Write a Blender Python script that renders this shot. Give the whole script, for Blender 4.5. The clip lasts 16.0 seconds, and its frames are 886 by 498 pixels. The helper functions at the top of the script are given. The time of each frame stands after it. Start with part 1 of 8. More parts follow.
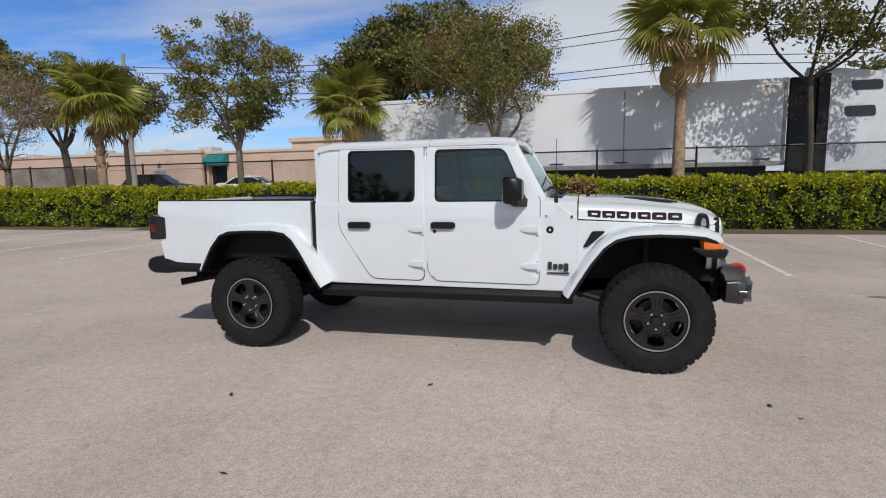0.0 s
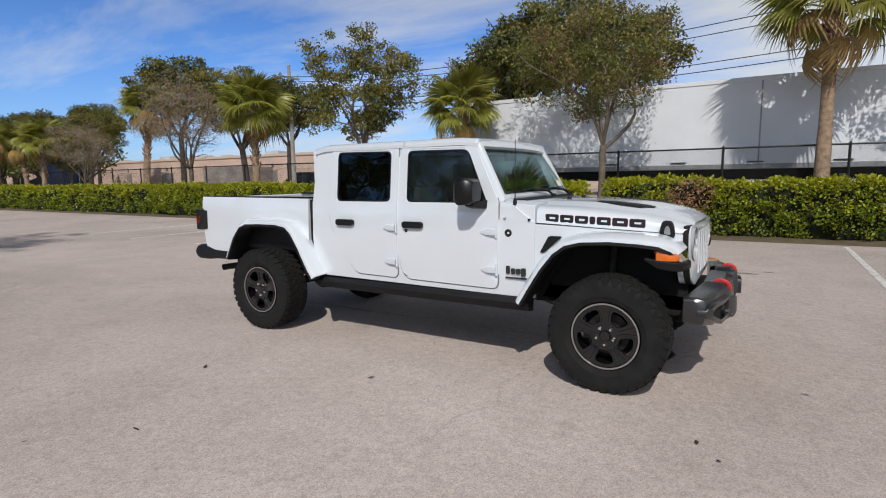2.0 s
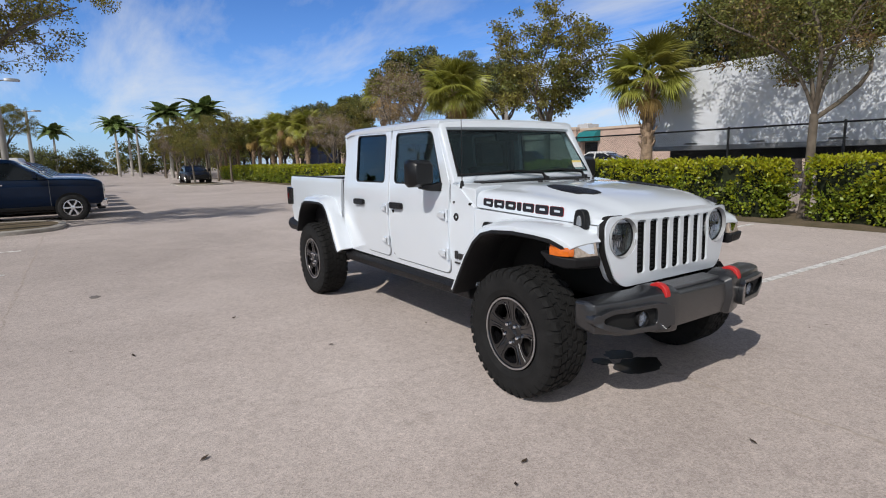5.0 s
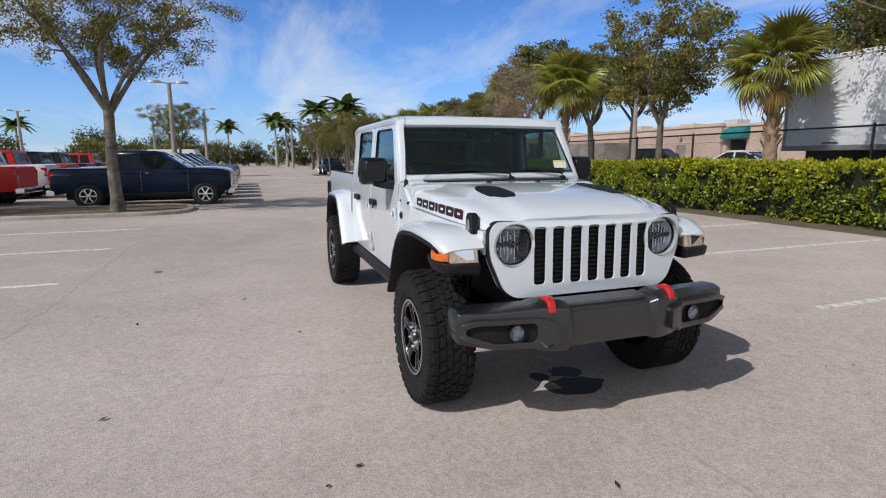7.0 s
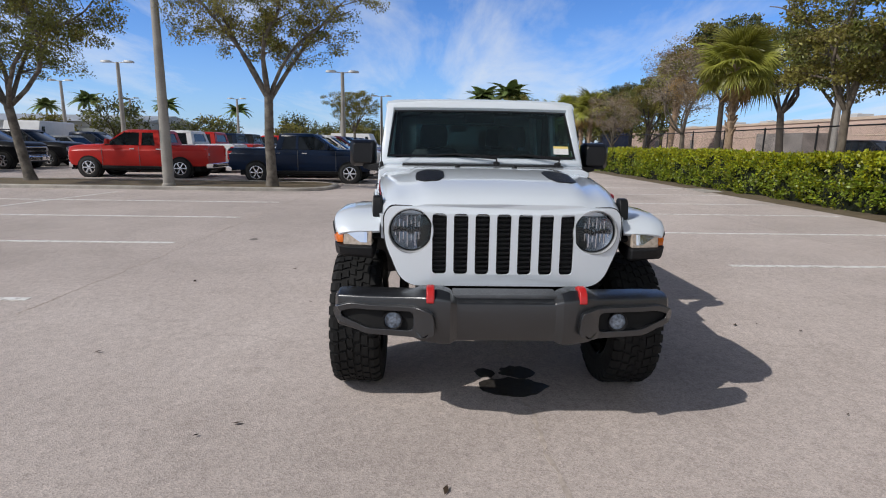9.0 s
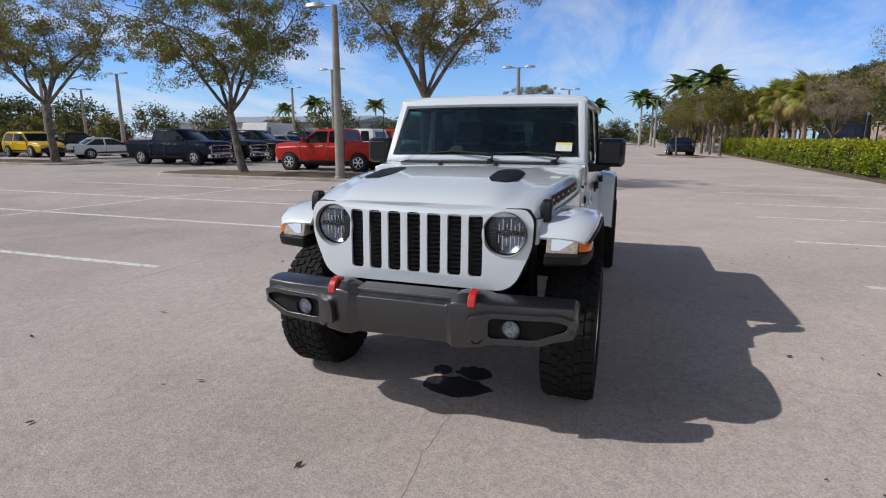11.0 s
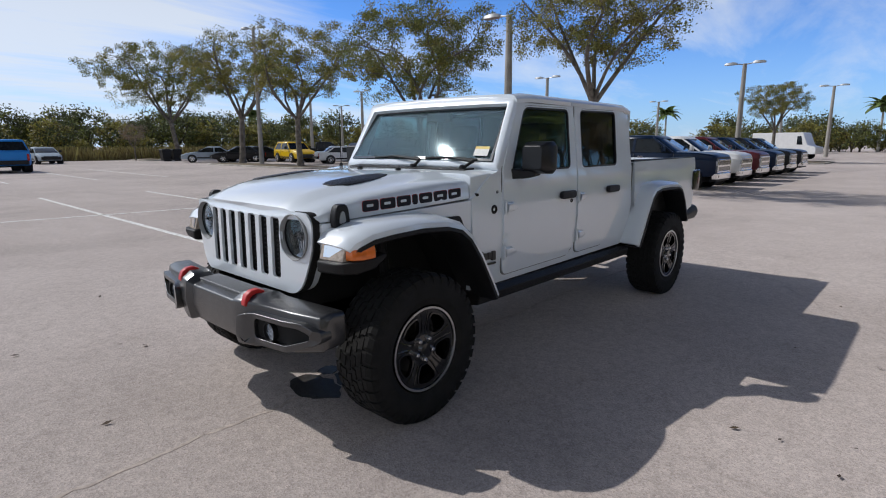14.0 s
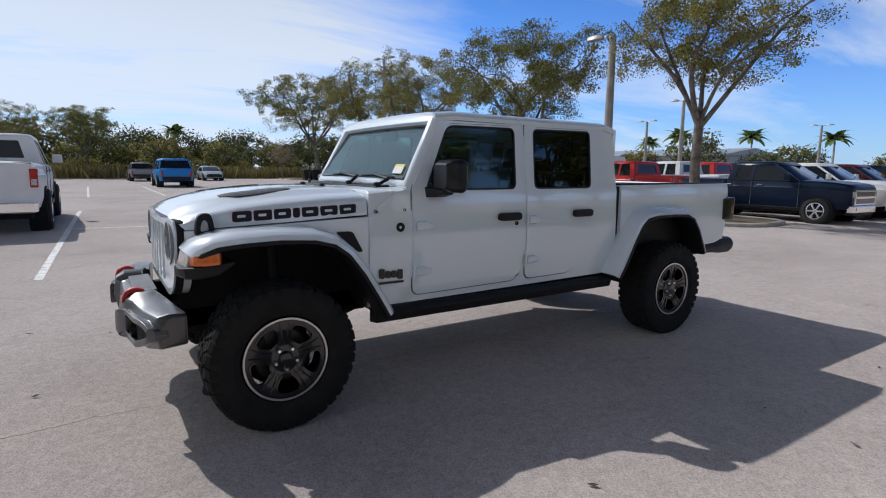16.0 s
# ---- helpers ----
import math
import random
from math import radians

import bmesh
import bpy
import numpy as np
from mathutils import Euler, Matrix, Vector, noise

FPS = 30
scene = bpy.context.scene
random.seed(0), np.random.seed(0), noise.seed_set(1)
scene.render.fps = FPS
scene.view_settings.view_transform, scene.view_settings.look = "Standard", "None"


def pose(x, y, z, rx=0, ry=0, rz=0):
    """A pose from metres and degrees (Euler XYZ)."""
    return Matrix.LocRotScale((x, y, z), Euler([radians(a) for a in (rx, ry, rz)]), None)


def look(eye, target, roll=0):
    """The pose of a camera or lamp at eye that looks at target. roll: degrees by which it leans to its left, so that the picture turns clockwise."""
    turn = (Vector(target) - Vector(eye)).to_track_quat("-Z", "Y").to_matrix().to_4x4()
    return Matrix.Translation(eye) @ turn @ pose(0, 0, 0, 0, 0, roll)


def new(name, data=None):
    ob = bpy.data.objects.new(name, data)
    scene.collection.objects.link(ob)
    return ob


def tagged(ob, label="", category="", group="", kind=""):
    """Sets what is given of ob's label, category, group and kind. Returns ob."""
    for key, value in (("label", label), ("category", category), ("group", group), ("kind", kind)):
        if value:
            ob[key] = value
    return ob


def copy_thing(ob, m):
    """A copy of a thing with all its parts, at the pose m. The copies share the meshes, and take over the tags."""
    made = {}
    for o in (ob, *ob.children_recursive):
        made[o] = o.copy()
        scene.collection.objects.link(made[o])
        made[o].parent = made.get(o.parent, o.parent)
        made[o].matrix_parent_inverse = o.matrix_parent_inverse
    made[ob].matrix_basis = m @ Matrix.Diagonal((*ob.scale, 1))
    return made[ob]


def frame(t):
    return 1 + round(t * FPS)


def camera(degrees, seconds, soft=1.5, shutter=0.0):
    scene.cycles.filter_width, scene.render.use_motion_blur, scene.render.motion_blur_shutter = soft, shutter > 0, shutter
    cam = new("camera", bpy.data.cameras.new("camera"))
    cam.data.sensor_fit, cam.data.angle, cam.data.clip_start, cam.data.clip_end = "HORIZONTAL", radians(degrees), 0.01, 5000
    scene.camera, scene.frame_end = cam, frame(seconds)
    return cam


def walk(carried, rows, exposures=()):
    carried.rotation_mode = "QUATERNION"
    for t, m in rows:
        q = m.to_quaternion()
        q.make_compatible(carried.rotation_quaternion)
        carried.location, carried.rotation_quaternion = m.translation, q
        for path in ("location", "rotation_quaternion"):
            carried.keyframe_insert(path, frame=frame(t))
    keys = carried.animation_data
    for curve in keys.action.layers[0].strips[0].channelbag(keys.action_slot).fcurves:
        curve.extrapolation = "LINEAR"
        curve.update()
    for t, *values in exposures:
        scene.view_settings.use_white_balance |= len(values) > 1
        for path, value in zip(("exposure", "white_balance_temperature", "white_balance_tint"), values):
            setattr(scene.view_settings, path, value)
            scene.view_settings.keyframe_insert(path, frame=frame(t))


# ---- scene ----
cam = camera(78.9, 16.0, soft=1.08)
PATH = [
    (0, (1.209, -5.154, 1.522), (0.703, -3.237, 1.257), -1.2),
    (0.5, (1.583, -5.04, 1.558), (0.948, -3.162, 1.293), -1.2),
    (1, (1.963, -4.935, 1.528), (1.19, -3.109, 1.266), -1.3),
    (1.5, (2.324, -4.803, 1.565), (1.423, -3.037, 1.304), -1.1),
    (2, (2.658, -4.613, 1.515), (1.635, -2.914, 1.254), -0.8),
    (2.5, (2.976, -4.407, 1.54), (1.834, -2.79, 1.257), -1.0),
    (3, (3.296, -4.218, 1.494), (2.037, -2.69, 1.211), -1.0),
    (3.5, (3.584, -3.986, 1.523), (2.211, -2.563, 1.228), -1.0),
    (4, (3.828, -3.712, 1.476), (2.352, -2.397, 1.174), -1.1),
    (4.2, (3.922, -3.596, 1.49), (2.407, -2.326, 1.183), -1.2),
    (6.3, (4.656, -2.292, 1.525), (2.866, -1.466, 1.19), -0.5),
    (6.5, (4.709, -2.159, 1.541), (2.898, -1.378, 1.207), -0.4),
    (7, (4.843, -1.822, 1.507), (2.983, -1.169, 1.174), -0.3),
    (7.5, (4.955, -1.47, 1.543), (3.051, -0.958, 1.202), -0.1),
    (8, (5.007, -1.108, 1.491), (3.075, -0.732, 1.137), 0.5),
    (8.5, (5.034, -0.756, 1.528), (3.082, -0.532, 1.154), 0.9),
    (9, (5.06, -0.395, 1.487), (3.098, -0.343, 1.105), 0.9),
    (9.5, (5.064, -0.038, 1.523), (3.106, -0.156, 1.129), 0.8),
    (9.7, (5.052, 0.097, 1.493), (3.099, -0.088, 1.105), 1.2),
    (11.8, (4.661, 1.595, 1.534), (2.903, 0.742, 1.107), -1.1),
    (12, (4.579, 1.706, 1.515), (2.844, 0.809, 1.086), -1.1),
    (12.5, (4.384, 2.014, 1.542), (2.716, 0.996, 1.115), -1.0),
    (13, (4.185, 2.322, 1.501), (2.587, 1.192, 1.089), -0.9),
    (13.5, (3.966, 2.613, 1.528), (2.442, 1.381, 1.129), -0.6),
    (14, (3.704, 2.876, 1.494), (2.26, 1.545, 1.114), -0.2),
    (14.5, (3.431, 3.115, 1.519), (2.069, 1.695, 1.16), 0.1),
    (15, (3.159, 3.362, 1.487), (1.885, 1.856, 1.154), 0.3),
    (15.5, (2.889, 3.587, 1.503), (1.698, 2.01, 1.195), 0.6),
    (16, (2.589, 3.776, 1.458), (1.502, 2.123, 1.162), 0.7),
]
walk(cam, [(t, look(eye, target, roll)) for t, eye, target, roll in PATH], exposures=[(0.0, -0.18, 6860, 10), (4.0, -0.08, 6780, 10), (9.5, -0.01, 6620, 10), (13.0, 0.0, 6500, 10), (16.0, 0.03, 6290, 10)])

# ---- light ----
SUN_DIR = Vector((0.43, -0.99, 1.0)).normalized()
world = bpy.data.worlds.new("sky_world")
scene.world = world
world.use_nodes = True
wn, wl = world.node_tree.nodes, world.node_tree.links
wn.clear()
w_out = wn.new("ShaderNodeOutputWorld")
w_bg = wn.new("ShaderNodeBackground")
w_bg.inputs["Strength"].default_value = 0.081
w_sky = wn.new("ShaderNodeTexSky")
w_sky.sky_type = "NISHITA"
w_sky.sun_disc = False
w_sky.sun_elevation = math.asin(SUN_DIR.z)
w_sky.sun_rotation = math.atan2(SUN_DIR.x, SUN_DIR.y)
w_sky.air_density, w_sky.dust_density, w_sky.ozone_density = 1.0, 0.4, 2.5
# thin cloud sheets over the blue
w_tc = wn.new("ShaderNodeTexCoord")
w_sep = wn.new("ShaderNodeSeparateXYZ")
wl.new(w_tc.outputs["Generated"], w_sep.inputs[0])


def wmath(op, a, b=None, c=None):
    n = wn.new("ShaderNodeMath")
    n.operation = op
    for i, v in enumerate((a, b, c)):
        if v is None:
            continue
        if isinstance(v, (int, float)):
            n.inputs[i].default_value = v
        else:
            wl.new(v, n.inputs[i])
    return n.outputs[0]


w_up = wmath("MAXIMUM", wmath("ADD", w_sep.outputs["Z"], 0.12), 0.02)
w_comb = wn.new("ShaderNodeCombineXYZ")
wl.new(wmath("DIVIDE", w_sep.outputs["X"], w_up), w_comb.inputs[0])
wl.new(wmath("DIVIDE", w_sep.outputs["Y"], w_up), w_comb.inputs[1])
w_map = wn.new("ShaderNodeMapping")
w_map.inputs["Rotation"].default_value = (0, 0, radians(18))
w_map.inputs["Scale"].default_value = (0.45, 1.3, 1)
w_map.inputs["Location"].default_value = (0.9, 0.35, 0)
wl.new(w_comb.outputs[0], w_map.inputs[0])
w_n1 = wn.new("ShaderNodeTexNoise")
w_n1.inputs["Scale"].default_value, w_n1.inputs["Detail"].default_value, w_n1.inputs["Roughness"].default_value = 0.75, 11, 0.60
w_n1.inputs["Distortion"].default_value = 0.4
wl.new(w_map.outputs[0], w_n1.inputs["Vector"])
w_bd = wn.new("ShaderNodeVectorMath")
w_bd.operation = "DOT_PRODUCT"
wl.new(w_tc.outputs["Generated"], w_bd.inputs[0])
w_bd.inputs[1].default_value = Vector((0.34, -0.92, 0.20)).normalized()
w_bank = wmath("MINIMUM", wmath("MULTIPLY", wmath("MAXIMUM", wmath("SUBTRACT", w_bd.outputs["Value"], 0.56), 0.0), 4.5), 1.0)
# second cloud bank, added out of view to brighten the truck's shaded side
w_fill_dot = wn.new("ShaderNodeVectorMath")
w_fill_dot.operation = "DOT_PRODUCT"
wl.new(w_tc.outputs["Generated"], w_fill_dot.inputs[0])
w_fill_dot.inputs[1].default_value = Vector((0.75, 0.62, 0.36)).normalized()
w_fill_bank = wmath("MINIMUM", wmath("MULTIPLY", wmath("MAXIMUM", wmath("SUBTRACT", w_fill_dot.outputs["Value"], 0.44), 0.0), 3.0), 1.0)
w_ramp = wn.new("ShaderNodeValToRGB")
w_ramp.color_ramp.elements[0].position, w_ramp.color_ramp.elements[1].position = 0.40, 0.66
wl.new(wmath("ADD", w_n1.outputs["Fac"], wmath("ADD", wmath("ADD", wmath("MULTIPLY", w_bank, 0.17), wmath("MULTIPLY", w_fill_bank, 0.28)), wmath("MULTIPLY", wmath("ABSOLUTE", w_sep.outputs["X"]), -0.06))), w_ramp.inputs[0])
w_mix = wn.new("ShaderNodeMix")
w_mix.data_type = "RGBA"
wl.new(wmath("MULTIPLY", w_ramp.outputs[0], 0.90), w_mix.inputs["Factor"])
w_tint = wn.new("ShaderNodeMix")
w_tint.data_type, w_tint.blend_type = "RGBA", "MULTIPLY"
w_tint.inputs["Factor"].default_value = 1.0
w_tint.inputs["B"].default_value = (0.47, 0.90, 1.58, 1)
wl.new(w_sky.outputs[0], w_tint.inputs["A"])
wl.new(w_tint.outputs["Result"], w_mix.inputs["A"])
w_mix.inputs["B"].default_value = (7.55, 8.05, 8.7, 1)
# haze towards the horizon, a deeper zenith and brighter cloud round the sun
w_haze = wn.new("ShaderNodeMix")
w_haze.data_type = "RGBA"
wl.new(wmath("MULTIPLY", wmath("POWER", wmath("SUBTRACT", 1.0, wmath("ABSOLUTE", w_sep.outputs["Z"])), 9.0), 0.55), w_haze.inputs["Factor"])
wl.new(w_mix.outputs["Result"], w_haze.inputs["A"])
w_haze.inputs["B"].default_value = (5.9, 7.3, 9.5, 1)
w_dot = wn.new("ShaderNodeVectorMath")
w_dot.operation = "DOT_PRODUCT"
wl.new(w_tc.outputs["Generated"], w_dot.inputs[0])
w_dot.inputs[1].default_value = SUN_DIR
w_glow = wmath("ADD", wmath("MULTIPLY", wmath("POWER", wmath("MAXIMUM", w_dot.outputs["Value"], 0.0), 24.0), 1.8), wmath("DIVIDE", 1.25, wmath("ADD", 1.0, wmath("POWER", wmath("MULTIPLY", wmath("MAXIMUM", w_sep.outputs["Z"], 0.0), 1.9), 3.0))))
w_scale = wn.new("ShaderNodeVectorMath")
w_scale.operation = "SCALE"
wl.new(w_haze.outputs["Result"], w_scale.inputs[0])
wl.new(w_glow, w_scale.inputs["Scale"])
wl.new(w_scale.outputs[0], w_bg.inputs["Color"])
wl.new(w_bg.outputs[0], w_out.inputs[0])

sun = new("sun", bpy.data.lights.new("sun", "SUN"))
sun.data.energy, sun.data.angle, sun.data.color = 3.0, radians(0.5), (1.0, 0.97, 0.935)
sun.matrix_world = look((30, -60, 60), Vector((30, -60, 60)) - SUN_DIR)
scene.view_settings.exposure = 0.0

# ---- materials ----
def material(name, color=(0.5, 0.5, 0.5), rough=0.5, metal=0.0, vary=0.0, scale=8.0, fine=0.0, bump=0.0, bump_scale=60.0, coat=0.0, second=None, random_tint=0.0, island=0.0, spec=0.5, translucent=0.0):
    """A surface with colour variation at two scales and fine relief."""
    m = bpy.data.materials.new(name)
    m.use_nodes = True
    nt = m.node_tree
    n, l = nt.nodes, nt.links
    b = n["Principled BSDF"]
    b.inputs["Roughness"].default_value = rough
    b.inputs["Metallic"].default_value = metal
    b.inputs["Specular IOR Level"].default_value = spec
    b.inputs["Coat Weight"].default_value = coat
    b.inputs["Coat Roughness"].default_value = 0.04
    b.inputs["Base Color"].default_value = (*color, 1)
    tc = n.new("ShaderNodeTexCoord")
    out = None
    if vary or second:
        n1 = n.new("ShaderNodeTexNoise")
        n1.inputs["Scale"].default_value, n1.inputs["Detail"].default_value = scale, 6
        l.new(tc.outputs["Object"], n1.inputs["Vector"])
        r = n.new("ShaderNodeValToRGB")
        r.color_ramp.elements[0].position, r.color_ramp.elements[1].position = 0.32, 0.68
        c2 = second or tuple(c * (1 - vary) for c in color)
        r.color_ramp.elements[0].color, r.color_ramp.elements[1].color = (*c2, 1), (*(min(1, c * (1 + vary * 0.5)) for c in color), 1)
        l.new(n1.outputs["Fac"], r.inputs[0])
        out = r.outputs[0]
    if fine:
        n2 = n.new("ShaderNodeTexNoise")
        n2.inputs["Scale"].default_value, n2.inputs["Detail"].default_value = scale * 14, 3
        l.new(tc.outputs["Object"], n2.inputs["Vector"])
        mx = n.new("ShaderNodeMix")
        mx.data_type, mx.blend_type = "RGBA", "OVERLAY"
        mx.inputs["Factor"].default_value = fine
        if out:
            l.new(out, mx.inputs["A"])
        else:
            mx.inputs["A"].default_value = (*color, 1)
        l.new(n2.outputs["Fac"], mx.inputs["B"])
        out = mx.outputs["Result"]
    if random_tint or island:
        src = n.new("ShaderNodeObjectInfo").outputs["Random"] if random_tint else n.new("ShaderNodeNewGeometry").outputs["Random Per Island"]
        amt = random_tint or island
        h = n.new("ShaderNodeHueSaturation")
        mr = n.new("ShaderNodeMapRange")
        mr.inputs["To Min"].default_value, mr.inputs["To Max"].default_value = 1 - amt, 1 + amt
        l.new(src, mr.inputs["Value"])
        l.new(mr.outputs[0], h.inputs["Value"])
        mh = n.new("ShaderNodeMapRange")
        mh.inputs["To Min"].default_value, mh.inputs["To Max"].default_value = 0.5 - amt * 0.045, 0.5 + amt * 0.03
        l.new(src, mh.inputs["Value"])
        l.new(mh.outputs[0], h.inputs["Hue"])
        if out:
            l.new(out, h.inputs["Color"])
        else:
            h.inputs["Color"].default_value = (*color, 1)
        out = h.outputs[0]
    if out:
        l.new(out, b.inputs["Base Color"])
    if bump:
        n3 = n.new("ShaderNodeTexNoise")
        n3.inputs["Scale"].default_value, n3.inputs["Detail"].default_value = bump_scale, 4
        l.new(tc.outputs["Object"], n3.inputs["Vector"])
        bp = n.new("ShaderNodeBump")
        bp.inputs["Strength"].default_value, bp.inputs["Distance"].default_value = bump, 0.01
        l.new(n3.outputs["Fac"], bp.inputs["Height"])
        l.new(bp.outputs[0], b.inputs["Normal"])
    if translucent:
        t = n.new("ShaderNodeBsdfTranslucent")
        if out:
            l.new(out, t.inputs["Color"])
        else:
            t.inputs["Color"].default_value = (*color, 1)
        ms = n.new("ShaderNodeMixShader")
        ms.inputs[0].default_value = translucent
        l.new(b.outputs[0], ms.inputs[1])
        l.new(t.outputs[0], ms.inputs[2])
        l.new(ms.outputs[0], n["Material Output"].inputs[0])
    return m


def glass(name, tint=(0.85, 0.9, 0.9), rough=0.0, amount=0.8, film=0.0):
    """Thin window glass: see-through with a mirror gloss."""
    m = bpy.data.materials.new(name)
    m.use_nodes = True
    n, l = m.node_tree.nodes, m.node_tree.links
    n.remove(n["Principled BSDF"])
    tr, gl, mx, fr = n.new("ShaderNodeBsdfTransparent"), n.new("ShaderNodeBsdfGlossy"), n.new("ShaderNodeMixShader"), n.new("ShaderNodeLayerWeight")
    tr.inputs[0].default_value = (*(c * amount for c in tint), 1)
    gl.inputs["Roughness"].default_value = rough
    gl.inputs["Color"].default_value = (0.80, 0.95, 1.0, 1)
    fr.inputs["Blend"].default_value = 0.5
    pw, ma = n.new("ShaderNodeMath"), n.new("ShaderNodeMath")
    pw.operation, ma.operation = "POWER", "MULTIPLY_ADD"
    pw.inputs[1].default_value, ma.inputs[1].default_value, ma.inputs[2].default_value = 5.0, 0.93, 0.05
    l.new(fr.outputs["Facing"], pw.inputs[0])
    l.new(pw.outputs[0], ma.inputs[0])
    l.new(ma.outputs[0], mx.inputs[0])
    l.new(tr.outputs[0], mx.inputs[1])
    l.new(gl.outputs[0], mx.inputs[2])
    out = mx
    if film:
        # faint pale diffuse layer mixed over the glass
        df, out = n.new("ShaderNodeBsdfDiffuse"), n.new("ShaderNodeMixShader")
        tc, ns, mr = n.new("ShaderNodeTexCoord"), n.new("ShaderNodeTexNoise"), n.new("ShaderNodeMapRange")
        ns.inputs["Scale"].default_value, ns.inputs["Detail"].default_value = 3.0, 6
        l.new(tc.outputs["Object"], ns.inputs["Vector"])
        mr.inputs["To Min"].default_value, mr.inputs["To Max"].default_value = film * 0.6, film * 1.4
        l.new(ns.outputs["Fac"], mr.inputs["Value"])
        df.inputs[0].default_value = (0.62, 0.72, 0.74, 1)
        l.new(mr.outputs[0], out.inputs[0])
        l.new(mx.outputs[0], out.inputs[1])
        l.new(df.outputs[0], out.inputs[2])
    l.new(out.outputs[0], n["Material Output"].inputs[0])
    return m


# ---- mesh helpers ----
def finish(bm, name, mat_, smooth=35, bevel=0.0):
    bmesh.ops.remove_doubles(bm, verts=bm.verts, dist=1e-5)
    bmesh.ops.recalc_face_normals(bm, faces=bm.faces)
    me = bpy.data.meshes.new(name)
    bm.to_mesh(me)
    bm.free()
    for m in mat_ if isinstance(mat_, (list, tuple)) else [mat_]:
        me.materials.append(m)
    if smooth:
        me.shade_smooth()
        me.set_sharp_from_angle(angle=radians(smooth))
    return me


def part(name, bm, mat_, parent=None, label="", smooth=35, bevel=0.0, m=None):
    """Links a bmesh as one mesh object under a thing or a part."""
    ob = new(name, finish(bm, name, mat_, smooth))
    if bevel:
        b = ob.modifiers.new("bevel", "BEVEL")
        b.width, b.segments, b.limit_method, b.angle_limit = bevel, 2, "ANGLE", radians(40)
        b.harden_normals = True
    if parent is not None:
        ob.parent = parent
    if m is not None:
        ob.matrix_basis = m
    if label:
        tagged(ob, label)
    return ob


def shared(name, me, parent, m, label=""):
    """One more object on a mesh that alike pieces share."""
    ob = new(name, me)
    ob.parent = parent
    ob.matrix_basis = m
    if label:
        tagged(ob, label)
    return ob


def thing(name, label, category, group="", kind="", m=None):
    ob = new(name)
    ob.empty_display_size = 0.2
    tagged(ob, label, category, group, kind)
    if m is not None:
        ob.matrix_basis = m
    return ob


def raw(name, verts, faces, mat_, parent=None, smooth=0, label=""):
    me = bpy.data.meshes.new(name)
    me.from_pydata([tuple(v) for v in verts], [], [tuple(f) for f in faces])
    me.materials.append(mat_)
    if smooth:
        me.shade_smooth()
        me.set_sharp_from_angle(angle=radians(smooth))
    ob = new(name, me)
    if parent is not None:
        ob.parent = parent
    if label:
        tagged(ob, label)
    return ob


def box(bm, x0, x1, y0, y1, z0, z1, m=None):
    v = [bm.verts.new((x, y, z)) for z in (z0, z1) for y in (y0, y1) for x in (x0, x1)]
    for f in ((0, 2, 3, 1), (4, 5, 7, 6), (0, 1, 5, 4), (2, 6, 7, 3), (0, 4, 6, 2), (1, 3, 7, 5)):
        bm.faces.new([v[i] for i in f])
    if m is not None:
        for a in v:
            a.co = m @ a.co
    return v


def tube(bm, pts, radii, seg=8, caps=True):
    """A round bar along points, with a radius at each."""
    pts = [Vector(p) for p in pts]
    if not isinstance(radii, (list, tuple)):
        radii = [radii] * len(pts)
    rings = []
    ref = None
    for i, p in enumerate(pts):
        d = (pts[min(i + 1, len(pts) - 1)] - pts[max(i - 1, 0)]).normalized()
        if ref is None:
            ref = d.orthogonal().normalized()
        ref = (ref - d * ref.dot(d)).normalized()
        s = d.cross(ref)
        rings.append([bm.verts.new(p + (ref * math.cos(a) + s * math.sin(a)) * radii[i]) for a in (2 * math.pi * k / seg for k in range(seg))])
    for a, b in zip(rings, rings[1:]):
        for k in range(seg):
            bm.faces.new((a[k], a[(k + 1) % seg], b[(k + 1) % seg], b[k]))
    if caps:
        bm.faces.new(rings[0][::-1])
        bm.faces.new(rings[-1])
    return rings


def loft(bm, sections, closed=True, caps=True):
    """Skins a list of equal-length point rows."""
    rows = [[bm.verts.new(p) for p in s] for s in sections]
    n = len(rows[0])
    for a, b in zip(rows, rows[1:]):
        for k in range(n if closed else n - 1):
            q = (a[k], a[(k + 1) % n], b[(k + 1) % n], b[k])
            if len(set(q)) == 4:
                bm.faces.new(q)
    if caps and closed:
        bm.faces.new(rows[0][::-1])
        bm.faces.new(rows[-1])
    return rows


def lathe(bm, profile, seg=32, axis="y", centre=(0, 0, 0), close=False):
    """Turns (distance along axis, radius) pairs round the axis."""
    rows = []
    c = Vector(centre)
    for k in range(seg):
        a = 2 * math.pi * k / seg
        row = []
        for h, r in profile:
            if axis == "y":
                p = (r * math.cos(a), h, r * math.sin(a))
            elif axis == "x":
                p = (h, r * math.cos(a), r * math.sin(a))
            else:
                p = (r * math.cos(a), r * math.sin(a), h)
            row.append(bm.verts.new(c + Vector(p)))
        rows.append(row)
    m = len(profile)
    for k in range(seg):
        a, b = rows[k], rows[(k + 1) % seg]
        for i in range(m if close else m - 1):
            j = (i + 1) % m
            bm.faces.new((a[i], a[j], b[j], b[i]))
    return rows


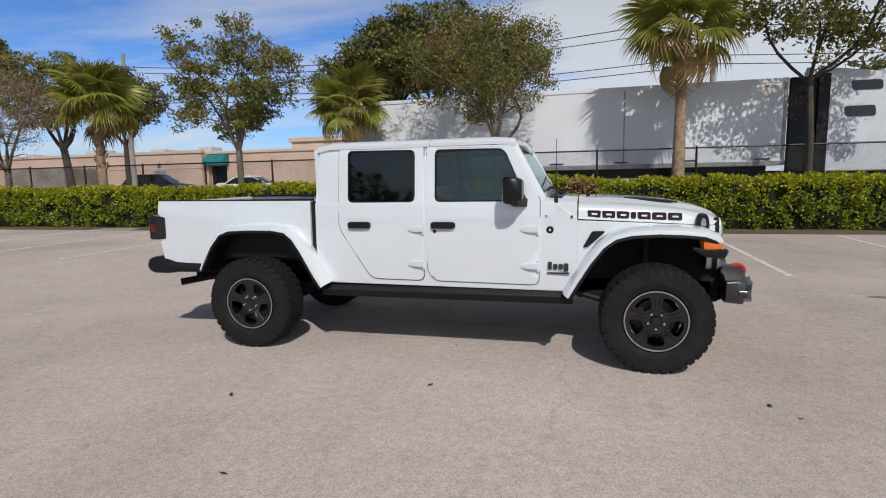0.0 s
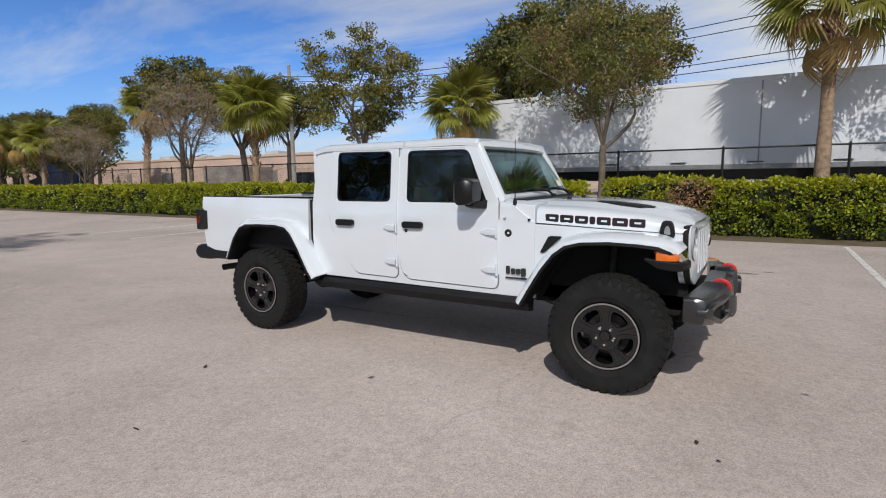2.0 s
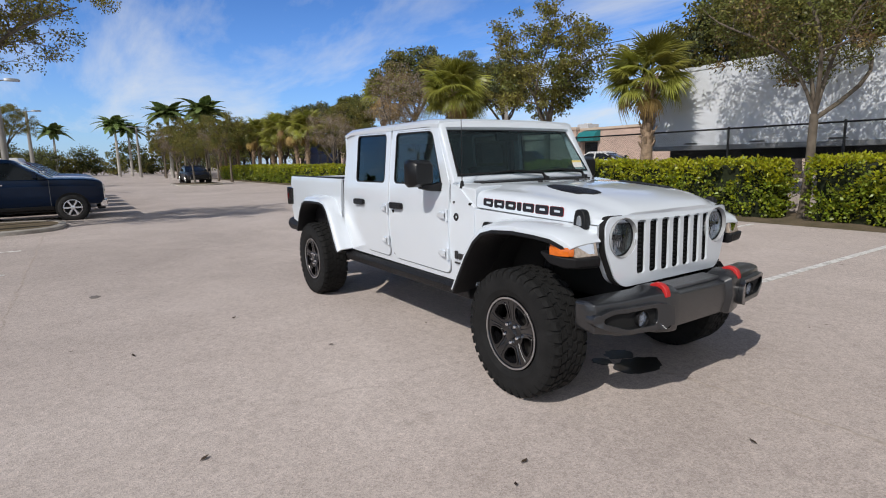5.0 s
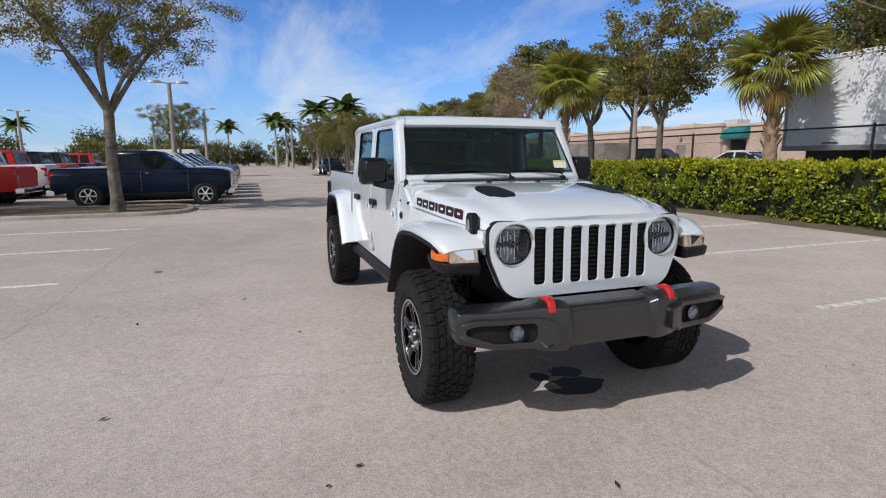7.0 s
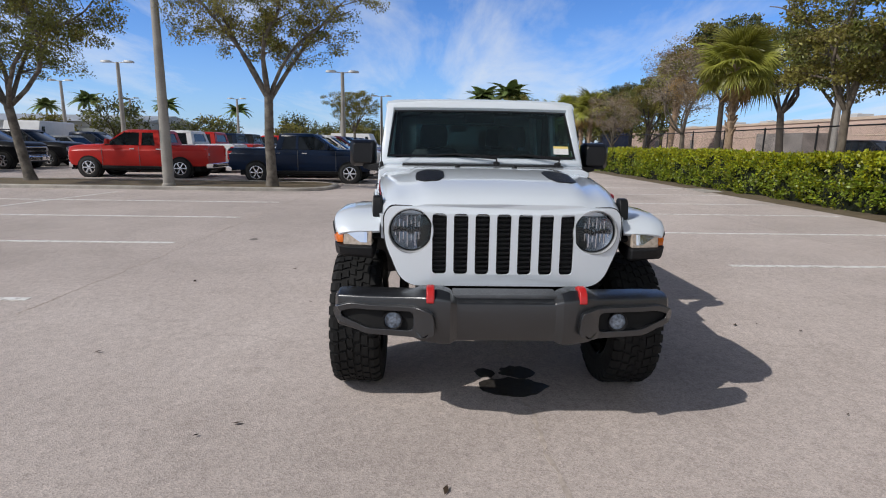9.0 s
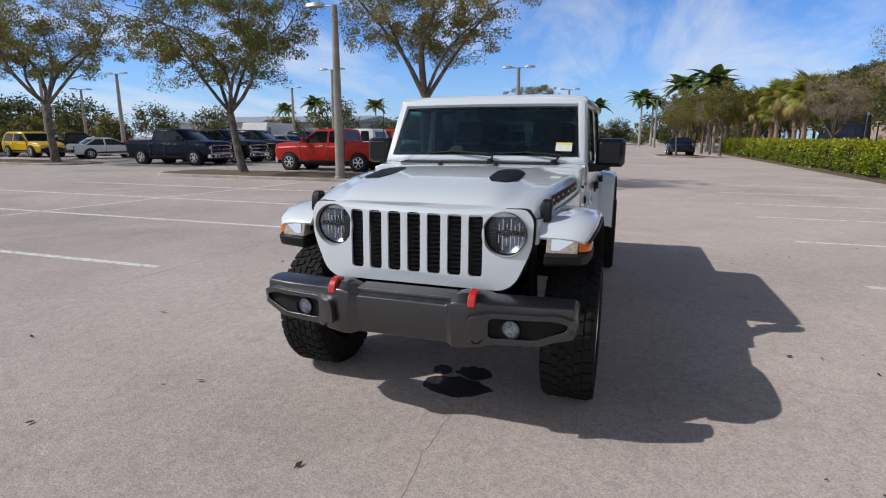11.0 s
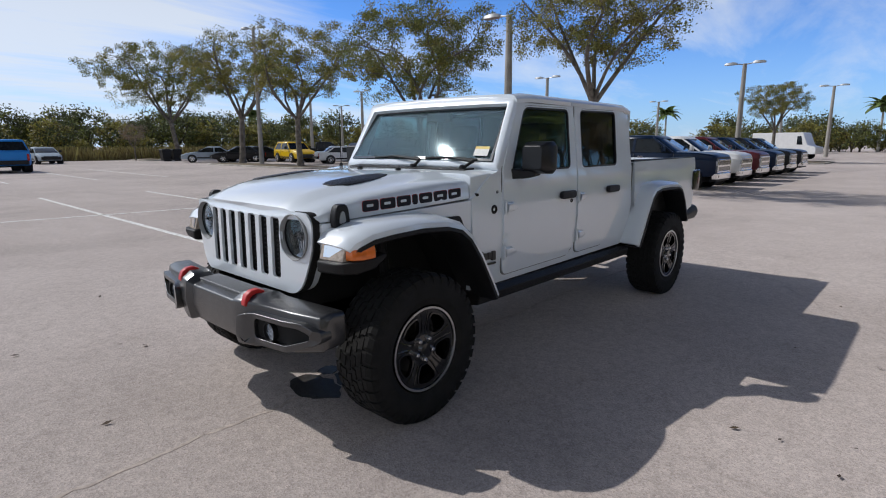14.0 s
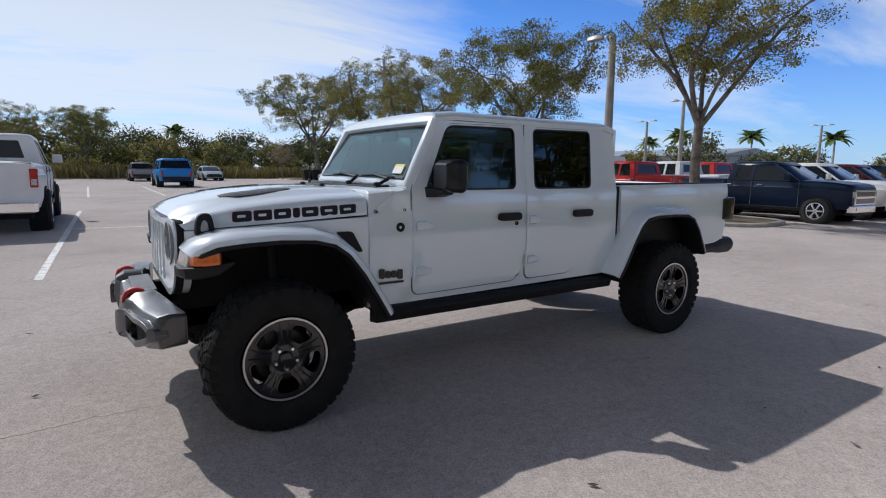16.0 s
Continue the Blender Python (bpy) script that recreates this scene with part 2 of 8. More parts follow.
def rounded(poly, r, n=4):
    """Rounds the corners of a polygon; r is one radius or one for each corner."""
    out = []
    k = len(poly)
    for i in range(k):
        p, a, b = Vector(poly[i]), Vector(poly[i - 1]), Vector(poly[(i + 1) % k])
        ri = r[i] if isinstance(r, (list, tuple)) else r
        u, v = (a - p), (b - p)
        d = min(ri, u.length * 0.48, v.length * 0.48)
        if d < 1e-4:
            out.append(tuple(p))
            continue
        p0, p1 = p + u.normalized() * d, p + v.normalized() * d
        for j in range(n + 1):
            t = j / n
            out.append(tuple(p0 * (1 - t) ** 2 + p * 2 * t * (1 - t) + p1 * t * t))
    return out


def lerp_table(table, x):
    if x <= table[0][0]:
        return table[0][1]
    for (a, va), (b, vb) in zip(table, table[1:]):
        if x <= b:
            return va + (vb - va) * (x - a) / (b - a)
    return table[-1][1]


def sheet(bm, outline, holes, surface, thick, zcuts=(), xcuts=()):
    """A plate with openings: outline and holes in (x, z), laid on y = surface(x, z), with thickness towards y = 0."""
    t = bmesh.new()
    edges = []
    for loop in [outline, *holes]:
        vs = [t.verts.new((p[0], 0, p[1])) for p in loop]
        edges += [t.edges.new((vs[i], vs[(i + 1) % len(vs)])) for i in range(len(vs))]
    bmesh.ops.triangle_fill(t, use_beauty=True, edges=edges, normal=(0, -1, 0))
    for z in zcuts:
        bmesh.ops.bisect_plane(t, geom=t.verts[:] + t.edges[:] + t.faces[:], plane_co=(0, 0, z), plane_no=(0, 0, 1))
    for x in xcuts:
        bmesh.ops.bisect_plane(t, geom=t.verts[:] + t.edges[:] + t.faces[:], plane_co=(x, 0, 0), plane_no=(1, 0, 0))
    t.verts.index_update()
    outer, inner = {}, {}
    for v in t.verts:
        y = surface(v.co.x, v.co.z)
        s = 1 if y > 0 else -1
        outer[v] = bm.verts.new((v.co.x, y, v.co.z))
        inner[v] = bm.verts.new((v.co.x, y - s * thick, v.co.z))
    for f in t.faces:
        bm.faces.new([outer[v] for v in f.verts])
        bm.faces.new([inner[v] for v in reversed(f.verts)])
    for e in t.edges:
        if len(e.link_faces) == 1:
            a, b = e.verts
            bm.faces.new((outer[a], outer[b], inner[b], inner[a]))
    t.free()


def prism(bm, poly, y0, y1):
    """A polygon in (x, z) drawn out from y0 to y1."""
    a = [bm.verts.new((p[0], y0, p[1])) for p in poly]
    b = [bm.verts.new((p[0], y1, p[1])) for p in poly]
    n = len(poly)
    for k in range(n):
        bm.faces.new((a[k], a[(k + 1) % n], b[(k + 1) % n], b[k]))
    bm.faces.new(a[::-1])
    bm.faces.new(b)

# ---- surfaces ----
def ground_material():
    m = bpy.data.materials.new("worn_asphalt")
    m.use_nodes = True
    n, l = m.node_tree.nodes, m.node_tree.links
    b = n["Principled BSDF"]
    b.inputs["Roughness"].default_value = 0.9
    b.inputs["Diffuse Roughness"].default_value = 0.2
    b.inputs["Specular IOR Level"].default_value = 0.30
    tc = n.new("ShaderNodeTexCoord")

    def tex(scale, detail=5, rough=0.55, dist=0.0):
        t = n.new("ShaderNodeTexNoise")
        t.inputs["Scale"].default_value, t.inputs["Detail"].default_value = scale, detail
        t.inputs["Roughness"].default_value, t.inputs["Distortion"].default_value = rough, dist
        l.new(tc.outputs["Object"], t.inputs["Vector"])
        return t.outputs["Fac"]

    def ramp(src, stops):
        r = n.new("ShaderNodeValToRGB")
        e = r.color_ramp.elements
        while len(e) < len(stops):
            e.new(0.5)
        for k, (p, c) in enumerate(stops):
            e[k].position, e[k].color = p, (*c, 1)
        l.new(src, r.inputs[0])
        return r.outputs[0]

    def mix(kind, fac, a, b_):
        x = n.new("ShaderNodeMix")
        x.data_type, x.blend_type = "RGBA", kind
        if isinstance(fac, float):
            x.inputs["Factor"].default_value = fac
        else:
            l.new(fac, x.inputs["Factor"])
        for key, v in (("A", a), ("B", b_)):
            if isinstance(v, tuple):
                x.inputs[key].default_value = (*v, 1)
            else:
                l.new(v, x.inputs[key])
        return x.outputs["Result"]

    base = ramp(tex(0.22, 7, 0.6, 0.5), [(0.28, (0.440, 0.386, 0.360)), (0.52, (0.555, 0.490, 0.460)), (0.75, (0.635, 0.568, 0.537))])
    patch = ramp(tex(1.4, 6, 0.65, 0.8), [(0.30, (0.80, 0.79, 0.78)), (0.62, (1.0, 1.0, 1.0))])
    c = mix("MULTIPLY", 0.55, base, patch)
    # stone grit
    v = n.new("ShaderNodeTexVoronoi")
    v.inputs["Scale"].default_value = 115
    l.new(tc.outputs["Object"], v.inputs["Vector"])
    grit = ramp(v.outputs["Color"], [(0.0, (0.66, 0.64, 0.62)), (0.45, (0.97, 0.96, 0.95)), (1.0, (1.26, 1.24, 1.21))])
    c = mix("MULTIPLY", 0.85, c, grit)
    c = mix("MULTIPLY", 0.5, c, ramp(tex(260, 2), [(0.36, (0.62, 0.60, 0.58)), (0.58, (1.1, 1.1, 1.1))]))
    c = mix("MULTIPLY", 0.6, c, ramp(tex(14, 5, 0.7), [(0.34, (0.78, 0.77, 0.76)), (0.62, (1.08, 1.08, 1.08))]))
    # oil spots and tyre rubber
    c = mix("MULTIPLY", 0.65, c, ramp(tex(2.3, 3, 0.5, 0.2), [(0.66, (1, 1, 1)), (0.80, (0.72, 0.70, 0.68))]))
    # cracks
    warp = n.new("ShaderNodeTexNoise")
    warp.inputs["Scale"].default_value, warp.inputs["Detail"].default_value = 1.1, 8
    l.new(tc.outputs["Object"], warp.inputs["Vector"])
    add = n.new("ShaderNodeMix")
    add.data_type, add.blend_type = "RGBA", "ADD"
    add.inputs["Factor"].default_value = 1.0
    l.new(tc.outputs["Object"], add.inputs["A"])
    l.new(warp.outputs["Color"], add.inputs["B"])
    ve = n.new("ShaderNodeTexVoronoi")
    ve.feature = "DISTANCE_TO_EDGE"
    ve.inputs["Scale"].default_value = 0.14
    l.new(add.outputs["Result"], ve.inputs["Vector"])
    crack = ramp(ve.outputs["Distance"], [(0.0, (0.52, 0.5, 0.48)), (0.0016, (0.80, 0.79, 0.78)), (0.004, (1, 1, 1))])
    c = mix("MULTIPLY", ramp(tex(0.35, 2), [(0.42, (0, 0, 0)), (0.6, (0.28, 0.28, 0.28))]), c, crack)
    l.new(c, b.inputs["Base Color"])
    bp = n.new("ShaderNodeBump")
    bp.inputs["Strength"].default_value, bp.inputs["Distance"].default_value = 0.4, 0.004
    l.new(v.outputs["Distance"], bp.inputs["Height"])
    l.new(bp.outputs[0], b.inputs["Normal"])
    return m


def worn_paint_material(name, color, under=(0.38, 0.35, 0.32)):
    m = material(name, color, 0.7)
    n, l = m.node_tree.nodes, m.node_tree.links
    b = n["Principled BSDF"]
    tc, t, r = n.new("ShaderNodeTexCoord"), n.new("ShaderNodeTexNoise"), n.new("ShaderNodeValToRGB")
    t.inputs["Scale"].default_value, t.inputs["Detail"].default_value, t.inputs["Roughness"].default_value = 9, 8, 0.7
    l.new(tc.outputs["Object"], t.inputs["Vector"])
    r.color_ramp.elements[0].position, r.color_ramp.elements[0].color = 0.36, (*under, 1)
    r.color_ramp.elements[1].position, r.color_ramp.elements[1].color = 0.52, (*color, 1)
    l.new(t.outputs["Fac"], r.inputs[0])
    l.new(r.outputs[0], b.inputs["Base Color"])
    return m


ASPHALT = ground_material()
LINE_PAINT = worn_paint_material("line_paint", (0.79, 0.78, 0.75))
CURB = material("concrete_curb", (0.42, 0.39, 0.35), 0.9, vary=0.35, scale=1.5, fine=0.3, bump=0.4, bump_scale=40)
DIRT = material("mulch_and_dry_grass", (0.17, 0.125, 0.078), 0.95, second=(0.105, 0.085, 0.045), scale=2.5, fine=0.6, bump=0.8, bump_scale=30)
GRASS = material("rough_grass", (0.10, 0.11, 0.035), 0.9, second=(0.19, 0.15, 0.06), scale=0.6, fine=0.5, bump=0.7, bump_scale=12)
PAINT_WHITE = material("white_car_paint", (0.735, 0.79, 0.84), 0.30, coat=1.0, vary=0.015, scale=3)
BLACK_PLASTIC = material("textured_black_plastic", (0.0095, 0.0095, 0.0105), 0.46, spec=0.3, vary=0.25, scale=20, bump=0.25, bump_scale=500)
BUMPER_STEEL = material("dark_grey_bumper_coating", (0.011, 0.012, 0.014), 0.38, spec=0.45, coat=0.75, vary=0.2, scale=6, bump=0.15, bump_scale=400)
BLACK_GLOSS = material("gloss_black", (0.012, 0.012, 0.013), 0.15, coat=0.4, vary=0.2, scale=10)
RUBBER = material("tyre_rubber", (0.0155, 0.0153, 0.0150), 0.8, spec=0.25, vary=0.35, scale=9, fine=0.3, bump=0.2, bump_scale=120)
SEAM = material("shut_line", (0.16, 0.165, 0.17), 0.8, vary=0.2, scale=10)
UNDER = material("underbody_black", (0.006, 0.006, 0.006), 0.85, vary=0.4, scale=5)
RIM_BLACK = material("satin_black_rim", (0.0065, 0.0065, 0.0075), 0.16, coat=0.6, vary=0.2, scale=12)
RIM_METAL = material("machined_rim", (0.62, 0.62, 0.63), 0.28, metal=1.0, vary=0.1, scale=18)
CHROME = material("chrome", (0.85, 0.85, 0.86), 0.08, metal=1.0, vary=0.03, scale=10)
STEEL = material("galvanised_steel", (0.42, 0.43, 0.44), 0.45, metal=0.8, vary=0.25, scale=3, fine=0.2)
RED_PAINT = material("red_hook_paint", (0.55, 0.018, 0.018), 0.4, coat=0.3, vary=0.15, scale=20)
DECAL_DARK = material("charcoal_decal", (0.02, 0.02, 0.026), 0.6, spec=0.2, vary=0.2, scale=30)
DECAL_RED = material("dark_red_decal_edge", (0.30, 0.02, 0.03), 0.5, vary=0.2, scale=30)
BADGE_DARK = material("dark_badge", (0.03, 0.03, 0.03), 0.4, vary=0.2, scale=30)
SEAT = material("dark_seat_fabric", (0.075, 0.075, 0.08), 0.9, vary=0.3, scale=14, bump=0.3)
AMBER = material("amber_lens", (0.75, 0.16, 0.012), 0.2, coat=0.6, vary=0.15, scale=40)
LENS_CLEAR = material("clear_lamp_lens", (0.46, 0.38, 0.31), 0.25, coat=0.4, vary=0.35, scale=45)
LENS_RED = material("dark_red_lens", (0.16, 0.006, 0.006), 0.2, coat=0.7, vary=0.2, scale=30)
LAMP_DARK = material("lamp_reflector", (0.34, 0.37, 0.41), 0.22, metal=0.8, vary=0.25, scale=28)
GLASS_DARK = glass("tinted_glass", (0.5, 0.6, 0.62), rough=0.006, amount=0.36)
GLASS_DOOR = glass("lightly_tinted_glass", (0.70, 0.86, 0.86), rough=0.006, amount=0.72, film=0.006)
GLASS_CLEAR = glass("windscreen_glass", (0.80, 0.95, 0.95), rough=0.02, amount=0.80, film=0.004)
GLASS_LAMP = glass("lamp_glass", (0.95, 0.97, 1.0), amount=0.98)
LEATHER_LABEL = material("paper_sticker", (0.75, 0.74, 0.70), 0.7, vary=0.1, scale=60)
YELLOW_LABEL = material("yellow_sticker", (0.78, 0.62, 0.20), 0.7, vary=0.05, scale=60)

PAINT_WHITE.node_tree.nodes["Principled BSDF"].inputs["Coat IOR"].default_value = 1.9
BUMPER_STEEL.node_tree.nodes["Principled BSDF"].inputs["Coat IOR"].default_value = 1.8
BUMPER_STEEL.node_tree.nodes["Principled BSDF"].inputs["Coat Roughness"].default_value = 0.25

# ---- ground and lot ----
bm = bmesh.new()
n = 40
v = [[bm.verts.new((-1200 + 60 * i, -1200 + 60 * j, 0)) for i in range(n + 1)] for j in range(n + 1)]
for j in range(n):
    for i in range(n):
        bm.faces.new((v[j][i], v[j][i + 1], v[j + 1][i + 1], v[j + 1][i]))
tagged(part("ground", bm, ASPHALT, smooth=0), "pale worn asphalt of a large parking lot", "parking lot", kind="structure")


def stripe(x0, y0, x1, y1, w=0.10):
    d = Vector((x1 - x0, y1 - y0))
    s = Vector((-d.y, d.x)).normalized() * w / 2
    bm = bmesh.new()
    k = max(2, int(d.length / 0.6))
    loft(bm, [[(x0 + d.x * t + s.x, y0 + d.y * t + s.y, z) for z in (0.0, 0.004)] + [(x0 + d.x * t - s.x, y0 + d.y * t - s.y, z) for z in (0.004, 0.0)] for t in (i / k for i in range(k + 1))])
    tagged(part("parking_line", bm, LINE_PAINT, smooth=0), "worn white painted parking line on the asphalt", "parking line", "parking lines", "structure")


for x in (9.6, 6.85, 4.1, 1.15, -1.65, -4.3, -7.0, -9.3, -12.1, -14.8):
    stripe(x, 3.5, x, 9.0)
for x in (11.3, 8.5, 5.8, 0.1, -2.85, -5.65, -8.45):
    stripe(x, -4.15, x, -16.6)
stripe(3.2, -4.6, 2.85, -16.6)
stripe(-10.7, -9.4, 3.1, -11.0)
for x in (8.6, 5.6, 2.6, -0.5, -3.7, -6.7):
    stripe(x, -25.0, x, -38)

# long crack along a paving joint
CRACK = material("crack_filled_with_dirt", (0.47, 0.40, 0.35), 0.95, vary=0.3, scale=22)
rc = random.Random(4)
for y0, x0, x1 in ((0.2, -3.2, 6.5), (-3.9, -11, 0.6), (-8.2, -30, -4), (6.1, -12, 1)):
    bm = bmesh.new()
    rows, y, x = [], y0, x0
    while x < x1:
        w = rc.uniform(0.004, 0.017)
        rows.append([(x, y - w, 0.0), (x, y - w, 0.0018), (x, y + w, 0.0018), (x, y + w, 0.0)])
        x += rc.uniform(0.03, 0.09)
        y = y0 + 0.75 * (y - y0) + rc.uniform(-0.02, 0.02)
    loft(bm, rows)
    tagged(part("pavement_crack", bm, CRACK, smooth=0), "dark crack along a joint in the asphalt", "crack", kind="structure")


def soil(name, poly, z, mat_, label, cat, seed, bump_h=0.03, step=0.5):
    """A low uneven sheet of soil or grass inside a box."""
    x0, x1, y0, y1 = poly
    nx, ny = max(2, int((x1 - x0) / step)), max(2, int((y1 - y0) / step))
    verts, faces = [], []
    for j in range(ny + 1):
        for i in range(nx + 1):
            x, y = x0 + (x1 - x0) * i / nx, y0 + (y1 - y0) * j / ny
            edge = min(i, nx - i, j, ny - j) > 0
            verts.append((x, y, z + (bump_h * (0.5 + noise.noise((x * 0.9, y * 0.9, seed))) if edge else -0.01)))
    for j in range(ny):
        for i in range(nx):
            a = j * (nx + 1) + i
            faces.append((a, a + 1, a + nx + 2, a + nx + 1))
    return tagged(raw(name, verts, faces, mat_, smooth=60), label, cat, kind="structure")


soil("planting_strip", (-62, 20, 9.25, 11.9), 0.012, DIRT, "dry leaf litter and soil under the hedge", "soil", 3.0, 0.05, 0.4)
# raised yard behind the fence
bm = bmesh.new()
box(bm, -140, 90, 11.9, 200, 0.0, 0.45)
tagged(part("yard_ground", bm, ASPHALT, smooth=0), "raised paved yard behind the chain-link fence", "paved yard", kind="structure")
# concrete slab at the hedge foot
bm = bmesh.new()
box(bm, -14.6, -13.2, 9.0, 9.9, 0.0, 0.03)
tagged(part("concrete_slab", bm, CURB, bevel=0.008), "small pale concrete slab at the hedge foot", "concrete slab")


def island(x0, x1, y0, y1):
    """A kerbed planting island with rounded ends."""
    isl = thing("planting_island", "kerbed island with dry soil and leaf litter", "traffic island", "planting islands", "structure")
    poly = rounded([(x0, y0), (x1, y0), (x1, y1), (x0, y1)], 1.4, 6)
    inner = rounded([(x0 + 0.16, y0 + 0.16), (x1 - 0.16, y0 + 0.16), (x1 - 0.16, y1 - 0.16), (x0 + 0.16, y1 - 0.16)], 1.26, 6)
    bm = bmesh.new()
    k = len(poly)
    rows = []
    for a, b in zip(poly, inner):
        rows.append([(a[0], a[1], 0), (a[0], a[1], 0.085), (a[0] * 0.8 + b[0] * 0.2, a[1] * 0.8 + b[1] * 0.2, 0.105), (b[0], b[1], 0.105), (b[0], b[1], 0.02)])
    vs = [[bm.verts.new(p) for p in r] for r in rows]
    for i in range(k):
        for j in range(4):
            bm.faces.new((vs[i][j], vs[i][j + 1], vs[(i + 1) % k][j + 1], vs[(i + 1) % k][j]))
    part("curb", bm, CURB, isl)
    bm = bmesh.new()
    c = [bm.verts.new((p[0], p[1], 0.085)) for p in inner]
    cv = bm.verts.new(((x0 + x1) / 2, (y0 + y1) / 2, 0.15))
    for i in range(k):
        bm.faces.new((c[i], c[(i + 1) % k], cv))
    part("soil", bm, DIRT, isl)


island(-14.6, -11.5, -17.0, -3.5)
island(-18.6, -15.4, -41.0, -27.0)
island(-20.0, -16.6, -66.0, -56.0)
island(-46.0, -40.5, 3.0, 6.5)
island(-50.0, -43.5, -12.0, -3.5)

# ---- foliage tools ----
LEAF_OAK = material("olive_leaves", (0.225, 0.200, 0.045), 0.55, island=0.5, translucent=0.30)
LEAF_OAK2 = material("green_leaves", (0.150, 0.160, 0.036), 0.5, island=0.5, translucent=0.28)
LEAF_BROWN = material("thin_brown_leaves", (0.24, 0.165, 0.07), 0.7, island=0.45, translucent=0.25)
BARK_OAK = material("dark_grey_bark", (0.20, 0.175, 0.145), 0.9, second=(0.07, 0.06, 0.05), scale=5, fine=0.5, bump=0.9, bump_scale=22)
LEAF_DEAD = material("bare_grey_twigs", (0.30, 0.245, 0.19), 0.85, island=0.35)
LEAF_HEDGE = material("hedge_leaves", (0.190, 0.245, 0.022), 0.40, island=0.45, translucent=0.25)
LEAF_HEDGE_YELLOW = material("yellow_green_hedge_leaves", (0.42, 0.43, 0.022), 0.42, island=0.35, translucent=0.35)
LEAF_HEDGE_DRY = material("dry_hedge_leaves", (0.30, 0.165, 0.085), 0.8, island=0.4)
LEAF_FAR = material("far_foliage", (0.088, 0.102, 0.040), 0.7, island=0.5, translucent=0.2)
# near-black core colour paints in the shade between the hedge leaves
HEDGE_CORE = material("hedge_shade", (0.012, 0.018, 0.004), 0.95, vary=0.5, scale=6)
BARK = material("grey_bark", (0.20, 0.165, 0.125), 0.9, second=(0.10, 0.08, 0.06), scale=5, fine=0.5, bump=0.9, bump_scale=22)
BARK_DARK = material("dark_bark", (0.085, 0.07, 0.055), 0.9, second=(0.045, 0.036, 0.03), scale=5, fine=0.5, bump=0.9, bump_scale=22)
PALM_BARK = material("palm_trunk_fibre", (0.40, 0.285, 0.19), 0.9, second=(0.22, 0.15, 0.10), scale=9, fine=0.5, bump=1.0, bump_scale=26)
PALM_PALE = material("royal_palm_trunk", (0.46, 0.43, 0.38), 0.8, vary=0.3, scale=3, fine=0.3, bump=0.3)
FROND = material("palm_frond_green", (0.33, 0.335, 0.065), 0.38, vary=0.3, scale=4, random_tint=0.3, translucent=0.35)
FROND_DRY = material("palm_frond_yellow", (0.46, 0.31, 0.11), 0.6, vary=0.3, scale=4, random_tint=0.3, translucent=0.25)
FROND_ROYAL = material("royal_frond", (0.22, 0.29, 0.10), 0.45, vary=0.3, scale=4, random_tint=0.3, translucent=0.35)


def quads(name, q, mat_, parent=None, label=""):
    """Many loose four-cornered leaves in one mesh; q is n x 4 x 3."""
    q = np.asarray(q, dtype=np.float32)
    k = len(q)
    me = bpy.data.meshes.new(name)
    me.vertices.add(k * 4)
    me.loops.add(k * 4)
    me.polygons.add(k)
    me.vertices.foreach_set("co", q.ravel())
    me.loops.foreach_set("vertex_index", np.arange(k * 4, dtype=np.int32))
    me.polygons.foreach_set("loop_start", np.arange(0, k * 4, 4, dtype=np.int32))
    me.update(calc_edges=True)
    me.materials.append(mat_)
    ob = new(name, me)
    if parent is not None:
        ob.parent = parent
    tagged(ob, label, kind="stuff")
    return ob


def leaf_quads(rng, pts, length, width, droop=0.2, outward=None):
    """Diamond leaves at points, turned at random."""
    k = len(pts)
    d = rng.normal(size=(k, 3))
    d[:, 2] -= droop
    if outward is not None:
        d += outward
    d /= np.linalg.norm(d, axis=1, keepdims=True)
    s = np.cross(d, rng.normal(size=(k, 3)))
    s /= np.linalg.norm(s, axis=1, keepdims=True)
    up = np.cross(s, d)
    L = length * rng.uniform(0.6, 1.25, (k, 1))
    W = width * rng.uniform(0.7, 1.2, (k, 1))
    p = np.asarray(pts)
    return np.stack([p, p + d * L * 0.5 + s * W * 0.5 + up * L * 0.08, p + d * L, p + d * L * 0.5 - s * W * 0.5 + up * L * 0.08], axis=1)


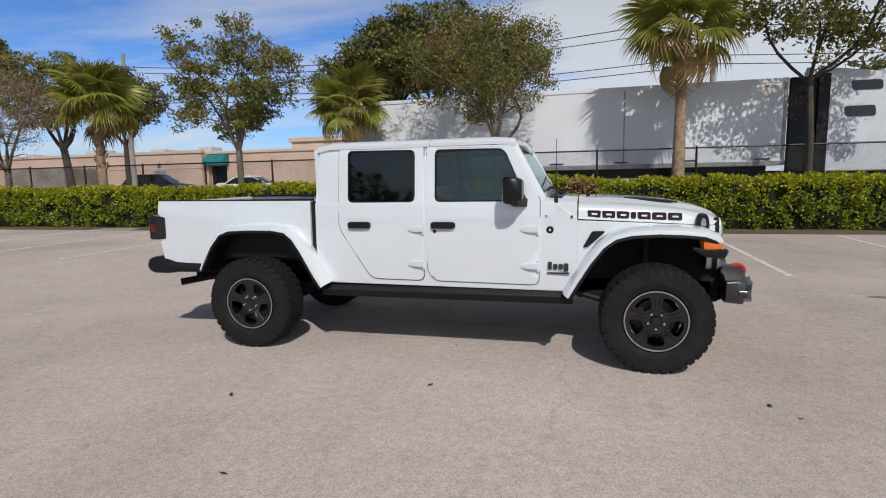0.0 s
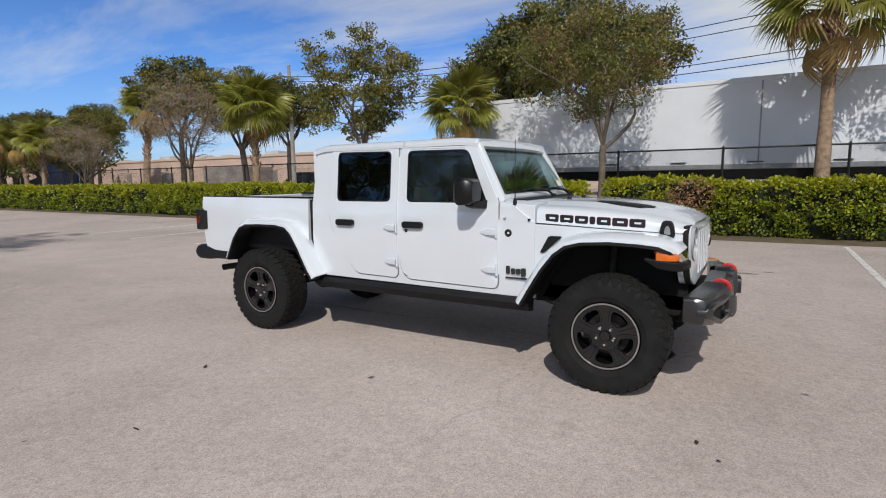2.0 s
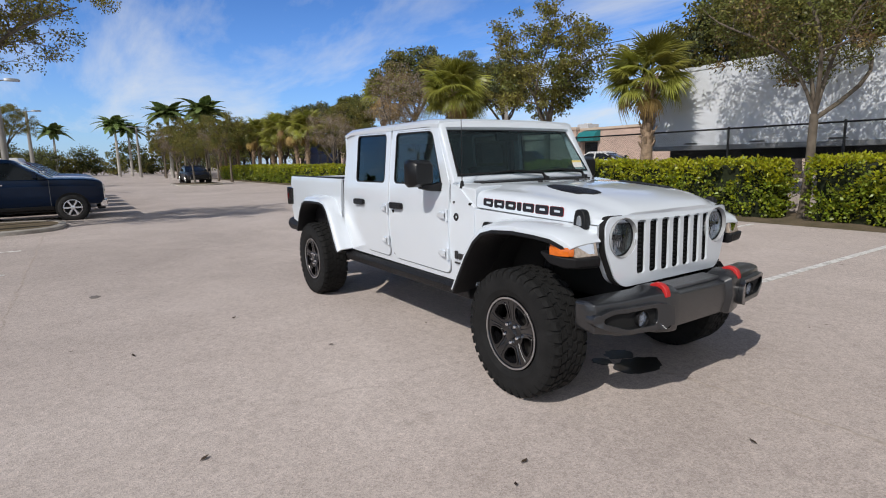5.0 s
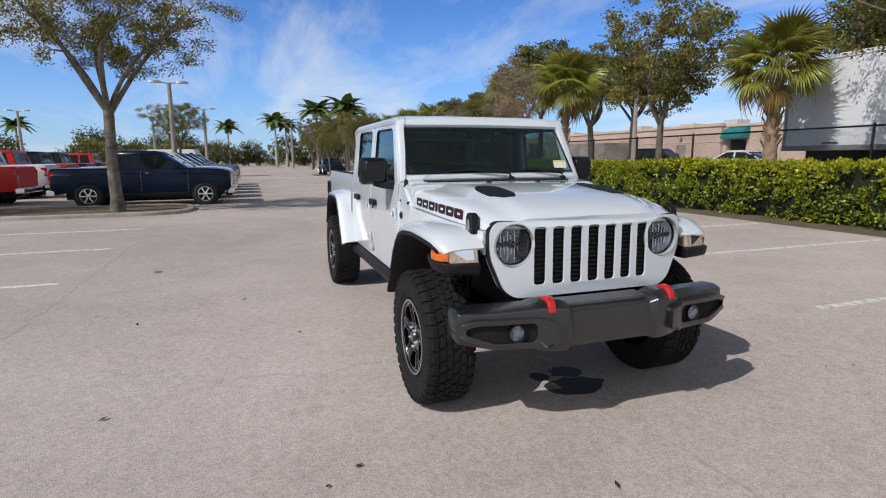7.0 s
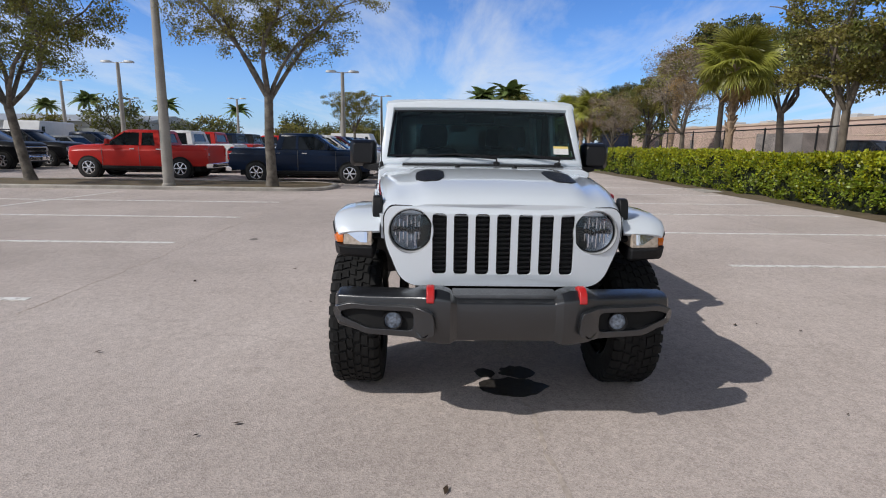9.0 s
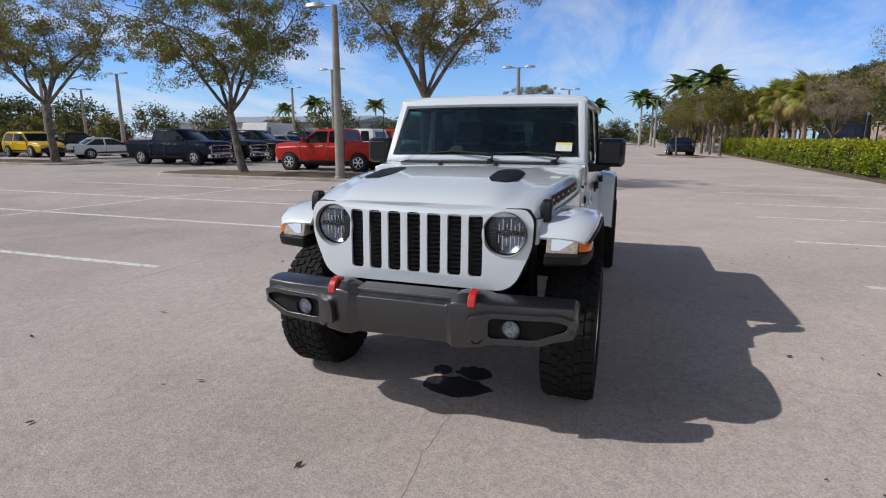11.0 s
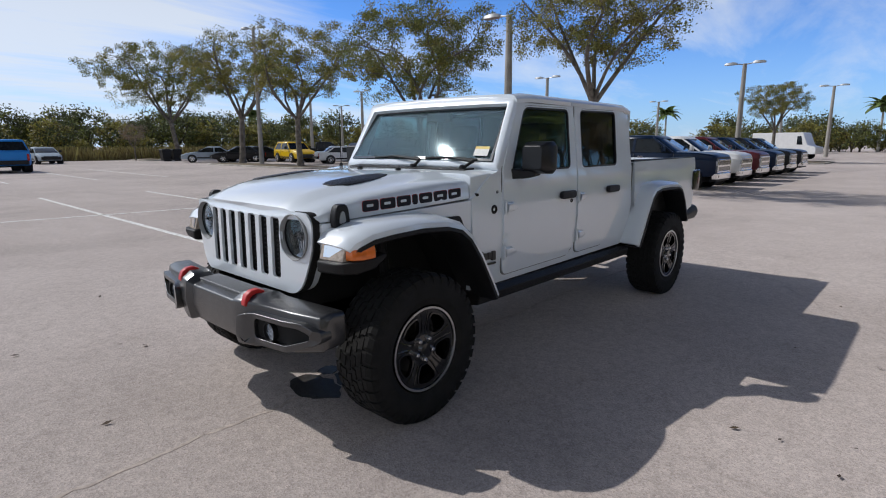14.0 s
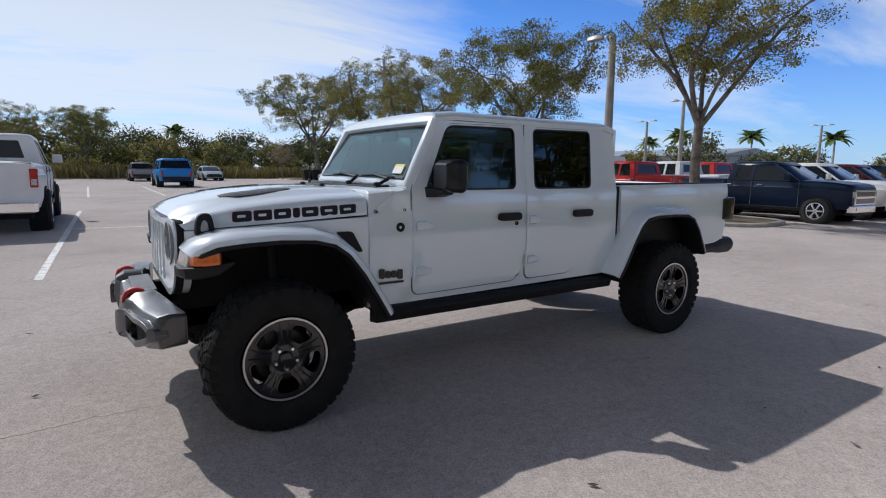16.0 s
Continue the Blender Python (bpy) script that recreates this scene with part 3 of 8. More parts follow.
def tree(name, seed, fork, trunk_r, centre, radii, tips, per_tip, clump, leaf, mats, label, lean=(0, 0), limbs=5, bark=None, category="tree", group="", floor=None):
    """Trunk, limbs, twigs to tips spread through an uneven crown, and leaves in clumps round the tips."""
    rng = np.random.default_rng(seed)
    t = thing(name, label, category, group)
    bm = bmesh.new()
    top = Vector((lean[0], lean[1], fork))
    pts = [Vector((0, 0, -0.05)), Vector((lean[0] * 0.2, lean[1] * 0.2, fork * 0.15)), Vector((lean[0] * 0.5 + 0.03, lean[1] * 0.5 - 0.03, fork * 0.55)), top]
    tube(bm, pts, [trunk_r * 1.45, trunk_r * 1.05, trunk_r * 0.92, trunk_r * 0.85], 12)
    nodes = [(top, trunk_r * 0.7)]
    c = Vector(centre)
    for k in range(limbs):
        a = 2 * math.pi * (k + rng.uniform(-0.25, 0.25)) / limbs
        reach = rng.uniform(0.6, 0.85)
        end = c + Vector((math.cos(a) * radii[0] * reach, math.sin(a) * radii[1] * reach, radii[2] * rng.uniform(-0.25, 0.6)))
        prev, r = top - Vector((0, 0, fork * 0.06 * rng.uniform(0, 1))), trunk_r * rng.uniform(0.42, 0.60)
        path, rad = [prev], [r]
        sway = [Vector((rng.normal(), rng.normal(), rng.normal() * 0.5)) for _ in range(2)]
        for j in range(1, 10):
            u = j / 9
            straight = prev.lerp(end, u)
            bend = (sway[0] * math.sin(u * math.pi) + sway[1] * 0.7 * math.sin(u * 2 * math.pi)) * 0.13 * (end - prev).length
            lift = Vector((0, 0, 1)) * (end - prev).length * 0.12 * math.sin(u * math.pi)
            p = straight + bend * 0.6 + lift
            path.append(p)
            rad.append(r * (1 - 0.80 * u))
            nodes.append((p, r * (1 - 0.8 * u)))
        tube(bm, path, rad, 8)
    ends = []
    for k in range(tips):
        for _ in range(30):
            g = rng.normal(size=3)
            g /= np.linalg.norm(g)
            rr = rng.uniform(0.25, 1.0) ** 0.45 * (0.80 + 0.28 * noise.noise((g[0] * 2.1 + seed, g[1] * 2.1, g[2] * 2.1)) * 1.6)
            p = c + Vector((g[0] * radii[0] * rr, g[1] * radii[1] * rr, g[2] * radii[2] * rr))
            if floor is None or p.z > floor:
                break
        best = min(nodes, key=lambda nd: (nd[0] - p).length + max(0, nd[0].z - p.z) * 1.5)
        a, r = best
        mid = a.lerp(p, 0.5) + Vector((rng.normal() * 0.12, rng.normal() * 0.12, 0.10 * (p - a).length))
        r0 = min(r * 0.6, 0.012 + 0.016 * (p - a).length)
        tube(bm, [a, mid, p], [r0, r0 * 0.7, 0.004], 5, caps=False)
        nodes.append((mid, r0 * 0.7))
        ends.append((a, mid, p))
    part("trunk", bm, bark or BARK, t, smooth=60)
    pts, mi = [], []
    for a, mid, p in ends:
        k = max(3, int(per_tip * rng.uniform(0.5, 1.4)))
        off = np.clip(rng.normal(size=(k, 3)), -1.4, 1.4) * clump * rng.uniform(0.6, 1.2) * np.array([1, 1, 0.7])
        back = rng.uniform(0, 0.45, (k, 1)) ** 1.5
        base = np.array(p) * (1 - back) + np.array(mid) * back
        pts.append(base + off * 0.55)
        mi.append(np.full(k, rng.integers(0, len(mats))))
    pts, mi = np.concatenate(pts), np.concatenate(mi)
    q = leaf_quads(rng, pts, leaf, leaf * 0.5, 0.35)
    for i, mt in enumerate(mats):
        if (mi == i).any():
            quads("crown", q[mi == i], mt, t)
    return t


# ---- hedge ----
rng = np.random.default_rng(11)


def hedge(x0, x1, density, leaf, label, dry=None):
    h = thing("hedge", label, "hedge", "hedge along the lot")
    hx = lambda x: 1.34 + 0.12 * noise.noise((x * 0.6, 1.3, 0)) + 0.08 * noise.noise((x * 1.9, 4.1, 0)) + 0.05 * noise.noise((x * 4.5, 2.2, 0))
    fy = lambda x, z: 9.86 + 0.20 * noise.noise((x * 0.7, z * 1.3, 7.0)) + 0.16 * noise.noise((x * 1.8, z * 2.0, 3.0)) + 0.10 * noise.noise((x * 4.2, z * 4.6, 5.0)) + 0.10 * max(0, 0.45 - z)
    by = 11.05
    k = int((x1 - x0) / 0.35)
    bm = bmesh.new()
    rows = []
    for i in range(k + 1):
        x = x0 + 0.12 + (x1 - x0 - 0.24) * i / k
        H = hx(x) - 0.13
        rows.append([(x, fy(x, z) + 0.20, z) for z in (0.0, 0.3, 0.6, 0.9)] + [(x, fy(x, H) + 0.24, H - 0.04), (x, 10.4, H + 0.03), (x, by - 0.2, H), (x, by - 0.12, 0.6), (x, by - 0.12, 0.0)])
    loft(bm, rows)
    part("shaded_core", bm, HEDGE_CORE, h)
    L = x1 - x0
    out, tint = [], []
    # leaves sit in shoots that dome out of the hedge, with dark gaps between them
    for kind, area in (("front", L * 1.35), ("top", L * 1.2), ("back", L * 0.4), ("ends", 2.4)):
        m = int(area * density)
        shoots = max(4, int(area * 21))
        cu = rng.uniform(0, 1, (shoots, 3))
        pick = rng.integers(0, shoots, m)
        g = np.clip(rng.normal(size=(m, 3)), -1.8, 1.8) * 0.088
        dome = (g[:, 0] ** 2 + g[:, 1] ** 2) / 0.020
        P = np.zeros((m, 3))
        N = np.zeros((m, 3))
        for i in range(m):
            c = cu[pick[i]]
            x = min(max(x0 + L * c[0] + g[i, 0], x0), x1)
            proud = -0.07 * c[2] + 0.10 * dome[i] + 0.3 * g[i, 2]
            if kind == "front":
                H = hx(x)
                z = min(max(0.10 + (H - 0.12) * c[1] ** 0.9 + g[i, 1], 0.05), H + 0.04)
                P[i] = (x, fy(x, z) + proud, z)
                N[i] = (g[i, 0] * 5, -0.8, 0.45 + g[i, 1] * 5)
            elif kind == "top":
                y = min(max(9.9 + (by - 9.9) * c[1] + g[i, 1], 9.84), by)
                P[i] = (x, y, hx(x) - proud - 0.02)
                N[i] = (g[i, 0] * 5, -0.2 + g[i, 1] * 5, 1.0)
            elif kind == "back":
                P[i] = (x, by - 0.1 * c[2], 0.7 + 0.65 * c[1])
                N[i] = (0, 0.9, 0.2)
            else:
                e = c[0] > 0.5
                P[i] = (x1 - proud if e else x0 + proud, 9.9 + 1.1 * c[1] + g[i, 0], max(0.05, 1.25 * c[2] + g[i, 1]))
                N[i] = (0.8 if e else -0.8, 0, 0.2)
        out.append(leaf_quads(rng, P, leaf, leaf * 0.62, 0.0, N * 0.9))
        # share of yellow-green leaves grows with height and differs from shoot to shoot
        yellow_share = np.clip((P[:, 2] - 0.45) * 0.95, 0.12, 0.95) * (0.5 + cu[pick, 0] * 37 % 1.0)
        tint.append(rng.uniform(0, 1, m) < yellow_share)
    q, tint = np.concatenate(out), np.concatenate(tint)
    if dry:
        c = q.mean(axis=1)
        mask = ((c[:, 0] - dry[0]) ** 2 / 0.3 + (c[:, 2] - 1.0) ** 2 / 0.18 + rng.uniform(-0.5, 0.5, len(c))) < 0.8
        quads("dry_leaves", q[mask], LEAF_HEDGE_DRY, h, "dry brown patch of leaves")
        q, tint = q[~mask], tint[~mask]
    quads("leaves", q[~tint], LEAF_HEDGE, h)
    quads("leaves", q[tint], LEAF_HEDGE_YELLOW, h, "yellow-green leaves, more of them higher up")


hedge(-1.05, 17.0, 760, 0.088, "dense clipped bright green hedge with a brown patch", dry=(1.05,))
hedge(-22.0, -1.75, 640, 0.095, "dense clipped bright green hedge in dry soil")
hedge(-58.0, -22.4, 230, 0.13, "long clipped green hedge along the parking lot")

# ---- palms ----
def frond_mesh(name, mat_, fans=26, petiole=0.70, length=0.80, droop=0.38, spread=125):
    """A fan frond growing along +x: blades joined near the stalk, split and hanging at the tips."""
    bm = bmesh.new()
    tube(bm, [(0, 0, 0), (petiole * 0.5, 0, 0.05), (petiole, 0, 0.02)], [0.022, 0.016, 0.010], 5)
    step = 2 * radians(spread) / (fans - 1)
    for k in range(fans):
        a = -radians(spread) + step * k
        wob = ((k * 37) % 11) / 11
        L = length * (1.0 - 0.24 * abs(a) / radians(spread)) * (0.90 + 0.18 * wob)
        u = Vector((math.cos(a), math.sin(a), 0))
        s = Vector((-math.sin(a), math.cos(a), 0))
        b = Vector((petiole - 0.10 * (1 - abs(a) / radians(spread)), 0, 0.02))
        rows = []
        for f in (0.03, 0.3, 0.55, 0.72, 0.87, 1.0):
            full = L * f * math.tan(step / 2) * 1.06
            w = full if f < 0.6 else 0.55 * length * math.tan(step / 2) * (1.02 - f) / 0.47
            sag = -droop * L * f ** 2.4 * (0.7 + 0.6 * wob) - 0.10 * L * f * abs(math.sin(a))
            c = b + u * (L * f * (1 - 0.30 * droop * f * f)) + Vector((0, 0, sag))
            fold = 0.45 * w
            rows.append([c - s * w - Vector((0, 0, fold)), c + Vector((0, 0, fold)), c + s * w - Vector((0, 0, fold))])
        loft(bm, rows, closed=False)
    return finish(bm, name, mat_, 30)


FROND_A = frond_mesh("frond", FROND, 38, 0.66, 0.90, 0.36)
FROND_B = frond_mesh("frond", FROND, 36, 0.66, 0.84, 0.56, 115)
FROND_C = frond_mesh("frond", FROND_DRY, 24, 0.60, 0.74, 0.85, 100)


def sabal_palm(seed, h, crown, n, dry=0.25, label="", lean=0.0, trunk=0.15, boots=True, shaggy=True):
    rng_ = random.Random(seed)
    p = thing("palm_tree", label or "fan palm with a shaggy fibrous trunk", "palm tree", "palms behind the hedge")
    bm = bmesh.new()
    rows = []
    for j in range(13):
        f = j / 12
        r = trunk * (1.2 - 0.35 * f) * (1 + 0.05 * math.sin(j * 5.1)) * (1.15 if f > 0.85 else 1)
        rows.append([(lean * f * f + r * math.cos(a), r * math.sin(a), h * f) for a in (2 * math.pi * k / 12 for k in range(12))])
    loft(bm, rows)
    if boots:
        for k in range(46):
            a = k * 2.4
            z = h * (0.45 + 0.55 * k / 46) if shaggy else h * (0.78 + 0.2 * k / 46)
            r = trunk * 1.02
            m = Matrix.Translation((lean * (z / h) ** 2, 0, z)) @ Matrix.Rotation(a, 4, "Z") @ Matrix.Translation((r, 0, 0)) @ Matrix.Rotation(radians(-62), 4, "Y")
            box(bm, -0.02, 0.20 * rng_.uniform(0.7, 1.2), -0.045, 0.045, -0.02, 0.02, m)
    part("trunk", bm, PALM_BARK, p, "rough fibrous palm trunk", smooth=35)
    for k in range(n):
        f = (k + 0.5) / n
        elev = 76 - 96 * f ** 0.85 + rng_.uniform(-13, 13)
        az = k * 137.5 + rng_.uniform(-15, 15)
        is_dry = f > 1 - dry
        if is_dry:
            elev -= 50 * (f - 1 + dry) / dry
        me = FROND_C if is_dry else (FROND_A if f < 0.6 else FROND_B)
        sc = crown * rng_.uniform(0.85, 1.1) * (0.85 if f < 0.12 else 1)
        m = Matrix.Translation((lean + 0.05 * math.cos(radians(az)), 0.05 * math.sin(radians(az)), h + 0.10 - 0.35 * f)) @ Euler((radians(rng_.uniform(-20, 20)), 0, 0)).to_matrix().to_4x4()
        m = Matrix.Translation(m.translation) @ Matrix.Rotation(radians(az), 4, "Z") @ Matrix.Rotation(radians(-elev), 4, "Y") @ Matrix.Rotation(radians(rng_.uniform(-25, 25)), 4, "X") @ Matrix.Scale(sc, 4)
        shared("frond", me, p, m)
    return p


def put(ob, x, y, z=0.0, rz=0.0, s=1.0):
    ob.scale = (s, s, s)
    ob.location = (x, y, z)
    ob.rotation_euler = (0, 0, radians(rz))
    return ob


def again(ob, x, y, z=0.0, rz=0.0, s=1.0):
    c = copy_thing(ob, pose(x, y, z, 0, 0, rz))
    c.scale = (s, s, s)
    return c


palm_a = put(sabal_palm(1, 5.42, 1.36, 29, 0.15, "tall fan palm with yellowing lower fronds", 0.0, 0.15, True, False), 3.75, 11.35, 0, 40)
palm_b = put(sabal_palm(2, 4.55, 1.30, 36, 0.05, "fan palm with a full green crown", 0.05, 0.14), -16.3, 11.35, 0, 10)
palm_c = put(sabal_palm(3, 3.85, 1.06, 34, 0.06, "short fan palm with a shaggy trunk", 0.0, 0.16), -6.15, 11.4, 0, 100)
palm_d = put(sabal_palm(4, 4.75, 1.24, 34, 0.34, "fan palm with many dry drooping fronds", 0.55, 0.15), -33.3, 16.5, 0.3, 30, 1.28)
for x, y, rz, s, src in ((-35.5, 11.4, 80, 0.92, palm_b), (-38.2, 11.6, 200, 0.88, palm_d), (-41.5, 11.2, 10, 0.95, palm_b), (-44.5, 11.5, 300, 0.9, palm_c), (-48.0, 11.3, 55, 0.95, palm_b), (-51.5, 11.6, 140, 0.9, palm_d), (-55.0, 11.0, 220, 1.0, palm_b), (-58.5, 10.5, 10, 0.95, palm_b), (-66.0, 11.5, 75, 1.0, palm_b)):
    again(src, x, y, 0, rz, s)


def royal_frond(name, L=2.6):
    bm = bmesh.new()
    pts = [Vector((L * f, 0, 0.55 * L * f - 0.95 * L * f * f)) for f in (0, 0.2, 0.4, 0.6, 0.8, 1.0)]
    tube(bm, pts, [0.035, 0.03, 0.024, 0.018, 0.012, 0.004], 5)
    for k in range(46):
        f = 0.12 + 0.87 * k / 45
        i = min(4, int(f * 5))
        c = pts[i].lerp(pts[i + 1], f * 5 - i)
        d = (pts[i + 1] - pts[i]).normalized()
        for s in (-1, 1):
            l = 0.62 * math.sin(math.pi * min(1, f * 0.8 + 0.2)) + 0.12
            tip = c + Vector((0.28 * l, s * l * 0.86, -0.38 * l))
            a = bm.verts.new(c - d * 0.06)
            b = bm.verts.new(c + d * 0.09)
            m1 = bm.verts.new(c.lerp(tip, 0.6) + d * 0.11 + Vector((0, 0, 0.07 * l)))
            t1 = bm.verts.new(tip)
            bm.faces.new((a, b, m1))
            bm.faces.new((a, m1, t1))
    return finish(bm, name, FROND_ROYAL, 40)


ROYAL = royal_frond("frond")


def royal_palm(seed, h, n=15, scale=1.0):
    rng_ = random.Random(seed)
    p = thing("royal_palm", "tall royal palm with a smooth pale trunk", "palm tree", "royal palms at the lot's end")
    bm = bmesh.new()
    tube(bm, [(0, 0, -0.05), (0, 0, h * 0.3), (0, 0, h * 0.7), (0, 0, h)], [0.25, 0.21, 0.20, 0.14], 12)
    part("trunk", bm, PALM_PALE, p, smooth=60)
    bm = bmesh.new()
    tube(bm, [(0, 0, h - 0.05), (0, 0, h + 0.5), (0, 0, h + 1.1)], [0.16, 0.17, 0.07], 10)
    part("crownshaft", bm, FROND_ROYAL, p, "green crownshaft", smooth=60)
    for k in range(n):
        az, el = k * 137.5 + rng_.uniform(-10, 10), 55 - 62 * k / n
        m = Matrix.Translation((0, 0, h + 0.95)) @ Matrix.Rotation(radians(az), 4, "Z") @ Matrix.Rotation(radians(-el), 4, "Y") @ Matrix.Scale(scale * rng_.uniform(0.85, 1.1), 4)
        shared("frond", ROYAL, p, m)
    return p


royal_a = put(royal_palm(5, 6.8, 22, 1.15), -59.0, 8.8, 0, 0, 0.9)
for x, y, rz, s in ((-74.0, 7.2, 40, 1.0), (-96.0, 2.5, 90, 1.0), (-98.0, 4.4, 160, 0.92), (-68.0, 10.5, 220, 0.9), (-118.0, -6, 10, 1.0), (-105.0, -52, 70, 1.0), (-110.0, -40, 130, 0.95), (-100.0, -64, 10, 1.05), (-112.0, -80, 250, 1.0), (-62.0, -118, 30, 1.05), (-45.0, -125, 200, 0.95), (-12.0, -112, 90, 0.95), (3.0, -120, 120, 1.1)):
    again(royal_a, x, y, 0, rz, s)

# ---- broadleaf trees ----
MIX = (LEAF_OAK, LEAF_OAK2, LEAF_OAK)
tree_a = put(tree("street_tree", 21, 2.35, 0.10, (-0.45, 0, 4.75), (2.75, 2.3, 1.95), 210, 105, 0.36, 0.085, (LEAF_OAK2, LEAF_OAK, LEAF_OAK2, LEAF_BROWN), "small thin tree with sparse olive and brown leaves", (0.05, 0), 5, floor=2.7), -1.35, 10.55)
tree_b = put(tree("street_tree", 22, 2.6, 0.12, (-0.2, 0, 4.95), (2.95, 2.4, 2.35), 190, 100, 0.33, 0.12, MIX, "open-crowned tree with olive leaves", (0.0, 0), 6, floor=3.0), -10.4, 11.4)
tree_c = put(tree("street_tree", 23, 2.2, 0.16, (-0.5, 0, 4.6), (2.7, 2.5, 1.9), 170, 100, 0.36, 0.125, (LEAF_OAK2, LEAF_OAK), "broad dark-trunked tree with drooping leaves", (-0.3, 0), 5, BARK_DARK, floor=2.9), -31.3, 23.2, 0.45, 0, 1.55)
dead_a = put(tree("bare_tree", 24, 1.9, 0.11, (0, 0, 4.3), (2.5, 2.4, 1.9), 420, 34, 0.30, 0.07, (LEAF_DEAD, LEAF_DEAD, LEAF_BROWN), "almost bare grey-brown tree with fine twigs", (0, 0), 6, floor=2.4), -21.9, 12.1, 0, 0, 1.12)
tree_r = put(tree("street_tree", 25, 3.9, 0.09, (0.5, 0, 6.0), (3.2, 2.4, 1.9), 150, 75, 0.42, 0.14, (LEAF_OAK2, LEAF_OAK), "thin dark-trunked tree with a high crown", (-0.15, 0), 5, BARK_DARK, floor=4.2), 7.0, 11.3)
again(tree_b, 12.5, 11.6, 0, 130, 1.15)
again(tree_c, -51.1, 21.6, 0.45, 240, 1.3)
again(dead_a, -31.5, 11.8, 0, 70, 0.85)
again(tree_b, -36.8, 13.5, 0, 200, 0.75)
for x, y, rz, s, src in ((-47, 13.5, 20, 0.85, tree_c), (-53, 14.0, 120, 0.9, tree_b), (-60, 13.5, 250, 0.9, tree_c), (-46.5, 8.3, 33, 0.88, tree_b), (-50.5, 8.0, 140, 0.85, dead_a), (-54.0, 7.7, 70, 0.92, tree_b), (-58.5, 7.4, 210, 0.95, tree_c), (-62.5, 7.1, 300, 0.98, tree_b), (-67.0, 6.8, 120, 1.0, dead_a), (-73.0, 6.3, 20, 1.0, tree_b), (-64, 8.8, 80, 0.7, tree_b), (-70, 9.5, 10, 0.8, tree_c), (-80, 9.0, 60, 0.8, tree_b), (-88, 8.0, 200, 0.9, tree_c)):
    again(src, x, y, 0, rz, s)

oak_a = put(tree("parking_tree", 31, 2.95, 0.160, (0.1, 0.1, 5.65), (3.1, 3.7, 1.95), 280, 120, 0.33, 0.085, (LEAF_OAK, LEAF_OAK2, LEAF_OAK), "parking-lot tree with a wide flat open crown", (0.2, 0.07), 6, BARK_OAK, floor=3.9), -12.2, -5.38, 0.08, 0, 0.93)
oak_b = put(tree("parking_tree", 32, 2.6, 0.165, (0.3, -0.8, 5.6), (3.8, 5.3, 2.45), 320, 125, 0.40, 0.105, (LEAF_OAK2, LEAF_OAK, LEAF_OAK2), "large parking-lot tree with a dense rounded crown", (0.1, -0.4), 6, BARK_OAK, floor=3.4), -13.1, -13.5, 0.08, 0, 0.92)
oak_c = put(tree("parking_tree", 33, 2.6, 0.165, (0.0, 0.2, 5.5), (3.7, 4.7, 2.3), 280, 105, 0.36, 0.095, (LEAF_OAK, LEAF_OAK, LEAF_OAK2), "parking-lot tree with thin olive-brown leaves", (0.1, 0.1), 6, BARK_OAK, floor=3.5), -16.9, -29.2, 0.08, 0, 1.2)
again(oak_c, -17.6, -38.6, 0.08, 110, 1.36)
again(oak_b, -21.4, -60.2, 0.0, 60, 1.58)
again(dead_a, -16.4, -59.0, 0, 20, 0.66)
again(oak_a, -46.5, -7.5, 0.1, 150, 0.85)
again(oak_a, -42.5, 4.6, 0.1, 250, 0.5)

# ---- distant woods ----
far_a = put(tree("far_tree", 41, 1.8, 0.22, (0, 0, 5.0), (4.2, 4.0, 3.6), 58, 36, 1.05, 0.48, (LEAF_FAR, LEAF_OAK2), "dark green tree in the distant woods", (0, 0), 5, BARK_DARK, group="distant woods"), -60, -100)
far_b = put(tree("far_tree", 42, 1.2, 0.18, (0, 0, 3.4), (3.6, 3.6, 2.9), 54, 36, 1.02, 0.44, (LEAF_FAR, LEAF_OAK), "bushy olive tree in the distant woods", (0, 0), 5, BARK_DARK, group="distant woods"), -66, -92)
pine_a = put(tree("tall_tree", 43, 6.0, 0.28, (0, 0, 10.6), (5.6, 5.0, 3.4), 215, 64, 0.80, 0.34, (LEAF_OAK2, LEAF_OAK, LEAF_FAR), "tall dark evergreen behind the trailer yard", (0, 0), 6, BARK_DARK, group="tall trees behind the yard"), -6.6, 22.3, 0.45, 0, 0.72)
for x, y, rz, s in ((-10.8, 23.0, 90, 0.58), (-3.8, 22.6, 200, 0.66), (-8.6, 22.4, 130, 0.68), (-38.2, 22.5, 40, 0.80), (-27.0, 23.4, 280, 0.60), (-62.0, 28.0, 60, 0.72), (-71.0, 27.0, 310, 0.70), (-81.0, 28.0, 100, 0.74), (-91.0, 27.0, 220, 0.70), (-101.0, 28.0, 10, 0.72)):
    again(pine_a, x, y, 0.45, rz, s)
rw = random.Random(77)
spots = []
for k in range(44):
    a = radians(-178 + 104 * k / 43)
    spots.append((math.cos(a) * rw.uniform(92, 118) + 0, math.sin(a) * rw.uniform(84, 104) - 6))
for k in range(26):
    spots.append((rw.uniform(-125, -112), -30 + 2.2 * k + rw.uniform(-1, 1)))
for k in range(16):
    spots.append((-60 + 5.5 * k + rw.uniform(-2, 2), rw.uniform(-92, -84)))
for k, (x, y) in enumerate(spots):
    again((far_a, far_b, far_b)[k % 3], x, y, -1.0, rw.uniform(0, 360), rw.uniform(0.75, 1.2))
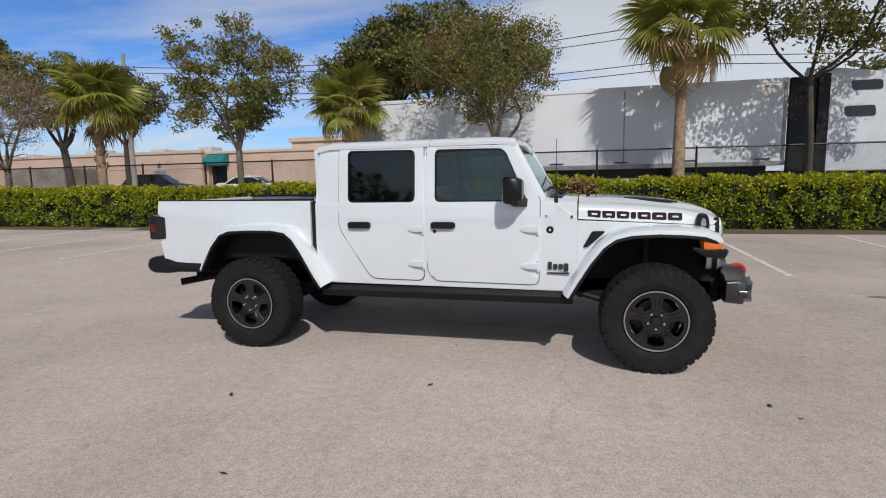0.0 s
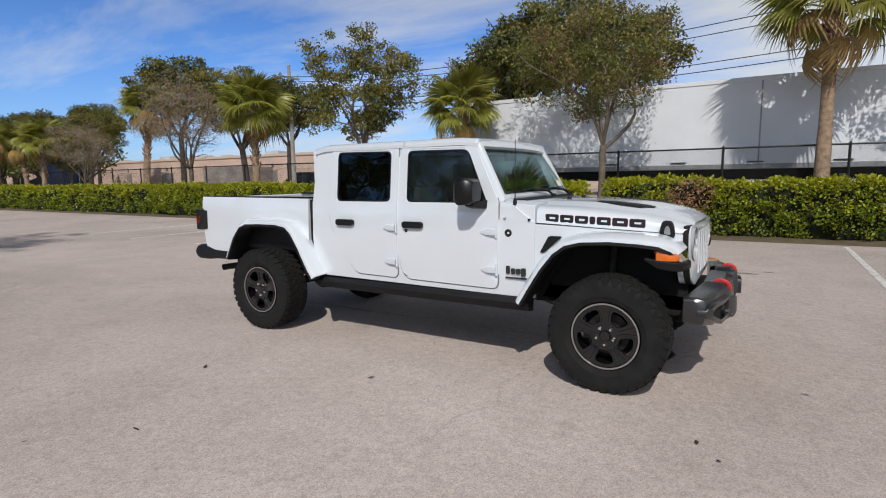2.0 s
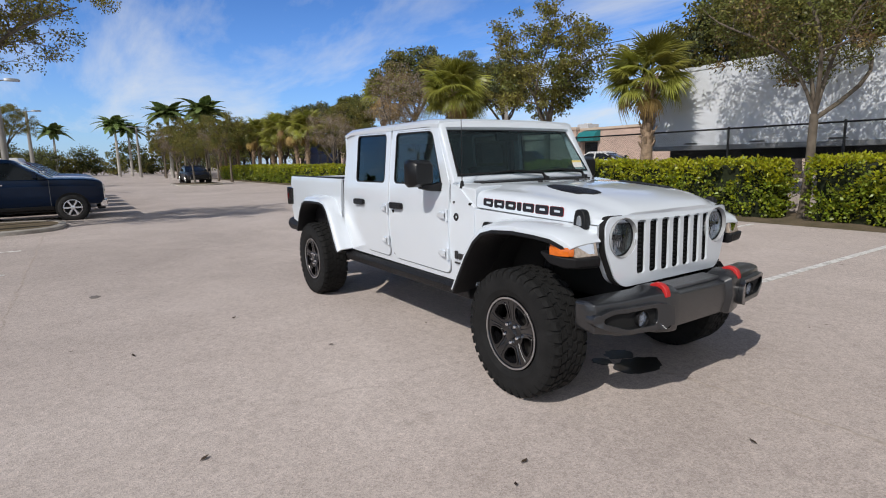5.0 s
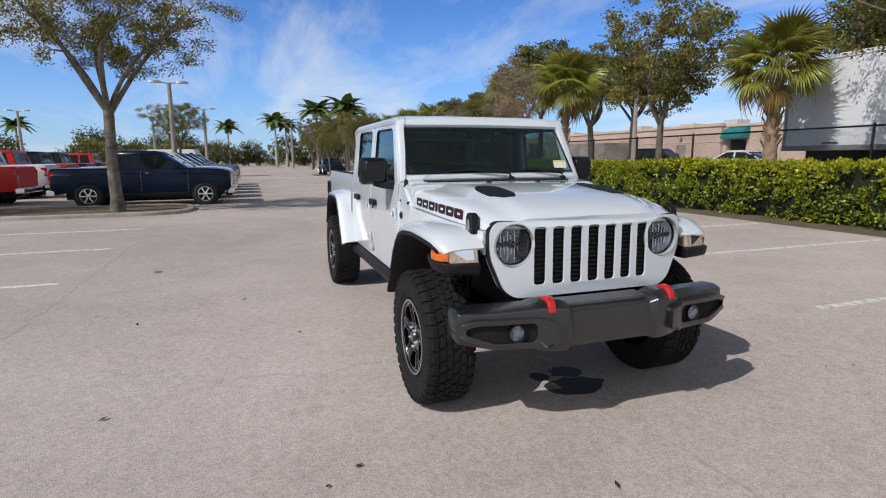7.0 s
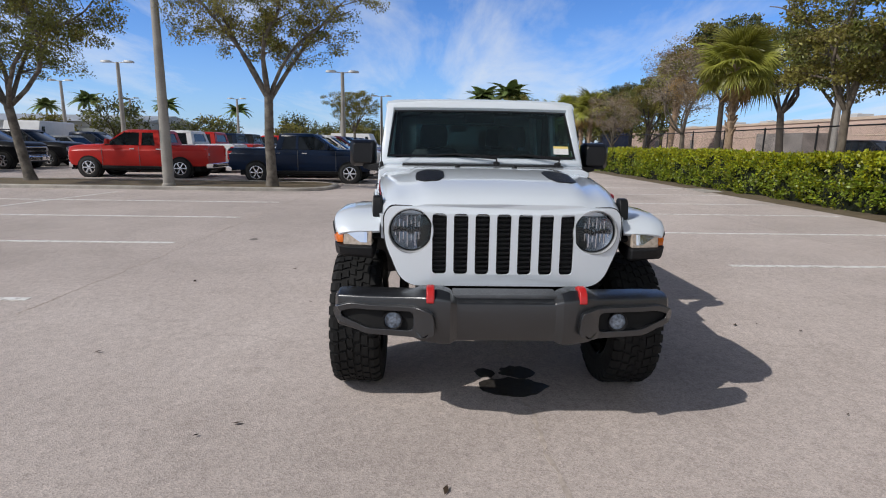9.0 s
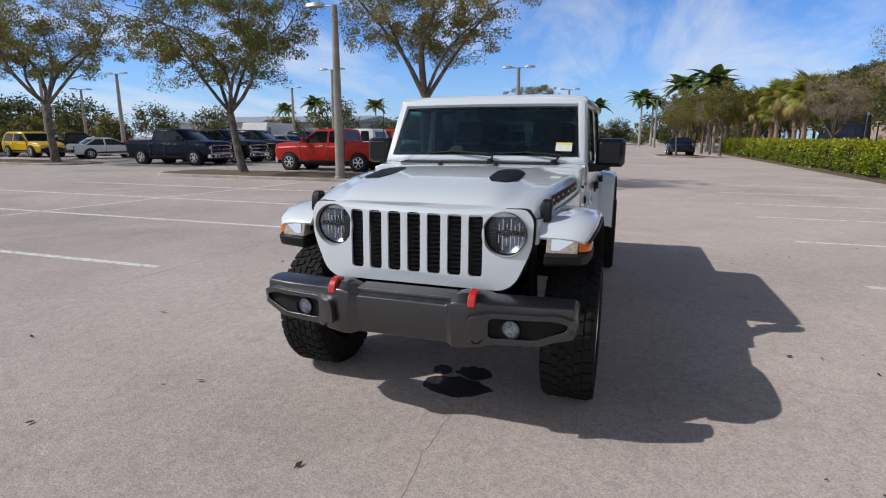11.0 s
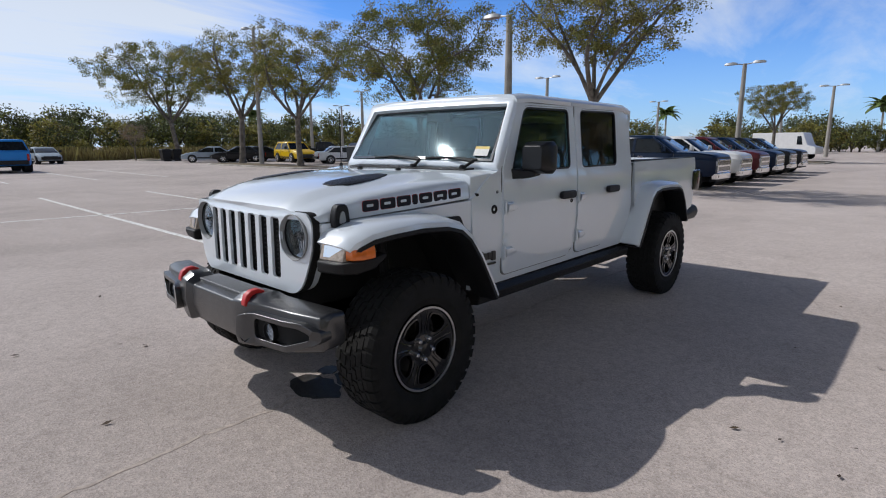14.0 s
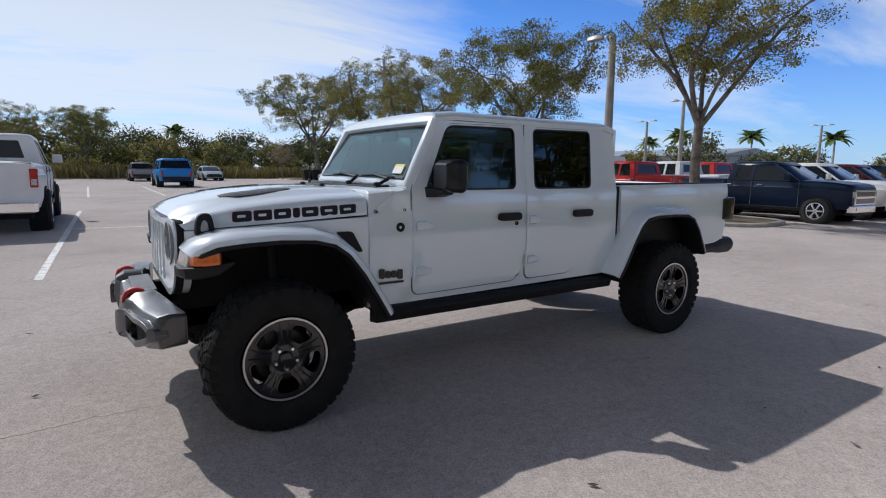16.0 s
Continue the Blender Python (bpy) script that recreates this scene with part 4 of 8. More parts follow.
for k in range(34):
    again(far_b, -62 + 3.2 * k + rw.uniform(-1, 1), rw.uniform(-84, -80), -1.0, rw.uniform(0, 360), rw.uniform(0.42, 0.68))
for k in range(23):
    again(far_a, -66 + 3.9 * k + rw.uniform(-1, 1), rw.uniform(-104, -96), -0.5, rw.uniform(0, 360), rw.uniform(0.85, 1.15))
for x, y, s in ((-70, 22, 1.0), (-78, 26, 1.1), (-86, 18, 1.0), (-96, 20, 1.1), (-104, 14, 1.0), (20, 40, 1.2), (30, 42, 1.3), (40, 38, 1.3), (-27, 60, 0.9), (-22, 58, 0.8)):
    again(far_a, x, y, 0.2, x * 7, s)

for src, x, y, rz, s in ((oak_b, 2.3, -66.0, 20, 0.98), (oak_c, 9.0, -64.5, 80, 0.98), (oak_c, 14.5, -66.0, 170, 1.05), (far_b, -5.5, -70.0, 10, 0.85), (far_b, -12.0, -72.0, 60, 0.80)):
    again(src, x, y, 0.0, rz, s)

for x, y, rz, s in ((-57.0, 24.5, 50, 0.85), (-64.0, 23.0, 170, 0.92), (-72.0, 24.0, 280, 1.0), (-80.0, 22.5, 20, 1.02), (-88.0, 23.5, 130, 1.05), (-97.0, 22.0, 230, 1.1)):
    again(far_a, x, y, 0.3, rz, s)

# tall grass field past the lot
soil("grass_field", (-55, 70, -100, -62), 0.015, GRASS, "field of tall dry grass past the lot", "grass", 8.0, 0.25, 2.0)
gp = np.random.default_rng(5)
k = 16000
P = np.stack([gp.uniform(-45, 45, k), -62 - 9 * gp.uniform(0, 1, k) ** 1.6, np.zeros(k)], axis=1)
H = gp.uniform(0.6, 1.5, (k, 1))
D = np.concatenate([gp.normal(size=(k, 2)) * 0.22, np.ones((k, 1))], axis=1) * H
S = np.concatenate([gp.normal(size=(k, 2)) * 0.05, np.zeros((k, 1))], axis=1)
TALL = material("tall_dry_grass", (0.20, 0.165, 0.06), 0.8, island=0.5, translucent=0.2)
tagged(quads("tall_grass", np.stack([P - S, P + S, P + D + S * 0.3, P + D - S * 0.3], axis=1), TALL), "tall dry yellow-green grass", "grass")

# ---- fence ----
FENCE_BLACK = material("black_fence_paint", (0.012, 0.012, 0.013), 0.5, vary=0.3, scale=8)


def chain_link():
    """Wire netting: dark diamonds, open between."""
    m = bpy.data.materials.new("chain_link_netting")
    m.use_nodes = True
    n, l = m.node_tree.nodes, m.node_tree.links
    b = n["Principled BSDF"]
    b.inputs["Base Color"].default_value = (0.02, 0.02, 0.021, 1)
    b.inputs["Roughness"].default_value = 0.6
    tc, sep = n.new("ShaderNodeTexCoord"), n.new("ShaderNodeSeparateXYZ")
    l.new(tc.outputs["Object"], sep.inputs[0])

    def op(kind, a, c):
        q = n.new("ShaderNodeMath")
        q.operation = kind
        for i, v_ in enumerate((a, c)):
            if isinstance(v_, float):
                q.inputs[i].default_value = v_
            else:
                l.new(v_, q.inputs[i])
        return q.outputs[0]

    wires = []
    for sign in ("ADD", "SUBTRACT"):
        d = op(sign, sep.outputs["X"], sep.outputs["Z"])
        fr = op("PINGPONG", d, 0.035)
        wires.append(op("LESS_THAN", fr, 0.0035))
    fac = op("MAXIMUM", wires[0], wires[1])
    tr, mx = n.new("ShaderNodeBsdfTransparent"), n.new("ShaderNodeMixShader")
    l.new(fac, mx.inputs[0])
    l.new(tr.outputs[0], mx.inputs[1])
    l.new(b.outputs[0], mx.inputs[2])
    l.new(mx.outputs[0], n["Material Output"].inputs[0])
    return m


fence = thing("chain_link_fence", "black chain-link fence with thin round posts", "fence")
FY = 12.0
bm = bmesh.new()
tube(bm, [(-60, FY, 2.21), (18, FY, 2.21)], 0.024, 8)
part("top_rail", bm, FENCE_BLACK, fence)
bm = bmesh.new()
tube(bm, [(0, 0, 0), (0, 0, 2.24)], 0.032, 8)
lathe(bm, [(2.24, 0.034), (2.27, 0.02), (2.275, 0.0001)], 8, "z")
post_me = finish(bm, "post", FENCE_BLACK)
x = -60.0 + 0.62
while x < 18:
    shared("post", post_me, fence, pose(x, FY, 0.0))
    x += 2.77
bm = bmesh.new()
vs = [bm.verts.new(p) for p in ((-60, FY + 0.03, 0.45), (18, FY + 0.03, 0.45), (18, FY + 0.03, 2.2), (-60, FY + 0.03, 2.2))]
bm.faces.new(vs)
part("netting", bm, chain_link(), fence, smooth=0)

# ---- trailer and tractor ----
TRAILER_WHITE = material("trailer_white_panel", (0.765, 0.80, 0.85), 0.4, vary=0.06, scale=0.8, fine=0.08, bump=0.05, bump_scale=3)
TRAILER_GREY = material("grey_rail", (0.33, 0.34, 0.35), 0.5, metal=0.5, vary=0.2, scale=4)
trailer = thing("semi_trailer", "long white box trailer standing behind the fence", "trailer")
TY, TX0, TX1 = 13.0, -7.1, 6.9
bm = bmesh.new()
x = TX0
k = 0
while x < TX1 - 0.1:
    w = min(9.48 if k == 0 else 4.6, TX1 - x)
    k += 1
    sb = bmesh.new()
    box(sb, x + 0.004, x + w - 0.004, TY, TY + 0.05, 1.78, 4.08)
    part("side_panel", sb, TRAILER_WHITE, trailer, bevel=0.004)
    x += w
box(bm, TX0, TX1, TY + 0.03, TY + 2.55, 1.78, 4.10)
part("box_body", bm, TRAILER_WHITE, trailer)
for z0, z1, mt in ((4.06, 4.18, TRAILER_WHITE), (1.66, 1.80, TRAILER_GREY)):
    bm = bmesh.new()
    box(bm, TX0 - 0.01, TX1 + 0.01, TY - 0.025, TY + 2.58, z0, z1)
    part("rail", bm, mt, trailer, bevel=0.01)
for px in (TX0, TX1 - 0.10):
    bm = bmesh.new()
    box(bm, px, px + 0.10, TY - 0.02, TY + 0.03, 1.78, 4.08)
    part("corner_post", bm, TRAILER_GREY, trailer, bevel=0.01)
bm = bmesh.new()
box(bm, 2.36, 2.40, TY - 0.01, TY + 0.02, 1.80, 4.06)
part("seam_strip", bm, TRAILER_GREY, trailer)
for px in np.arange(TX0 + 1.2, TX1, 2.0):
    bm = bmesh.new()
    box(bm, px, px + 0.42, TY - 0.03, TY, 1.84, 1.88)
    part("marker", bm, BADGE_DARK, trailer)
bm = bmesh.new()
box(bm, TX0 + 0.3, TX1 - 0.3, TY + 0.6, TY + 1.9, 1.35, 1.66)
part("chassis", bm, UNDER, trailer)
bm = bmesh.new()
lathe(bm, [(-0.28, 0.0001), (-0.28, 0.30), (-0.26, 0.50), (0.26, 0.50), (0.28, 0.3), (0.28, 0.0001)], 24, "y")
tw = finish(bm, "trailer_wheel", RUBBER)
for px in (TX0 + 1.6, TX0 + 2.9):
    for py in (TY + 0.4, TY + 2.15):
        shared("trailer_wheel", tw, trailer, pose(px, py, 0.95))
for py in (TY + 0.6, TY + 1.9):
    bm = bmesh.new()
    box(bm, TX1 - 2.6, TX1 - 2.45, py - 0.07, py + 0.07, 0.47, 1.5)
    box(bm, TX1 - 2.7, TX1 - 2.35, py - 0.12, py + 0.12, 0.45, 0.5)
    part("landing_leg", bm, TRAILER_GREY, trailer)
# smaller truck goods poking out below the trailer
bm = bmesh.new()
box(bm, TX1 - 0.6, TX1 - 0.5, TY - 0.03, TY, 3.95, 4.0)
part("marker_lamp", bm, AMBER, trailer)

tractor_white = material("tractor_white", (0.66, 0.70, 0.76), 0.35, coat=0.4, vary=0.05, scale=2)


def tractor(paint, label):
    """A long-nosed road tractor; nose towards +x, back of the cab at x = 0."""
    t = thing("truck_tractor", label, "truck")
    prof = rounded([(0, 1.0), (0, 3.7), (0.35, 3.95), (1.7, 3.75), (2.5, 3.1), (2.9, 2.35), (4.6, 2.05), (4.8, 1.8), (4.85, 0.8), (2.6, 0.8), (2.5, 1.0)], 0.12, 4)
    bm = bmesh.new()
    prism(bm, prof, -1.22, 1.22)
    part("cab", bm, paint, t, bevel=0.05)
    bm = bmesh.new()
    box(bm, -0.75, -0.01, -1.15, -1.0, 1.0, 3.75)
    part("side_fairing", bm, BLACK_PLASTIC, t, bevel=0.03)
    bm = bmesh.new()
    box(bm, -0.05, 0.25, -1.24, -1.215, 1.0, 3.8)
    part("fairing_edge", bm, BLACK_PLASTIC, t, bevel=0.01)
    for x0, x1, z0, z1 in ((0.75, 1.55, 3.28, 3.55), (0.62, 1.42, 2.55, 2.85), (1.75, 2.6, 2.25, 2.95)):
        bm = bmesh.new()
        prism(bm, rounded([(x0 + 0.06, z0), (x1, z0), (x1 - 0.04, z1), (x0, z1)], 0.08), -1.24, -1.20)
        part("side_window", bm, BLACK_GLOSS, t)
    bm = bmesh.new()
    box(bm, -1.0, 4.5, -1.1, 1.1, 0.55, 1.05)
    part("frame", bm, UNDER, t)
    for px, py in ((-0.7, -1.0), (-0.7, 1.0), (3.7, -1.05), (3.7, 1.05)):
        shared("tractor_wheel", tw, t, pose(px, py, 0.5))
    bm = bmesh.new()
    tube(bm, [(-0.25, -1.05, 1.0), (-0.25, -1.05, 4.0)], 0.08, 10)
    part("exhaust_stack", bm, STEEL, t)
    return t


put(tractor(tractor_white, "white road tractor with a black side fairing"), 7.75, 14.3, 0.45)
blue_cab = material("dark_blue_cab_paint", (0.008, 0.018, 0.062), 0.3, coat=0.5, vary=0.1, scale=2)
put(tractor(blue_cab, "dark blue road tractor parked behind the trees"), -45.2, 17.0, 0.0, 180, 0.86)

# ---- shop building behind the yard ----
STUCCO = material("pink_stucco", (0.62, 0.46, 0.38), 0.9, vary=0.15, scale=0.35, fine=0.12, bump=0.3, bump_scale=25)
STUCCO_LIGHT = material("cream_stucco_trim", (0.62, 0.50, 0.40), 0.9, vary=0.12, scale=0.5, fine=0.1)
STUCCO_GREY = material("grey_stucco_patch", (0.30, 0.27, 0.25), 0.9, vary=0.3, scale=0.8, fine=0.2)
TEAL = material("teal_canvas", (0.012, 0.20, 0.21), 0.7, vary=0.15, scale=3)
METAL_WALL = material("pale_metal_wall", (0.55, 0.57, 0.58), 0.5, vary=0.12, scale=0.4, fine=0.1)
shop = thing("shop_building", "long low pink stucco building with a teal awning", "building")
BY = 36.5
bm = bmesh.new()
box(bm, -112, -31.9, BY, BY + 22, 0.45, 4.15)
box(bm, -31.9, -20.5, BY + 0.6, BY + 22, 0.45, 4.05)
part("wall", bm, STUCCO, shop, bevel=0.03)
for x0, x1, y0, z0, z1 in ((-112.1, -31.8, BY - 0.12, 4.1, 4.36), (-31.9, -20.4, BY + 0.48, 4.0, 4.22), (-112.05, -31.85, BY - 0.04, 2.75, 2.85)):
    bm = bmesh.new()
    box(bm, x0, x1, y0, y0 + 0.5, z0, z1)
    part("cornice", bm, STUCCO_LIGHT, shop, bevel=0.02)
bm = bmesh.new()
box(bm, -24.0, -8.0, BY + 2, BY + 20, 0.45, 5.0)
box(bm, -24.2, -7.8, BY + 1.8, BY + 20, 4.85, 5.25)
part("upper_wall", bm, STUCCO_LIGHT, shop, bevel=0.05)
bm = bmesh.new()
rows = []
for xx in (-31.6, -29.5):
    rows.append([(xx, BY + 0.6 - 0.95 * math.sin(a), 3.0 + 0.95 * math.cos(a)) for a in (math.pi / 2 * k / 8 for k in range(9))] + [(xx, BY + 0.6, 3.0)])
loft(bm, rows)
part("awning", bm, TEAL, shop, "rounded teal canvas awning")
bm = bmesh.new()
box(bm, -31.3, -29.8, BY + 0.56, BY + 0.62, 0.45, 2.9)
part("doorway", bm, BLACK_GLOSS, shop)
bm = bmesh.new()
box(bm, -31.8, -31.4, BY + 0.2, BY + 0.7, 0.45, 3.95)
part("pillar", bm, STUCCO, shop)
for xx, wdt in ((-84, 1.2), (-72, 1.2), (-64, 2.6), (-52, 1.2), (-44, 1.2), (-37, 1.2)):
    bm = bmesh.new()
    box(bm, xx, xx + wdt, BY - 0.03, BY, 0.45, 2.6)
    part("steel_door", bm, STUCCO_GREY, shop, "grey service door", bevel=0.01)
    bm = bmesh.new()
    lathe(bm, [(3.0, 0.0001), (3.0, 0.2), (3.25, 0.06), (3.25, 0.0001)], 10, "z", (xx + wdt / 2, BY - 0.2, 0.2))
    part("wall_lamp", bm, STEEL, shop)
bm = bmesh.new()
box(bm, -50.5, -43.5, BY - 3.5, BY, 0.45, 3.0)
part("dumpster_wall", bm, STUCCO_GREY, shop, "dark grey enclosure wall")
for xx, hh, ww in ((-90, 1.0, 2.2), (-80, 0.8, 1.6), (-69, 1.2, 2.4), (-61, 0.9, 1.5), (-56, 0.7, 1.2), (-48, 1.1, 2.2), (-40, 0.8, 1.6), (-34.5, 0.9, 1.4)):
    bm = bmesh.new()
    hh *= 0.45
    box(bm, xx, xx + ww, BY + 3, BY + 4.6, 4.1, 4.4 + hh)
    lathe(bm, [(4.4 + hh, 0.45), (4.5 + hh, 0.4), (4.5 + hh, 0.0001)], 14, "z", (xx + ww / 2, BY + 3.8, 0))
    part("roof_unit", bm, METAL_WALL, shop, "grey rooftop air unit", bevel=0.02)

# ---- poles and wires ----
POLE_CONC = material("grey_pole_concrete", (0.33, 0.31, 0.28), 0.85, vary=0.2, scale=2, fine=0.2)


def utility_pole(x, y, h):
    p = thing("utility_pole", "tall concrete utility pole with a crossarm", "utility pole", "utility poles")
    bm = bmesh.new()
    tube(bm, [(0, 0, 0), (0, 0, h)], [0.17, 0.10], 10)
    part("pole", bm, POLE_CONC, p)
    bm = bmesh.new()
    box(bm, -0.06, 0.06, -0.9, 0.9, h - 0.9, h - 0.78)
    part("crossarm", bm, POLE_CONC, p)
    for yy in (-0.8, 0, 0.8):
        bm = bmesh.new()
        lathe(bm, [(h - 0.78, 0.03), (h - 0.6, 0.05), (h - 0.55, 0.0001)], 8, "z", (0, yy, 0))
        part("insulator", bm, TRAILER_GREY, p)
    put(p, x, y, 0.45)


WY = 22.8
for x, h in ((-26.0, 8.9), (6.85, 8.6), (38.0, 8.9)):
    utility_pole(x, WY, h)
WIRE = material("black_wire", (0.01, 0.01, 0.01), 0.6, vary=0.1)
for xa, xb in ((-26.0, 6.85), (6.85, 38.0)):
    for yy, dz, sag in ((-0.8, 8.0, 0.9), (0.8, 7.9, 0.8), (0.0, 6.35, 0.55), (0.2, 6.0, 0.5)):
        bm = bmesh.new()
        tube(bm, [(xa + (xb - xa) * f, WY + yy, 0.45 + dz - sag * 4 * f * (1 - f)) for f in (i / 14 for i in range(15))], 0.020, 5)
        tagged(part("power_line", bm, WIRE), "thin black overhead power line", "power line", "power lines")


def lot_lamp(h, arms):
    p = thing("parking_lot_lamp", "tall concrete lamp post with flat lamp heads", "street lamp", "parking lot lamps")
    bm = bmesh.new()
    tube(bm, [(0, 0, 0), (0, 0, h)], [0.17, 0.105], 12)
    part("pole", bm, POLE_CONC, p)
    bm = bmesh.new()
    lathe(bm, [(0, 0.20), (0.06, 0.20), (0.09, 0.16), (0.09, 0.0001)], 14, "z")
    part("footing", bm, CURB, p)
    for s in arms:
        bm = bmesh.new()
        tube(bm, [(0, 0, h - 0.05), (0, s * 0.45, h + 0.02)], 0.03, 8)
        part("arm", bm, STEEL, p)
        bm = bmesh.new()
        loft(bm, [[(-w, s * y, h - 0.02), (w, s * y, h - 0.02), (w * 0.8, s * y, h + d), (-w * 0.8, s * y, h + d)] for y, w, d in ((0.40, 0.08, 0.08), (0.55, 0.16, 0.12), (0.95, 0.17, 0.10), (1.05, 0.10, 0.06))])
        part("lamp_head", bm, STEEL, p, "flat grey lamp head", bevel=0.01)
    return p


lamp_n = put(lot_lamp(5.7, (-1,)), -12.0, -8.52, 0.08)
put(lot_lamp(9.6, (-1, 1)), -17.0, -34.5, 0.08, 20)
lamp_2 = put(lot_lamp(5.9, (-1, 1)), -31.0, -6.05, 0.0)
for x, y, rz, s in ((-48, -29.5, 0, 1.44), (-70, -7, 0, 1.3), (-62, -44, 0, 1.38), (-92, -16, 0, 1.38), (-88, -50, 0, 1.38), (-40, -62, 0, 1.38), (-75, -28, 0, 1.25), (-55, -75, 40, 1.38), (-36, -46, 0, 1.25), (-85, 4.5, 20, 1.2)):
    again(lamp_2, x, y, 0, rz, s)

# ---- far warehouse and bins ----
METAL_ROOF = material("grey_metal_roof", (0.38, 0.40, 0.42), 0.45, vary=0.15, scale=0.6)
wh = thing("warehouse", "long low pale metal warehouse beyond the lot", "building")
bm = bmesh.new()
box(bm, -104, -84, -88, -46, 0, 4.2)
part("wall", bm, METAL_WALL, wh)
bm = bmesh.new()
loft(bm, [[(-104.5, y, 4.2), (-94, y, 5.6), (-83.5, y, 4.2)] for y in (-88.5, -45.5)])
part("roof", bm, METAL_ROOF, wh)
for y in (-80, -68, -56):
    bm = bmesh.new()
    box(bm, -84.0, -83.95, y, y + 4, 0, 3.4)
    part("roller_door", bm, METAL_ROOF, wh)


def bin_(x, y):
    b = thing("trash_bin", "dark grey wheeled trash bin by the tree", "trash bin", "trash bins")
    bm = bmesh.new()
    loft(bm, [[(-w, -w, z), (w, -w, z), (w, w, z), (-w, w, z)] for z, w in ((0.08, 0.32), (1.05, 0.42))])
    part("body", bm, BLACK_PLASTIC, b, bevel=0.03)
    bm = bmesh.new()
    loft(bm, [[(-w, -w, z), (w, -w, z), (w, w, z), (-w, w, z)] for z, w in ((1.05, 0.45), (1.12, 0.45), (1.18, 0.35))])
    part("lid", bm, BLACK_PLASTIC, b, bevel=0.02)
    bm = bmesh.new()
    tube(bm, [(-0.3, 0.34, 0.1), (0.3, 0.34, 0.1)], 0.1, 12)
    part("wheel_axle", bm, CAR_RUBBER_DARK, b)
    put(b, x, y)


CAR_RUBBER_DARK = material("bin_wheel_rubber", (0.02, 0.02, 0.02), 0.9, vary=0.2)
for x, y in ((-17.3, -53.5), (-18.4, -53.7), (-17.9, -54.8)):
    bin_(x, y)

# ---- the white pickup ----
MIRROR_SHELL = material("smooth_black_shell", (0.007, 0.007, 0.008), 0.34, spec=0.4, vary=0.2, scale=15)
truck = thing("pickup_truck", "white four-door off-road pickup truck with black wheels", "pickup truck")
WB = 1.7435
Y_SIDE = [(0.50, 0.770), (0.62, 0.782), (0.95, 0.802), (1.29, 0.790), (1.32, 0.784), (1.80, 0.735)]


def side_y(s):
    """Body side at x, z: upright below the belt, leaning in above it, narrowing towards the grille."""
    def f(x, z):
        y = lerp_table(Y_SIDE, z)
        if x > 0.95:
            y -= (x - 0.95) * 0.045
        return s * y
    return f


ZC = (0.7, 0.95, 1.12, 1.29, 1.32, 1.55)
REAR_WIN = rounded([(-0.80, 1.315), (-0.185, 1.315), (-0.185, 1.755), (-0.80, 1.765)], 0.05)
FRONT_WIN = rounded([(-0.01, 1.315), (0.765, 1.315), (0.575, 1.745), (-0.01, 1.752)], [0.05, 0.04, 0.06, 0.05])
REAR_DOOR = rounded([(-0.60, 0.645), (-0.115, 0.640), (-0.105, 1.785), (-0.885, 1.795), (-0.895, 1.10)], [0.07, 0.06, 0.02, 0.05, 0.08])
FRONT_DOOR = rounded([(-0.02, 0.640), (0.86, 0.630), (0.868, 1.325), (0.645, 1.775), (-0.085, 1.783), (-0.085, 0.72)], [0.10, 0.06, 0.03, 0.03, 0.02, 0.1])


def grow(poly, d):
    cx = sum(p[0] for p in poly) / len(poly)
    cz = sum(p[1] for p in poly) / len(poly)
    out = []
    for x, z in poly:
        v = Vector((x - cx, z - cz))
        out.append(tuple(Vector((x, z)) + v.normalized() * d))
    return out


def rail(bm, poly, surface, w, lift):
    """A thin raised or sunk band round an outline."""
    n = len(poly)
    secs = []
    for k in range(n):
        x, z = poly[k]
        y = surface(x, z)
        s = 1 if y > 0 else -1
        a = Vector(poly[(k + 1) % n]) - Vector(poly[k - 1])
        nn = Vector((a.y, -a.x)).normalized() * w
        secs.append([(x - nn.x, y + s * lift, z - nn.y), (x + nn.x, y + s * lift, z + nn.y), (x + nn.x, y - s * 0.012, z + nn.y), (x - nn.x, y - s * 0.012, z - nn.y)])
    rows = [[bm.verts.new(p) for p in sec] for sec in secs]
    for i in range(n):
        a, b = rows[i], rows[(i + 1) % n]
        for k in range(4):
            bm.faces.new((a[k], a[(k + 1) % 4], b[(k + 1) % 4], b[k]))


